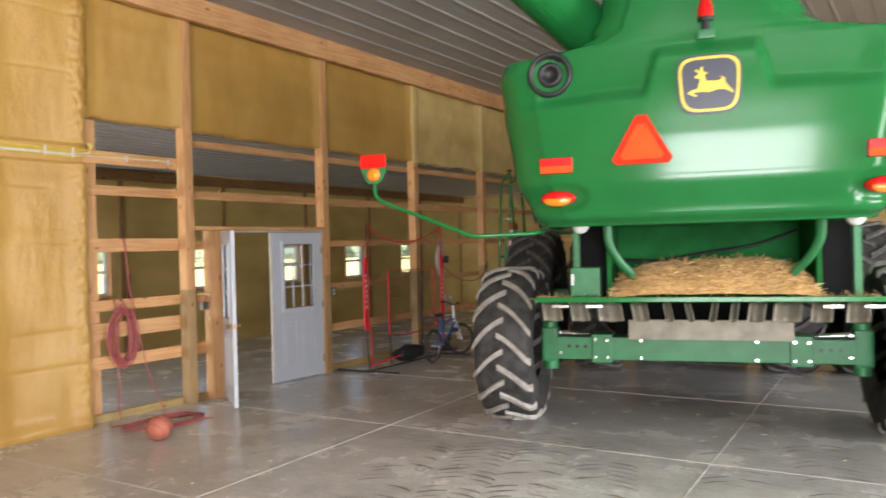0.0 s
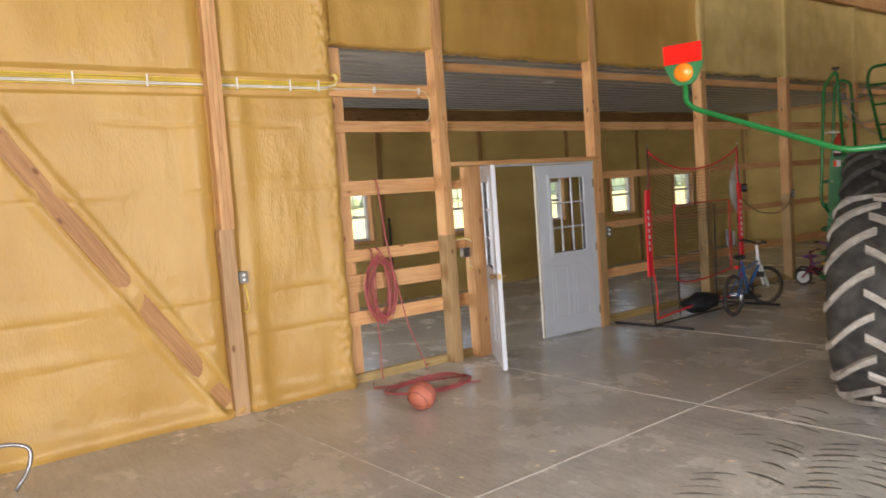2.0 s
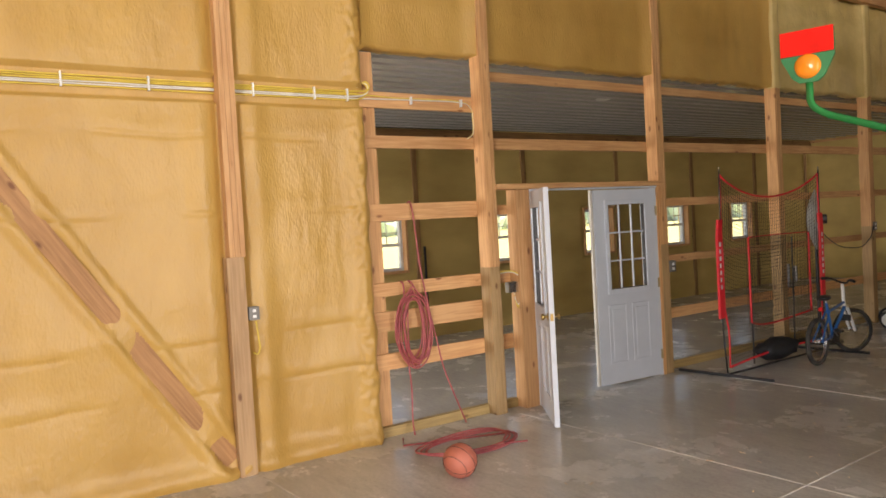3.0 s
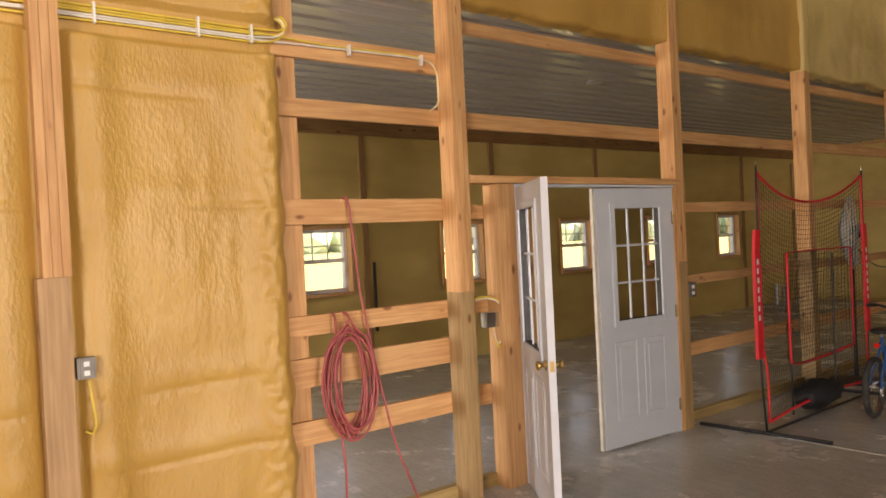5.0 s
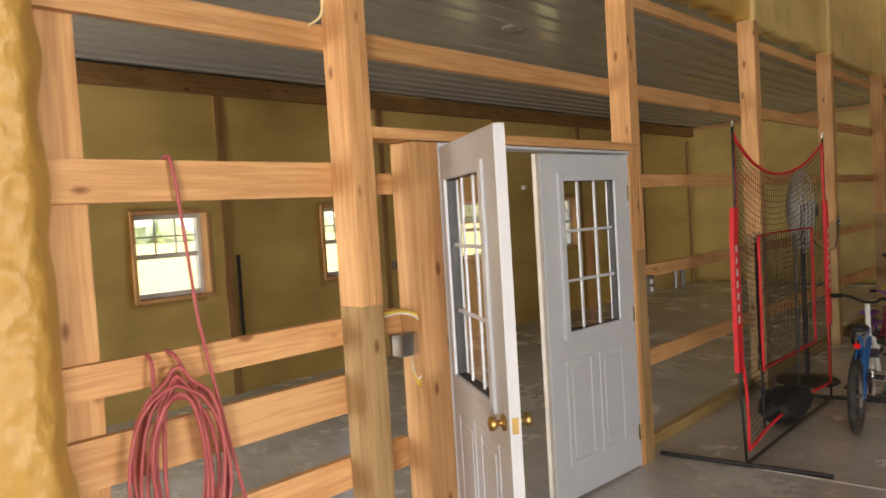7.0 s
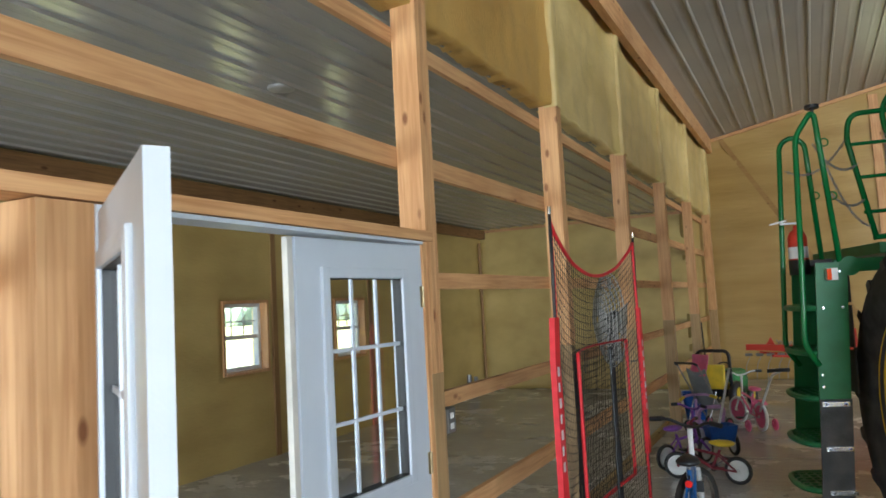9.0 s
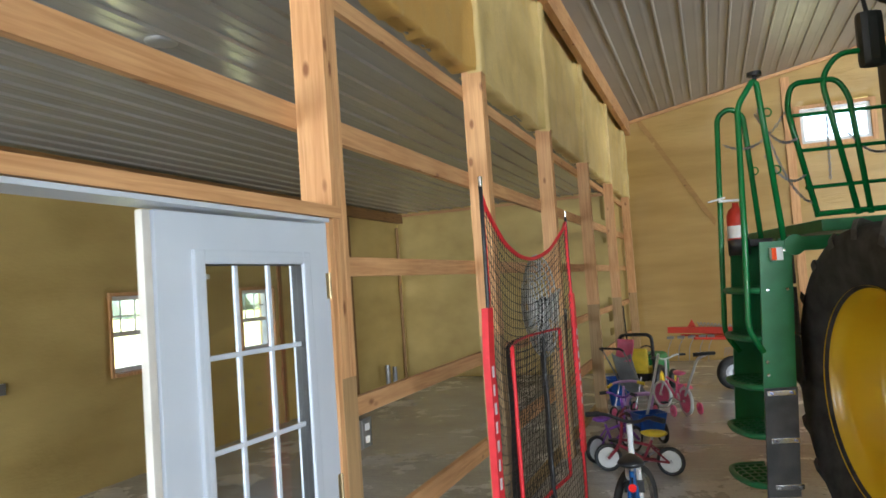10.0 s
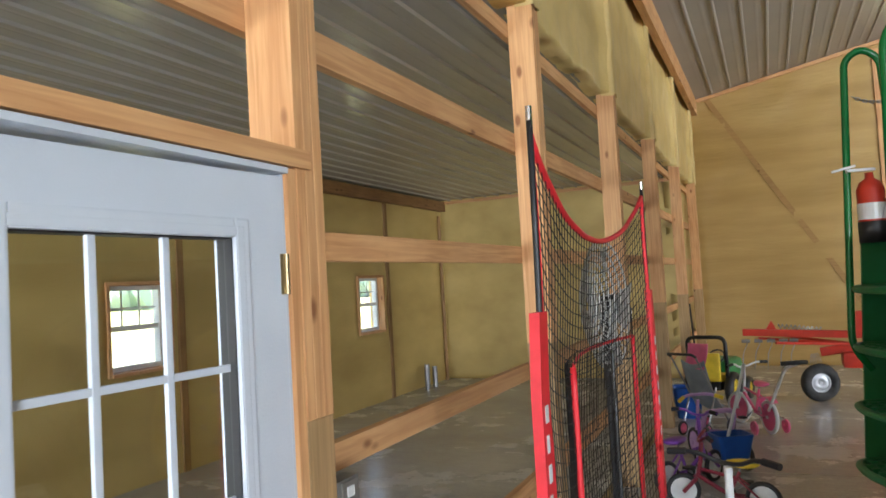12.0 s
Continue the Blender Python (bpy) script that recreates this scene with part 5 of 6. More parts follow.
for z in (0.40, 0.70, 1.0, 1.30, 1.60):
    o = 0.058 * (1.78 - z)
    bm = tube(bmesh.new(), [(-2.57 - o, 3.875, z), (-2.80 - o, 3.875, z), (-2.85 - o, 4.14, z), (-2.80 - o, 4.405, z), (-2.57 - o, 4.405, z)], 0.02, 8, round_corners=0.12)
    for k in range(7):
        yy = 3.92 + 0.075 * k
        box(bm, -2.80 - o, -2.58 - o, yy - 0.010, yy + 0.010, z - 0.012, z + 0.012)
    for k in range(4):
        xx = -2.76 + 0.055 * k - o
        box(bm, xx - 0.006, xx + 0.006, 3.89, 4.39, z - 0.010, z + 0.010)
    part("tread", bm, GREEN_DULL, combine, "green open ladder tread")
for z in (1.03, 1.33, 1.63):
    part("riser_plate", new_box(-2.545, -2.535, 3.872, 4.408, z, z + 0.28), BLACK, combine, "dark riser")
part("handrail", tube(bmesh.new(), [(-2.77, 3.865, 1.22), (-2.85, 3.865, 1.36), (-2.82, 3.87, 2.0), (-2.785, 3.90, 2.77), (-2.67, 3.92, 2.93), (-2.645, 3.92, 2.91), (-2.585, 3.87, 1.90)], 0.019, 10, round_corners=0.06), GREEN, combine, "green tube handrail", smooth=True)
part("handrail", tube(bmesh.new(), [(-2.74, 4.42, 1.17), (-2.83, 4.42, 1.30), (-2.75, 4.43, 2.82), (-2.66, 4.43, 2.88), (-2.57, 4.43, 2.82), (-2.525, 4.42, 1.93)], 0.019, 10, round_corners=0.09), GREEN, combine, "green tube handrail", smooth=True)
for x, y, z in ((-2.63, 3.91, 2.72), (-2.61, 3.90, 2.35), (-2.555, 4.43, 2.42)):
    eye = part("chain_eye", lathe(bmesh.new(), [(0.026 + 0.005 * math.cos(q), 0.005 * math.sin(q)) for q in [math.tau * i / 6 for i in range(6)]], 16, axis="y", closed=True), GREEN, combine, "welded ring for the chain", smooth=True)
    eye.matrix_basis = pose(x + 0.03, y, z)
knob = cyl(bmesh.new(), (-2.655, 3.92, 2.92), (-2.655, 3.92, 2.965), 0.012)
cyl(knob, (-2.655, 3.92, 2.96), (-2.655, 3.92, 2.985), 0.045)
part("rail_knob", knob, BLACK, combine, "black knob")
bm = new_box(-2.62, -1.9, 3.872, 3.93, 1.83, 1.92, 0.02)
cyl(bm, (-2.53, 3.85, 1.87), (-2.53, 3.94, 1.87), 0.065, seg=20)
part("ladder_arm", bm, GREEN_DULL, combine, "green pivot arm")
part("side_marker", new_box(-2.69, -2.62, 3.81, 3.855, 1.78, 1.86, 0.006), WHITEP, combine, "small marker lamp")
part("marker_lens", new_box(-2.69, -2.662, 3.805, 3.812, 1.783, 1.857, 0.002), ORANGE, combine, "orange lens")
part("cab_platform", new_box(-2.24, -1.2, 4.12, 5.6, 1.95, 2.03, 0.01), GREEN_DULL, combine, "green walkway platform")
part("platform_hoop", tube(bmesh.new(), [(-2.22, 4.2, 2.05), (-2.36, 4.2, 2.80), (-2.32, 4.2, 2.96), (-2.02, 4.2, 2.97), (-1.95, 4.2, 2.85), (-1.88, 4.2, 2.05)], 0.019, 10, round_corners=0.12), GREEN, combine, "green tube guard hoop", smooth=True)
part("platform_hoop", tube(bmesh.new(), [(-1.96, 4.2, 2.05), (-2.12, 4.2, 2.98), (-2.00, 4.2, 3.14), (-1.5, 4.2, 3.15), (-1.4, 4.2, 2.05)], 0.019, 10, round_corners=0.14), GREEN, combine, "green tube guard hoop", smooth=True)
for z in (2.25, 2.50, 2.74):
    part("hoop_bar", tube(bmesh.new(), [(-2.26 - (z - 2.05) * 0.12, 4.2, z), (-1.5, 4.2, z + 0.02)], 0.013, 8), GREEN, combine)
part("hoop_foot", tube(bmesh.new(), [(-2.24, 4.2, 2.07), (-1.4, 4.2, 2.09)], 0.019, 8), GREEN, combine)


def chain(p, q, sag, n=26):
    p, q = Vector(p), Vector(q)
    ch = new("safety_chain")
    ch.parent = combine
    lk = tube(bmesh.new(), [(0.008 * math.cos(a), 0, 0.018 * math.sin(a)) for a in [math.tau * k / 8 for k in range(8)]], 0.003, 5, closed=True)
    me = finish(lk, "link", GREYMETAL)
    for k in range(n):
        t = (k + 0.5) / n
        c = p.lerp(q, t) - Vector((0, 0, sag * 4 * t * (1 - t)))
        d = (q - p) - Vector((0, 0, sag * 4 * (1 - 2 * t)))
        ob = new("link", me)
        ob.parent = ch
        ob.matrix_basis = Matrix.Translation(c) @ d.to_track_quat("Z", "Y").to_matrix().to_4x4() @ Matrix.Rotation(radians(90 * (k % 2)), 4, "Z") @ Matrix.Diagonal((1, 1, max(0.8, d.length / n / 0.026), 1))
    return ch


chain((-2.66, 3.95, 2.72), (-2.30, 4.2, 2.60), 0.10)
chain((-2.62, 3.95, 2.45), (-2.27, 4.2, 2.35), 0.10)
chain((-2.72, 4.43, 2.62), (-2.34, 4.25, 2.80), 0.12)
chain((-2.64, 3.95, 2.75), (-2.25, 4.2, 2.15), 0.14)
chain((-2.10, 4.2, 2.9), (-2.12, 4.2, 2.3), 0.0)
chain((-1.98, 4.2, 2.6), (-1.62, 4.2, 2.55), 0.12)
bm = new_box(-1.86, -1.70, 4.14, 4.24, 3.02, 3.40, 0.05)
part("mirror", bm, BLACK, combine, "black mirror head")
part("mirror_arm", tube(bmesh.new(), [(-1.78, 4.2, 3.38), (-1.78, 4.25, 3.55), (-1.1, 4.8, 3.55)], 0.015), BLACK, combine)
# extinguisher hangs from the ladder
ext = thing("fire_extinguisher", "red fire extinguisher with a white label, clipped to the ladder rail", "extinguisher")
ext.matrix_basis = pose(*REST, 0, 0, 0, HEAD) @ pose(-2.70, 4.36, 1.84)
part("cylinder", lathe(bmesh.new(), [(0.001, 0), (0.062, 0.0), (0.066, 0.02), (0.066, 0.27), (0.05, 0.31), (0.022, 0.33), (0.02, 0.36), (0.001, 0.36)], 24, axis="z"), REDPAINT, ext, "red cylinder", smooth=True)
part("boot", lathe(bmesh.new(), [(0.001, -0.004), (0.070, -0.004), (0.071, 0.10), (0.0675, 0.105)], 24, axis="z"), BLACK, ext, "black rubber boot", smooth=True)
part("label_band", lathe(bmesh.new(), [(0.0665, 0.115), (0.0675, 0.115), (0.0675, 0.20), (0.0665, 0.20)], 24, axis="z"), WHITEP, ext, "white label")
bm = new_box(-0.11, 0.03, -0.012, 0.012, 0.37, 0.385, 0.003)
box(bm, -0.10, 0.02, -0.01, 0.01, 0.40, 0.412, 0.003, Matrix.Rotation(radians(-12), 4, "Y"))
part("handle", bm, WHITEP, ext, "pale squeeze handle")
part("bracket", new_box(0.03, 0.22, -0.03, 0.03, 0.05, 0.10, 0.004), BLACK, ext, "black bracket")

# ---- rebounder net ----
N0, N1 = Vector((-6.51, 8.80)), Vector((-6.52, 10.71))


def net_point(a, z, depth=0.0):
    """a along the net, z height; the mesh hangs slack between the poles."""
    p = N0.lerp(N1, a)
    return Vector((p.x - depth, p.y, z))


def net_surface(a, b):
    top = 2.13 - 0.25 * (4 * a * (1 - a)) ** 0.9
    bot = 0.09 + 0.02 * math.sin(3 * a) + 0.05 * a
    inset = 0.05 * (1 - a) * smooth(0.30, 0.2, b)
    slack = 0.10 * (4 * a * (1 - a)) * (0.4 + 0.6 * math.sin(math.pi * b))
    q = net_point(a, 0, 0)
    sag = 0.05 * 4 * a * (1 - a) * math.sin(math.pi * b)
    wr = 0.012 * noise.noise(Vector((a * 6, b * 5, 3)))
    return Vector((q.x - slack + wr, q.y + inset + 0.01 * noise.noise(Vector((a * 4, b * 7, 8))), bot + (top - bot) * b - sag))


net = thing("rebounder_net", "black rebounder net with red edging on a black bow frame", "sports net")
NETM = material("black_net_cord", (0.012, 0.012, 0.014), 0.7)


def strands(fn, na, nb, steps, r):
    verts, faces = [], []
    def line(pts):
        base = len(verts)
        for i, p in enumerate(pts):
            d = (pts[min(i + 1, len(pts) - 1)] - pts[max(i - 1, 0)]).normalized()
            n = d.orthogonal().normalized()
            m2 = d.cross(n)
            for ang in (0, 2.094, 4.189):
                verts.append(p + (n * math.cos(ang) + m2 * math.sin(ang)) * r)
        for i in range(len(pts) - 1):
            for k in range(3):
                faces.append((base + 3 * i + k, base + 3 * i + (k + 1) % 3, base + 3 * i + 3 + (k + 1) % 3, base + 3 * i + 3 + k))
    for i in range(na + 1):
        line([fn(i / na, j / steps) for j in range(steps + 1)])
    for j in range(nb + 1):
        line([fn(i / steps, j / nb) for i in range(steps + 1)])
    me = bpy.data.meshes.new("net_mesh")
    me.from_pydata(verts, [], faces)
    me.materials.append(NETM)
    ob = new("net_mesh", me)
    ob.parent = net
    return tagged(ob, "fine black square mesh", kind="stuff")


strands(net_surface, 44, 46, 40, 0.0019)
PA0, PA1, PZ0, PZ1 = 0.30, 0.94, 0.50, 1.44


def pocket(a, b):
    aa = PA0 + (PA1 - PA0) * a
    zz = PZ0 + (PZ1 - PZ0) * b
    if b < 0.2:
        zz -= 0.10 * (0.2 - b) / 0.2 * math.sin(math.pi * a)
    bel = 0.16 * math.sin(math.pi * a) * (1 - 0.5 * b)
    q = net_point(aa, 0)
    return Vector((q.x - 0.10 - bel, q.y, zz))


strands(pocket, 26, 22, 26, 0.0019)


def band(pts, r, mat, name, label):
    return part(name, tube(bmesh.new(), pts, r, 6), mat, net, label, smooth=True)


band([net_surface(i / 24, 1.0) for i in range(25)], 0.011, RED, "top_edging", "red edging")
band([net_surface(i / 24, 0.0) for i in range(25)], 0.013, RED, "bottom_edging", "red edging")
band([net_surface(0.0, j / 20) for j in range(21)], 0.010, RED, "side_edging", "red edging")
band([net_surface(1.0, j / 20) for j in range(21)], 0.010, RED, "side_edging", "red edging")
band([pocket(0, j / 12) + Vector((0.03, 0, 0)) for j in range(12, -1, -1)] + [pocket(i / 16, 0) + Vector((0.03, 0, 0)) for i in range(17)] + [pocket(1, j / 12) + Vector((0.03, 0, 0)) for j in range(13)], 0.012, RED, "pocket_edging", "red pocket edging")
band([pocket(i / 16, 1) + Vector((0.03, 0, 0)) for i in range(17)], 0.007, RED, "pocket_edging", "thin red pocket edging")
for k, (P, off) in enumerate(((N0, -0.012), (N1, 0.012))):
    y = P.y + off
    bow = 0.02 if k else -0.045
    pole = [(P.x, y - bow * 0.3, 0.03), (P.x, y + bow, 0.6), (P.x, y + bow, 1.2), (P.x, y, 1.7), (P.x, y + 0.01, 2.17)]
    part("pole", tube(bmesh.new(), pole, 0.009, 8, round_corners=0.3), BLACK, net, "black fibreglass pole", smooth=True)
    part("pole_tip", cyl(bmesh.new(), (P.x, y + 0.01, 2.15), (P.x, y + 0.012, 2.21), 0.009, seg=10), CHROME, net, "bright pole tip")
    bm = bmesh.new()
    loft(bm, [[(P.x + dx, y + bow * (1 if z < 1.5 else 0.4) + dy, z) for dx, dy in ((0.014, -0.036), (0.014, 0.036), (-0.014, 0.036), (-0.014, -0.036))] for z in (0.62, 0.9, 1.2, 1.45, 1.66)])
    slv = part("sleeve", bm, RED, net, "red padded pole sleeve")
    rnd = random.Random(k)
    for j in range(7):
        z = 0.93 + 0.075 * j
        part("lettering_bar", new_box(P.x + 0.0142, P.x + 0.0155, y + bow - 0.014, y + bow + 0.014 - 0.006 * (j % 2), z, z + 0.045), WHITEP, slv, "white lettering")
    part("foot_bar", tube(bmesh.new(), [(P.x - 0.54, y - 0.09, 0.016), (P.x, y - 0.02, 0.016), (P.x + 0.50, y + 0.05, 0.016)], 0.016, 8), BLACK, net, "black foot bar")
part("ground_bar", tube(bmesh.new(), [(N0.x + 0.01, N0.y, 0.02), (N1.x + 0.01, N1.y, 0.02)], 0.012, 8), BLACK, net, "black ground bar")
part("centre_post", tube(bmesh.new(), [(-6.62, 9.45, 0.02), (-6.62, 9.43, 1.40)], 0.010, 8), BLACK, net, "black inner pole")
part("centre_post", tube(bmesh.new(), [(-6.64, 10.30, 0.02), (-6.64, 10.32, 1.40)], 0.010, 8), BLACK, net, "black inner pole")
bm = bmesh.new()
bmesh.ops.create_icosphere(bm, subdivisions=3, radius=1.0)
for v in bm.verts:
    d = 1 + 0.25 * noise.noise(v.co * 2.2)
    v.co = Vector((-6.62 + 0.16 * v.co.x * d, 9.90 + 0.34 * v.co.y * d, 0.135 + 0.125 * v.co.z * d))
part("ball_bag", bm, NETM, net, "slack black net bag", smooth=True)


# ---- cycles ----
def wheel_at(parent, name, c, r, tw, steer, tyre_mat, rim_mat, spokes=16, disc=None):
    """A wheel standing in the local x-z plane at c."""
    w = new(name)
    w.parent = parent
    w.matrix_basis = Matrix.Translation(c) @ Matrix.Rotation(radians(steer), 4, "Z")
    part("tyre", lathe(bmesh.new(), [(r - tw * 0.9 + tw * 0.9 * math.cos(a), tw * math.sin(a)) for a in [math.tau * k / 8 for k in range(8)]], 40, axis="y", closed=True), tyre_mat, w, smooth=True)
    part("rim", lathe(bmesh.new(), [(r - tw * 1.8, -tw * 0.5), (r - tw * 1.3, -tw * 0.5), (r - tw * 1.3, tw * 0.5), (r - tw * 1.8, tw * 0.5)], 40, axis="y", closed=True), rim_mat, w, "bright rim")
    part("hub", cyl(bmesh.new(), (0, -0.035, 0), (0, 0.035, 0), 0.018, seg=12), rim_mat, w)
    if disc:
        part("wheel_disc", lathe(bmesh.new(), [(r - tw * 1.7, -0.012), (r * 0.3, -0.02), (0.001, -0.022), (0.001, 0.022), (r * 0.3, 0.02), (r - tw * 1.7, 0.012)], 30, axis="y"), disc, w, "moulded wheel centre", smooth=True)
    else:
        me = finish(cyl(bmesh.new(), (0, 0.008, 0.015), (0, 0, r - tw * 1.6), 0.0013, seg=4), "spoke", rim_mat)
        for k in range(spokes):
            sp = new("spoke", me)
            sp.parent = w
            sp.matrix_basis = Matrix.Rotation(math.tau * k / spokes, 4, "Y")
    return w


def bicycle(name, label, at, rz, wb, r, tw, frame_mat, fork_mat, seat_mat, bar_h, seat_h, tyre_mat=RUBBER, rim_mat=CHROME, steer=0.0, grip=BLACK, disc=None, trainers=None, bar_w=0.27, group=""):
    """Local x runs from the rear wheel to the front."""
    b = thing(name, label, "bicycle", group, at, rz)
    wheel_at(b, "rear_wheel", (0, 0, r), r, tw, 0, tyre_mat, rim_mat, disc=disc)
    wheel_at(b, "front_wheel", (wb, 0, r), r, tw, steer, tyre_mat, rim_mat, disc=disc)
    hx, hz = wb * 0.78, r * 2.35
    crank = Vector((wb * 0.42, 0, r * 1.05))
    seatt = Vector((wb * 0.27, 0, seat_h - 0.06))
    head = Vector((hx, 0, hz))
    rt = 0.016 if r > 0.2 else 0.013
    part("down_tube", tube(bmesh.new(), [crank, head - Vector((-0.01, 0, 0.05))], rt * 1.2, 10), frame_mat, b)
    part("top_tube", tube(bmesh.new(), [crank.lerp(seatt, 0.72), head], rt, 10), frame_mat, b)
    part("seat_tube", tube(bmesh.new(), [crank, seatt], rt, 10), frame_mat, b)
    for s in (-1, 1):
        part("chain_stay", tube(bmesh.new(), [crank + Vector((0, s * 0.02, 0)), (0, s * 0.05, r)], rt * 0.7, 8), frame_mat, b)
        part("seat_stay", tube(bmesh.new(), [crank.lerp(seatt, 0.75) + Vector((0, s * 0.02, 0)), (0, s * 0.05, r)], rt * 0.6, 8), frame_mat, b)
        so = Matrix.Rotation(radians(steer), 3, "Z") @ Vector((0, s * 0.045, 0))
        part("fork_leg", tube(bmesh.new(), [head + so * 0.8 - Vector((-0.02, 0, 0.06)), Vector((wb, 0, r)) + so], rt * 1.1, 8), fork_mat, b)
        part("crank_arm", tube(bmesh.new(), [crank + Vector((0, s * 0.05, 0)), crank + Vector((s * 0.10, s * 0.06, -s * 0.07))], 0.009, 6), GREYMETAL, b)
        part("pedal", new_box(-0.04, 0.04, -0.035, 0.035, -0.01, 0.01, 0.004, Matrix.Translation(crank + Vector((s * 0.10, s * 0.11, -s * 0.07)))), BLACK, b, "black pedal")
    part("chain_guard", cyl(bmesh.new(), crank + Vector((0, -0.035, 0)), crank + Vector((0, -0.045, 0)), r * 0.32, seg=24), BLACK if trainers is None else fork_mat, b)
    part("head_tube", tube(bmesh.new(), [head - Vector((-0.012, 0, 0.06)), head + Vector((-0.015, 0, 0.05)), (hx - 0.03, 0, bar_h - 0.03)], rt * 1.2, 10), fork_mat, b)
    rot = Matrix.Rotation(radians(steer), 3, "Z")
    bars = [Vector((-0.06, -bar_w, 0.02)), Vector((-0.03, -bar_w * 0.55, 0.03)), Vector((0.02, -0.05, -0.02)), Vector((0.02, 0.05, -0.02)), Vector((-0.03, bar_w * 0.55, 0.03)), Vector((-0.06, bar_w, 0.02))]
    pts = [rot @ p + Vector((hx - 0.03, 0, bar_h)) for p in bars]
    part("handlebar", tube(bmesh.new(), pts, 0.011, 8, round_corners=0.05), BLACK if r > 0.2 else fork_mat, b)
    for a, c in ((pts[0], pts[1]), (pts[-1], pts[-2])):
        part("grip", tube(bmesh.new(), [a, a.lerp(c, 0.7)], 0.017, 8), grip, b, "rubber grip")
    bm = bmesh.new()
    bmesh.ops.create_uvsphere(bm, u_segments=16, v_segments=10, radius=1.0)
    for v in bm.verts:
        f = v.co.x
        v.co = Vector((seatt.x - 0.02 + 0.12 * f, v.co.y * (0.065 - 0.04 * f), seat_h + v.co.z * 0.032))
    part("saddle", bm, seat_mat, b, "padded saddle", smooth=True)
    part("seat_post", tube(bmesh.new(), [seatt, (seatt.x - 0.01, 0, seat_h)], rt * 0.7, 8), GREYMETAL, b)
    if trainers:
        for s in (-1, 1):
            wheel_at(b, "training_wheel", (0.0, s * 0.17, r * 0.42), r * 0.42, 0.016, 0, trainers, trainers, disc=trainers)
            part("training_arm", tube(bmesh.new(), [(0, s * 0.05, r), (0, s * 0.15, r * 0.9), (0, s * 0.165, r * 0.42)], 0.007, 6), CHROME, b)
    return b


DEEPBLUE = material("blue_bike_paint", (0.02, 0.12, 0.36), 0.3, coat=0.4)
big = bicycle("bicycle", "blue and white child's mountain bike with black tyres", (-6.12, 9.86, 0), 96, 0.94, 0.262, 0.028, DEEPBLUE, WHITEP, BLACK, 0.86, 0.72, steer=-30)
bm = cyl(bmesh.new(), (0.13, 0, 0.60), (0.10, 0, 0.605), 0.022, seg=14)
part("rear_reflector", bm, REDPLASTIC, big, "red rear reflector")
part("reflector_bracket", tube(bmesh.new(), [(0.13, 0, 0.60), (0.24, 0, 0.62)], 0.006, 6), BLACK, big)
part("shock_label", new_box(0.735, 0.765, -0.062, 0.062, 0.40, 0.47, 0.006), BLACK, big, "black fork band")
MAROON = material("maroon_paint", (0.22, 0.02, 0.04), 0.35)
bicycle("balance_bicycle", "small maroon bicycle with white wheels and a yellow seat", (-6.10, 12.50, 0), 168, 0.56, 0.125, 0.020, MAROON, MAROON, GOLD, 0.52, 0.36, tyre_mat=BLACK, rim_mat=WHITEP, disc=WHITEP, steer=20, bar_w=0.2, group="children's cycles")
pink = bicycle("pink_bicycle", "pink child's bicycle with white tyres and training wheels", (-6.06, 15.25, 0), 118, 0.66, 0.175, 0.022, PINK, WHITEP, PINK, 0.66, 0.50, tyre_mat=WHITEP, rim_mat=WHITEP, disc=PINK, steer=15, trainers=PINK, group="children's cycles")
bm = sheet(bmesh.new(), lambda a, c: (0.05 + (0.175 + 0.035) * math.cos(radians(20 + 110 * a)) - 0.05, -0.04 + 0.08 * c, 0.175 + (0.175 + 0.035) * math.sin(radians(20 + 110 * a))), 14, 3)
part("rear_fender", bm, PINK, pink, "pink fender")
part("push_handle", tube(bmesh.new(), [(-0.05, 0.03, 0.25), (-0.38, 0.0, 0.72), (-0.55, -0.08, 0.80), (-0.55, 0.08, 0.80)], 0.016, 8, round_corners=0.05), WHITEP, pink, "white push handle")
part("push_grip", tube(bmesh.new(), [(-0.545, -0.13, 0.79), (-0.60, 0.0, 0.80), (-0.545, 0.13, 0.79)], 0.022, 8, round_corners=0.05), BLACK, pink, "black foam grip")
purple = bicycle("purple_bicycle", "small purple bicycle with white wheel hubs", (-6.80, 12.90, 0), 55, 0.55, 0.13, 0.02, PURPLE, PURPLE, PURPLE, 0.58, 0.40, tyre_mat=BLACK, rim_mat=WHITEP, disc=WHITEP, steer=10, bar_w=0.2, group="children's cycles")


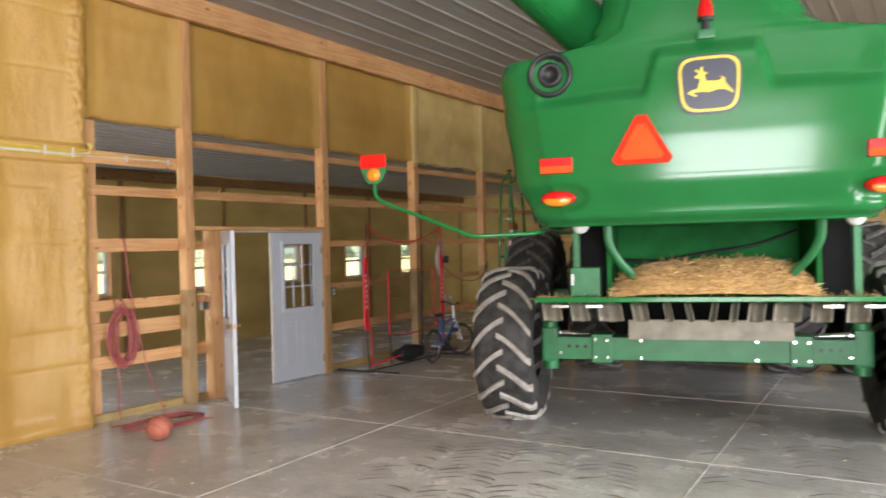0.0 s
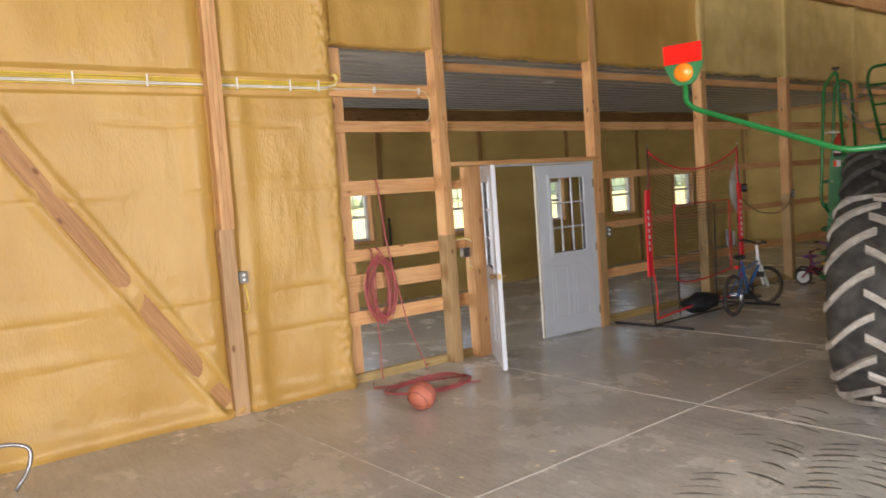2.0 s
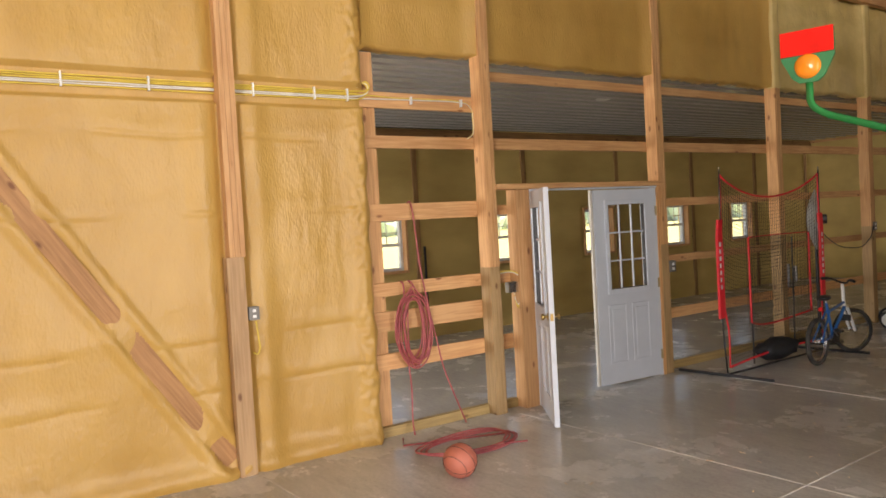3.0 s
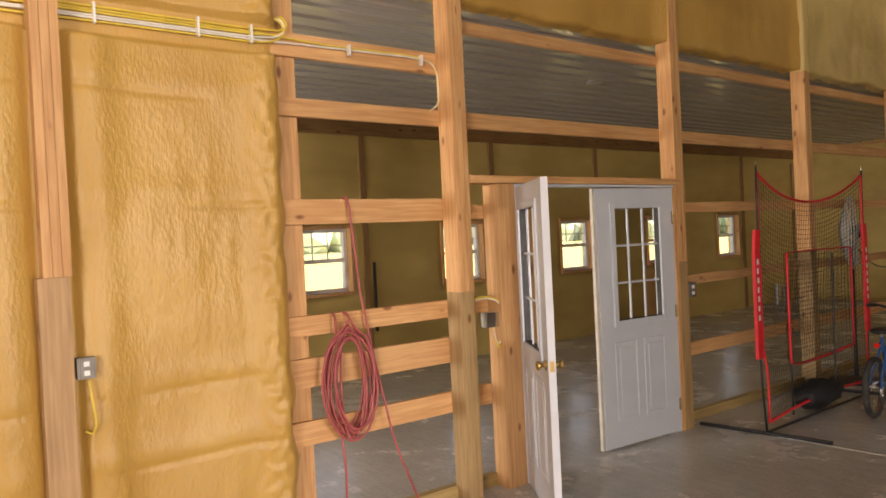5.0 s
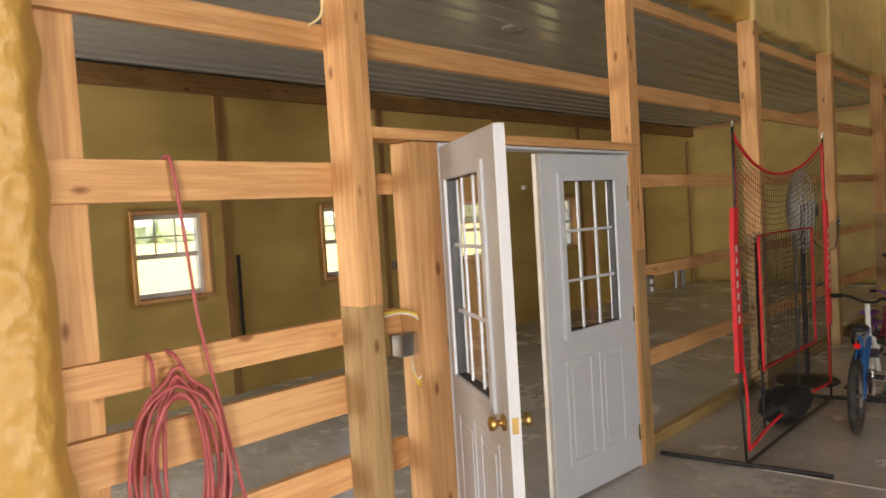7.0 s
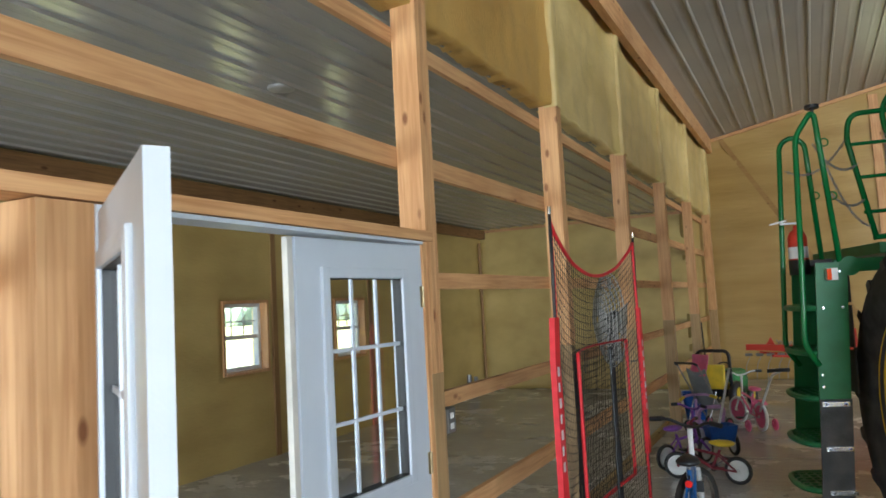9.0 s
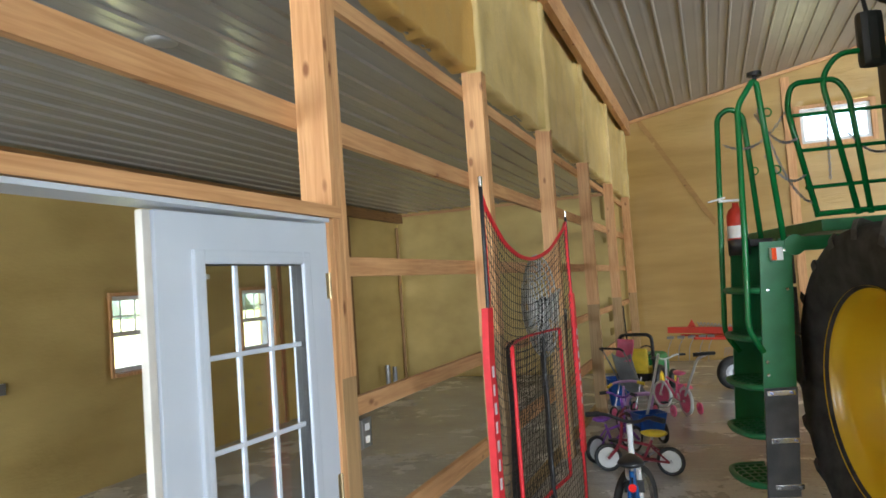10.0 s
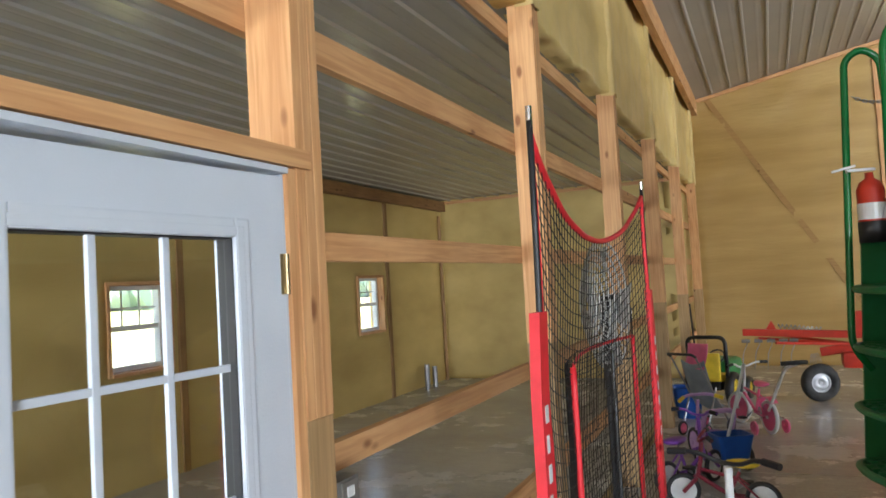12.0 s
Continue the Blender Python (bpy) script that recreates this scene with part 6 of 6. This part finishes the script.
def tricycle():
    t = thing("tricycle", "lilac tricycle with a blue rear basket and white push bar", "tricycle", "children's cycles", (-6.42, 13.65, 0), 120)
    LILAC = material("lilac_plastic", (0.60, 0.36, 0.66), 0.35)
    for y in (-0.2, 0.2):
        wheel_at(t, "rear_wheel", (0, y, 0.12), 0.12, 0.022, 0, BLACK, LILAC, disc=WHITEP)
    wheel_at(t, "front_wheel", (0.55, 0, 0.14), 0.14, 0.022, 0, BLACK, LILAC, disc=LILAC)
    part("axle", cyl(bmesh.new(), (0, -0.2, 0.12), (0, 0.2, 0.12), 0.012), GREYMETAL, t)
    part("frame", tube(bmesh.new(), [(0.0, 0, 0.14), (0.20, 0, 0.22), (0.46, 0, 0.36)], 0.022, 10, round_corners=0.1), LILAC, t)
    part("fork", tube(bmesh.new(), [(0.55, 0, 0.14), (0.47, 0, 0.36), (0.44, 0, 0.55)], 0.016, 8), LILAC, t)
    part("handlebar", tube(bmesh.new(), [(0.38, -0.2, 0.57), (0.44, -0.1, 0.60), (0.44, 0.1, 0.60), (0.38, 0.2, 0.57)], 0.014, 8, round_corners=0.05), LILAC, t)
    for y in (-0.2, 0.2):
        part("grip", tube(bmesh.new(), [(0.36, y * 1.05, 0.565), (0.41, y * 0.75, 0.585)], 0.018, 8), GOLD, t, "yellow grip")
    part("seat_back", tube(bmesh.new(), [(0.1, -0.13, 0.30), (0.02, -0.14, 0.52), (0.02, 0.14, 0.52), (0.1, 0.13, 0.30)], 0.02, 8, round_corners=0.08), LILAC, t, "lilac seat hoop")
    bm = bmesh.new()
    bmesh.ops.create_uvsphere(bm, u_segments=16, v_segments=8, radius=1.0)
    for v in bm.verts:
        v.co = Vector((0.14 + 0.13 * v.co.x, 0.13 * v.co.y, 0.30 + 0.03 * v.co.z))
    part("seat", bm, PURPLE, t, "purple seat", smooth=True)
    bm = bmesh.new()
    loft(bm, [rounded_rect(-0.14, 0, w, w * 1.3, 0.03, z) for w, z in ((0.09, 0.16), (0.12, 0.36))] + [rounded_rect(-0.14, 0, w, w * 1.3, 0.03, z) for w, z in ((0.108, 0.36), (0.08, 0.18))])
    part("basket", bm, BLUE, t, "blue plastic basket")
    part("push_bar", tube(bmesh.new(), [(-0.02, 0, 0.2), (-0.12, -0.03, 0.45), (-0.30, -0.08, 0.95)], 0.014, 8), WHITEP, t, "white push bar")


tricycle()


def doll_stroller():
    d = thing("toy_stroller", "grey toy stroller with a pink hood", "stroller", "", (-6.78, 15.0, 0), 60)
    GREYC = material("grey_fabric", (0.30, 0.33, 0.36), 0.8)
    for x, y in ((0.0, -0.15), (0.0, 0.15), (0.42, -0.15), (0.42, 0.15)):
        wheel_at(d, "wheel", (x, y, 0.075), 0.075, 0.014, 0, BLACK, PINK, disc=PINK)
    for y in (-0.15, 0.15):
        part("frame_tube", tube(bmesh.new(), [(0.42, y, 0.075), (0.15, y, 0.45), (-0.12, y, 0.85)], 0.010, 8), GREYMETAL, d)
        part("frame_tube", tube(bmesh.new(), [(0.0, y, 0.075), (0.2, y, 0.5)], 0.010, 8), GREYMETAL, d)
    part("handle", tube(bmesh.new(), [(-0.12, -0.15, 0.85), (-0.18, -0.15, 0.88), (-0.18, 0.15, 0.88), (-0.12, 0.15, 0.85)], 0.014, 8, round_corners=0.05), BLACK, d, "black handle")
    bm = sheet(bmesh.new(), lambda a, c: (0.34 - 0.30 * a, -0.14 + 0.28 * c, 0.30 + 0.50 * a ** 2 - 0.05 * math.sin(math.pi * c)), 12, 6)
    s = part("seat_sling", bm, GREYC, d, "grey seat sling", smooth=True)
    s.modifiers.new("thick", "SOLIDIFY").thickness = 0.01
    bm = sheet(bmesh.new(), lambda a, c: (0.04 + 0.10 * math.sin(math.pi * a * 0.5) + 0.03 * c, -0.13 + 0.26 * c, 0.70 + 0.26 * a), 8, 8)
    s = part("hood", bm, PINK, d, "pink fabric hood", smooth=True)
    s.modifiers.new("thick", "SOLIDIFY").thickness = 0.01


doll_stroller()


def ride_on():
    r = thing("ride_on_tractor", "green and yellow plastic ride-on tractor", "toy tractor", "", (-6.72, 16.9, 0), 75)
    GREENP = material("green_plastic", (0.03, 0.22, 0.06), 0.4)
    for y in (-0.26, 0.26):
        wheel_at(r, "rear_wheel", (0.0, y, 0.22), 0.22, 0.06, 0, BLACK, GOLD, disc=GOLD)
        wheel_at(r, "front_wheel", (0.62, y, 0.15), 0.15, 0.045, 0, BLACK, GOLD, disc=GOLD)
    part("axle", cyl(bmesh.new(), (0, -0.26, 0.22), (0, 0.26, 0.22), 0.02), BLACK, r)
    part("axle", cyl(bmesh.new(), (0.62, -0.26, 0.15), (0.62, 0.26, 0.15), 0.02), BLACK, r)
    bm = bmesh.new()
    loft(bm, [rounded_rect(0.52, 0, w, d, 0.05, z) for w, d, z in ((0.28, 0.15, 0.18), (0.30, 0.16, 0.40), (0.27, 0.14, 0.52), (0.22, 0.10, 0.55))])
    part("bonnet", bm, GREENP, r, "green plastic bonnet", smooth=False)
    part("chassis", new_box(-0.1, 0.4, -0.14, 0.14, 0.20, 0.32, 0.03), BLACK, r)
    bm = bmesh.new()
    loft(bm, [rounded_rect(0.02, 0, 0.15, 0.17, 0.04, z) for z in (0.32, 0.40)])
    part("seat", bm, GOLD, r, "yellow seat")
    part("seat_back", new_box(-0.16, -0.10, -0.16, 0.16, 0.34, 0.68, 0.03), GOLD, r, "yellow seat back")
    part("roll_bar", tube(bmesh.new(), [(-0.12, -0.24, 0.34), (-0.14, -0.24, 0.88), (-0.14, 0.24, 0.88), (-0.12, 0.24, 0.34)], 0.025, 10, round_corners=0.1), BLACK, r, "black roll bar", smooth=True)
    w = part("steering_wheel", lathe(bmesh.new(), [(0.10 + 0.012 * math.cos(a), 0.012 * math.sin(a)) for a in [math.tau * k / 6 for k in range(6)]], 20, axis="z", closed=True), BLACK, r)
    w.matrix_basis = pose(0.22, 0, 0.60, 0, -50, 0)


ride_on()
bm = bmesh.new()
loft(bm, [rounded_rect(0, 0, w, w, 0.05, z) for w, z in ((0.13, 0.0), (0.17, 0.34), (0.18, 0.36))] + [rounded_rect(0, 0, w, w, 0.05, z) for w, z in ((0.165, 0.36), (0.12, 0.02))])
tub = tagged(part("plastic_tub", bm, BLUE), "blue plastic tub on the slab", "tub")
tub.matrix_basis = pose(-6.95, 16.1, 0, 0, 0, 10)
stick = tagged(part("hockey_stick", tube(bmesh.new(), [(-6.85, 17.45, 0.02), (-6.93, 17.5, 0.06), (-7.05, 18.1, 1.25)], 0.014, 6), BLACK), "black hockey stick leaning on the wall", "stick")


# ---- hay tedder by the gable wall ----
ted = thing("hay_tedder", "red hay tedder with hanging spring tines and a rubber wheel", "implement", "", (-5.45, 17.35, 0), 0)
part("main_beam", new_box(-0.92, 1.6, -0.05, 0.05, 0.80, 0.89, 0.01, Matrix.Rotation(radians(2.5), 4, "Y")), REDPAINT, ted, "red main beam")
part("drawbar", new_box(0.1, 1.8, -0.04, 0.04, 0.55, 0.66, 0.01, Matrix.Rotation(radians(-8), 4, "Y")), REDPAINT, ted)
part("head_casting", new_box(0.25, 0.75, -0.16, 0.16, 0.42, 0.62, 0.05), REDPAINT, ted, "red gear casting")
plate("gusset", [(-0.62, 0.88), (-0.46, 0.88), (-0.53, 1.03)], 0.03, 0.06, REDPAINT, ted)
part("tower", new_box(0.42, 0.60, -0.06, 0.06, 0.80, 1.12, 0.02), REDPAINT, ted)
for a in (-35, 0, 30):
    part("tine_arm", tube(bmesh.new(), [(0.45, 0, 0.70), (0.45 - 1.15 * math.cos(radians(a)), 1.15 * math.sin(radians(a)), 0.80)], 0.018, 8), REDPAINT, ted)
for x in (-0.85, -0.70, -0.55, -0.40, -0.28):
    bm = tube(bmesh.new(), [(x, -0.02, 0.80), (x + 0.02, -0.05, 0.74), (x - 0.04, -0.08, 0.62), (x - 0.06, -0.06, 0.40)], 0.006, 6, round_corners=0.05)
    cyl(bm, (x - 0.05, -0.04, 0.77), (x + 0.05, -0.04, 0.77), 0.022, seg=10)
    part("tine", bm, GREYMETAL, ted, "spring steel tine")
w = wheel_at(ted, "wheel", (-0.02, -0.1, 0.24), 0.24, 0.075, 20, RUBBER, GREYMETAL, disc=GREYMETAL)
for k in range(8):
    a = radians(110 + 8 * k)
    part("guard_spring", tube(bmesh.new(), [(-0.1 + 0.012 * k, -0.12 + 0.02 * k, 0.60), (-0.12 + 0.02 * k, -0.16 + 0.02 * k, 0.48)], 0.004, 5), GREYMETAL, ted)
bm = tube(bmesh.new(), [(-0.45 + 0.5 * k / 40, 0.03 * math.sin(k * 1.6), 0.95 + 0.03 * math.cos(k * 1.6) - 0.05 * k / 40) for k in range(41)], 0.008, 5)
part("coil_spring", bm, GREYMETAL, ted, "dark coil spring")
part("leg", tube(bmesh.new(), [(1.2, 0, 0.8), (1.2, 0.0, 0.0)], 0.025, 8), REDPAINT, ted)

# ---- pedestal fan behind the net ----
FANWIRE = material("pale_fan_wire", (0.55, 0.55, 0.53), 0.5)
fan = thing("pedestal_fan", "large grey pedestal fan with a wire guard", "fan", "", (-6.86, 11.25, 0), 0)
part("base", lathe(bmesh.new(), [(0.001, 0.05), (0.05, 0.05), (0.26, 0.02), (0.27, 0.0), (0.001, 0.0)], 28, axis="z"), BLACK, fan, smooth=False)
part("pole", cyl(bmesh.new(), (0, 0, 0.03), (0, 0, 1.5), 0.02), BLACK, fan, "black pole")
fm = Matrix.Translation((0, 0, 1.57)) @ Matrix.Rotation(radians(-58), 4, "Z")
head_f = part("motor", cyl(bmesh.new(), (0, 0.0, 0), (0, 0.13, 0), 0.06, seg=20), BLACK, fan, "black motor")
head_f.matrix_basis = fm
for k, (r, y) in enumerate([(0.38, 0.0)] + [(0.38 * j / 9, -0.10 * (1 - (j / 9) ** 2)) for j in range(2, 9)]):
    ob = part("guard_ring", lathe(bmesh.new(), [(r + 0.006 * math.cos(a), y + 0.006 * math.sin(a)) for a in [math.tau * q / 5 for q in range(5)]], 40, axis="y", closed=True), FANWIRE, fan)
    ob.matrix_basis = fm
sp = finish(tube(bmesh.new(), [(0.03, -0.10, 0), (0.2, -0.075, 0), (0.38, 0.0, 0)], 0.003, 4), "guard_wire", FANWIRE)
for k in range(48):
    ob = new("guard_wire", sp)
    ob.parent = fan
    ob.matrix_basis = fm @ Matrix.Rotation(math.tau * k / 48, 4, "Y")
bl = bmesh.new()
sheet(bl, lambda a, c: (0.06 + 0.28 * a, 0.02 + 0.05 * (c - 0.5), (c - 0.5) * (0.10 + 0.16 * a)), 6, 6)
bme = finish(bl, "blade", material("grey_fan_blade", (0.45, 0.45, 0.44), 0.4))
for k in range(4):
    ob = new("blade", bme)
    ob.parent = fan
    ob.matrix_basis = fm @ Matrix.Rotation(math.tau * k / 4, 4, "Y")
cord = tagged(part("fan_cord", tube(bmesh.new(), [(-6.87, 11.31, 1.45), (-6.88, 11.8, 1.18), (-6.92, 12.5, 1.12), (-7.0, 12.95, 1.26), (-7.02, 13.06, 1.42), (-7.03, 13.09, 1.36)], 0.006, 6, round_corners=0.25), BLACK), "black power cord plugged in at the post", "cord")

# ---- wiring and small things on the west wall ----
cables = thing("cable_run", "bundle of yellow and white electrical cables stapled along a girt", "cable")
rnd = random.Random(2)
for k in range(6):
    pts = []
    for j in range(31):
        y = -6.5 + (4.86 + 6.5) * j / 30
        pts.append((-7.155 + 0.006 * (k % 2) + 0.004 * noise.noise(Vector((y * 2, k, 0))), y, 2.835 + 0.014 * k + 0.006 * noise.noise(Vector((y * 1.5, k, 5)))))
    if k in (1, 4):
        pts += [(-7.165, 5.3, 2.862 + 0.012 * (k == 4)), (-7.165, 5.9, 2.872 + 0.012 * (k == 4)), (-7.160, 6.06, 2.86), (-7.150, 6.10, 2.80), (-7.145, 6.105, 2.66), (-7.15, 6.10, 2.58), (-7.19, 6.05, 2.54)]
    else:
        pts += [(-7.150, 4.97 + 0.008 * k, 2.85 + 0.013 * k), (-7.150, 5.03 + 0.006 * k, 2.89 + 0.012 * k), (-7.158, 5.03, 2.96 + 0.008 * k), (-7.165, 4.99, 2.985), (-7.18, 4.95, 2.95), (-7.22, 4.945, 2.93)]
    part("cable", tube(bmesh.new(), pts, 0.006, 6, round_corners=0.06), CABLE if k not in (1, 2) else WIRE, cables, "yellow sheathed cable" if k not in (1, 2) else "white sheathed cable", smooth=True)
for y in (1.6, 2.2, 2.75, 3.3, 4.05, 4.55, 4.84, 5.45, 5.98):
    part("staple", new_box(-7.17, -7.136, y - 0.006, y + 0.006, 2.825, 2.925 if y < 4.9 else 2.89, 0.002), WHITEP, cables, "white cable staple")




def outlet(y, x, z, rz, label):
    o = thing("power_outlet", label, "outlet", "power outlets", (x, y, z), rz)
    part("box", new_box(-0.05, 0.0, -0.055, 0.055, -0.062, 0.062, 0.004), COVER, o, "galvanised box")
    part("face", new_box(0.0, 0.006, -0.037, 0.037, -0.055, 0.055, 0.002), COVER, o, "steel cover plate")
    for s in (-1, 1):
        part("socket", new_box(0.006, 0.008, -0.017, 0.017, s * 0.026 - 0.014, s * 0.026 + 0.014, 0.003), VINYL, o, "white socket")
    return o


outlet_a = outlet(3.912, -7.045, 1.195, 0, "galvanised box with white duplex outlet beside the post")
outlet_a.matrix_basis = outlet_a.matrix_basis @ Matrix.Diagonal((1, 0.72, 0.8, 1))
part("outlet_cable", tube(bmesh.new(), [(-7.06, 3.925, 1.135), (-7.05, 3.93, 1.05), (-7.055, 3.945, 0.93), (-7.075, 3.93, 0.88), (-7.09, 3.90, 0.90)], 0.006, 6, round_corners=0.05), CABLE, outlet_a, "yellow cable tail", smooth=True).matrix_basis = outlet_a.matrix_basis.inverted()
outlet(8.668, -7.05, 1.17, 0, "galvanised box with white duplex outlet on the post side")
outlet(13.14, -7.035, 1.40, 0, "small white outlet box on the post")
jb = thing("junction_box", "open grey junction box with looping yellow wires", "junction box", "", (-7.12, 6.415, 1.15))
part("box", new_box(-0.02, 0.04, -0.05, 0.055, -0.05, 0.05, 0.004), GREYMETAL, jb, "galvanised box")
part("cover", new_box(0.04, 0.046, -0.05, 0.055, -0.05, 0.05, 0.002), CHROME, jb)
for k in range(3):
    part("wire_loop", tube(bmesh.new(), [(0.0, -0.16, 0.135 + 0.008 * k), (0.02, -0.02, 0.15 + 0.006 * k), (0.05, 0.06 + 0.012 * k, 0.12), (0.06, 0.085 + 0.012 * k, 0.0), (0.05, 0.07 + 0.01 * k, -0.14 - 0.02 * k), (0.045, 0.04, -0.17 - 0.015 * k), (0.04, 0.015, -0.12), (0.03, 0.02, -0.05)], 0.005, 6, round_corners=0.05), CABLE if k else WIRE, jb, "yellow wire" if k else "white wire", smooth=True)


def hose_coil():
    h = thing("air_hose", "coiled faded red air hose hung on a girt", "hose")
    rnd = random.Random(9)
    pts = []
    for k in range(9 * 24):
        t = k / 24
        a = math.tau * t
        rr = 1 + 0.10 * math.sin(t * 2.1) + 0.04 * math.sin(a * 3 + t)
        y = 5.335 + (0.13 + 0.035 * math.sin(t * 1.7)) * rr * math.sin(a) + 0.02 * math.sin(t * 5)
        z = 0.90 + (0.30 + 0.04 * math.sin(t * 2.9)) * math.cos(a) - 0.02 * math.sin(t)
        x = -7.140 + 0.05 * math.sin(t * 1.3) * 0.5 + 0.012 * (t % 3)
        if z > 1.15:
            y = 5.335 + (y - 5.335) * (1 - 0.5 * (z - 1.15) / 0.06) if z < 1.21 else 5.335 + (y - 5.335) * 0.5
        pts.append((x, y, z))
    part("coil", tube(bmesh.new(), pts, 0.0075, 6), HOSE, h, smooth=True)
    part("loop_tie", tube(bmesh.new(), [(-7.12, 5.25, 1.16), (-7.14, 5.26, 1.29), (-7.20, 5.265, 1.312), (-7.235, 5.27, 1.25)], 0.0075, 6, round_corners=0.03), HOSE, h, smooth=True)
    part("loop_tie", tube(bmesh.new(), [(-7.12, 5.40, 1.16), (-7.14, 5.345, 1.29), (-7.20, 5.335, 1.312), (-7.235, 5.335, 1.25)], 0.0075, 6, round_corners=0.03), HOSE, h, smooth=True)
    part("hanging_run", tube(bmesh.new(), [(-7.23, 5.38, 1.90), (-7.20, 5.385, 1.985), (-7.165, 5.39, 1.99), (-7.15, 5.40, 1.90), (-7.16, 5.45, 1.4), (-7.13, 5.52, 0.95), (-7.10, 5.60, 0.5), (-7.02, 5.75, 0.02)], 0.0075, 6, round_corners=0.1), HOSE, h, smooth=True)
    part("hanging_run", tube(bmesh.new(), [(-7.14, 5.25, 0.75), (-7.13, 5.28, 0.40), (-7.10, 5.25, 0.10), (-7.04, 5.23, 0.010)], 0.0075, 6, round_corners=0.1), HOSE, h, smooth=True)


hose_coil()
pts = []
for k in range(70):
    a = math.tau * k / 22
    pts.append((-6.52 + (0.22 + 0.05 * math.sin(k * 0.3)) * math.sin(a) - 0.001 * k, 5.42 + (0.42 + 0.04 * math.cos(k * 0.23)) * math.cos(a), 0.009 + 0.006 * (k / 22)))
fh = tagged(part("floor_hose", tube(bmesh.new(), [(-7.02, 5.10, 0.01), (-6.85, 5.0, 0.009)] + pts + [(-6.3, 5.6, 0.02), (-6.25, 5.8, 0.01)], 0.0075, 6), HOSE, smooth=True), "loose red hose loops lying on the slab", "hose")
ball = thing("basketball", "faded orange basketball lying on the slab", "ball", "", (-5.95, 4.935, 0.12), 0)
bm = bmesh.new()
bmesh.ops.create_uvsphere(bm, u_segments=40, v_segments=24, radius=0.12)
part("ball_skin", bm, BALL, ball, smooth=True)
for rx, rz, off in ((0, 0, 0), (90, 0, 0), (90, 0, 0.075), (90, 0, -0.075)):
    r = math.sqrt(0.1205 ** 2 - off ** 2)
    ob = part("seam", tube(bmesh.new(), [(r * math.cos(a), r * math.sin(a), off) for a in [math.tau * k / 48 for k in range(48)]], 0.0022, 5, closed=True), BLACK, ball)
    ob.matrix_basis = pose(0, 0, 0, rx + 25, 20, rz + 30)
hd = tagged(part("bent_tube_handle", tube(bmesh.new(), [(-6.55, 2.02, 0.015), (-6.60, 2.12, 0.13), (-6.62, 2.15, 0.27), (-6.68, 2.02, 0.31), (-6.78, 1.6, 0.26), (-6.8, 1.2, 0.02)], 0.015, 10, round_corners=0.08), GREYMETAL, smooth=True), "bent grey metal tube handle on the slab", "handle")

# tyre prints, grit and straw bits on the slab
PRINT = material("tyre_print", (0.13, 0.12, 0.11), 0.6, color2=(0.26, 0.245, 0.225), scale=20)
TR = pose(*REST, 0, 0, 0, HEAD)
verts, faces = [], []
rnd = random.Random(21)


def smear(c, d, ln, w):
    n = Vector((-d.y, d.x, 0))
    q = len(verts)
    m = 5
    for i in range(m + 1):
        f = i / m
        ww = w * (0.35 + 0.65 * math.sin(math.pi * min(0.95, max(0.05, f)))) * rnd.uniform(0.7, 1.2)
        p = c + d * ln * (f - 0.5) + n * 0.02 * math.sin(math.pi * f)
        verts.extend([p + n * ww, p - n * ww])
    for i in range(m):
        faces.append((q + 2 * i, q + 2 * i + 1, q + 2 * i + 3, q + 2 * i + 2))


for u, vmax, keep in ((-1.79, -6.0, 0.95), (1.79, -6.0, 0.7), (-2.35, -6.0, 0.6), (-1.30, -5.5, 0.8), (-0.75, -5.5, 0.7), (0.2, -5.5, 0.5), (0.9, -5.5, 0.5)):
    v = -0.55 if abs(u) < 2 else 0.5
    while v > vmax:
        v -= 0.11
        for s in (-1, 1):
            if rnd.random() < keep * (0.5 + 0.5 * noise.noise(Vector((u, v * 1.3, 1))) + 0.25):
                p = TR @ Vector((u + s * 0.14 + rnd.uniform(-0.02, 0.02), v + (0.07 if s > 0 else 0), 0))
                d = (TR.to_3x3() @ Vector((1, -0.45 * s, 0))).normalized()
                smear(Vector((p.x, p.y, 0.0022)), d, rnd.uniform(0.17, 0.28), rnd.uniform(0.006, 0.017))
me = bpy.data.meshes.new("tyre_prints")
me.from_pydata(verts, [], faces)
me.materials.append(PRINT)
tagged(new("tyre_prints", me), "faint dark tyre tread prints across the slab", "tyre prints", kind="stuff")
verts, faces = [], []
for k in range(260):
    x, y = rnd.uniform(-5.5, 1.5), rnd.uniform(1.5, 9.5)
    ln, a = rnd.uniform(0.006, 0.025), rnd.uniform(0, math.tau)
    d = Vector((math.cos(a), math.sin(a), 0)) * ln
    n = Vector((-math.sin(a), math.cos(a), 0)) * rnd.uniform(0.0008, 0.002)
    c = Vector((x, y, 0.0035))
    q = len(verts)
    verts += [c - d - n, c + d - n, c + d + n, c - d + n, c - d + Vector((0, 0, 0.003)), c + d + Vector((0, 0, 0.003))]
    faces += [(q, q + 1, q + 5, q + 4), (q + 3, q + 2, q + 5, q + 4), (q, q + 3, q + 4), (q + 1, q + 2, q + 5)]
me = bpy.data.meshes.new("chaff")
me.from_pydata(verts, [], faces)
me.materials.append(STRAWL)
tagged(new("chaff", me), "scattered straw bits on the slab", "chaff", kind="stuff")
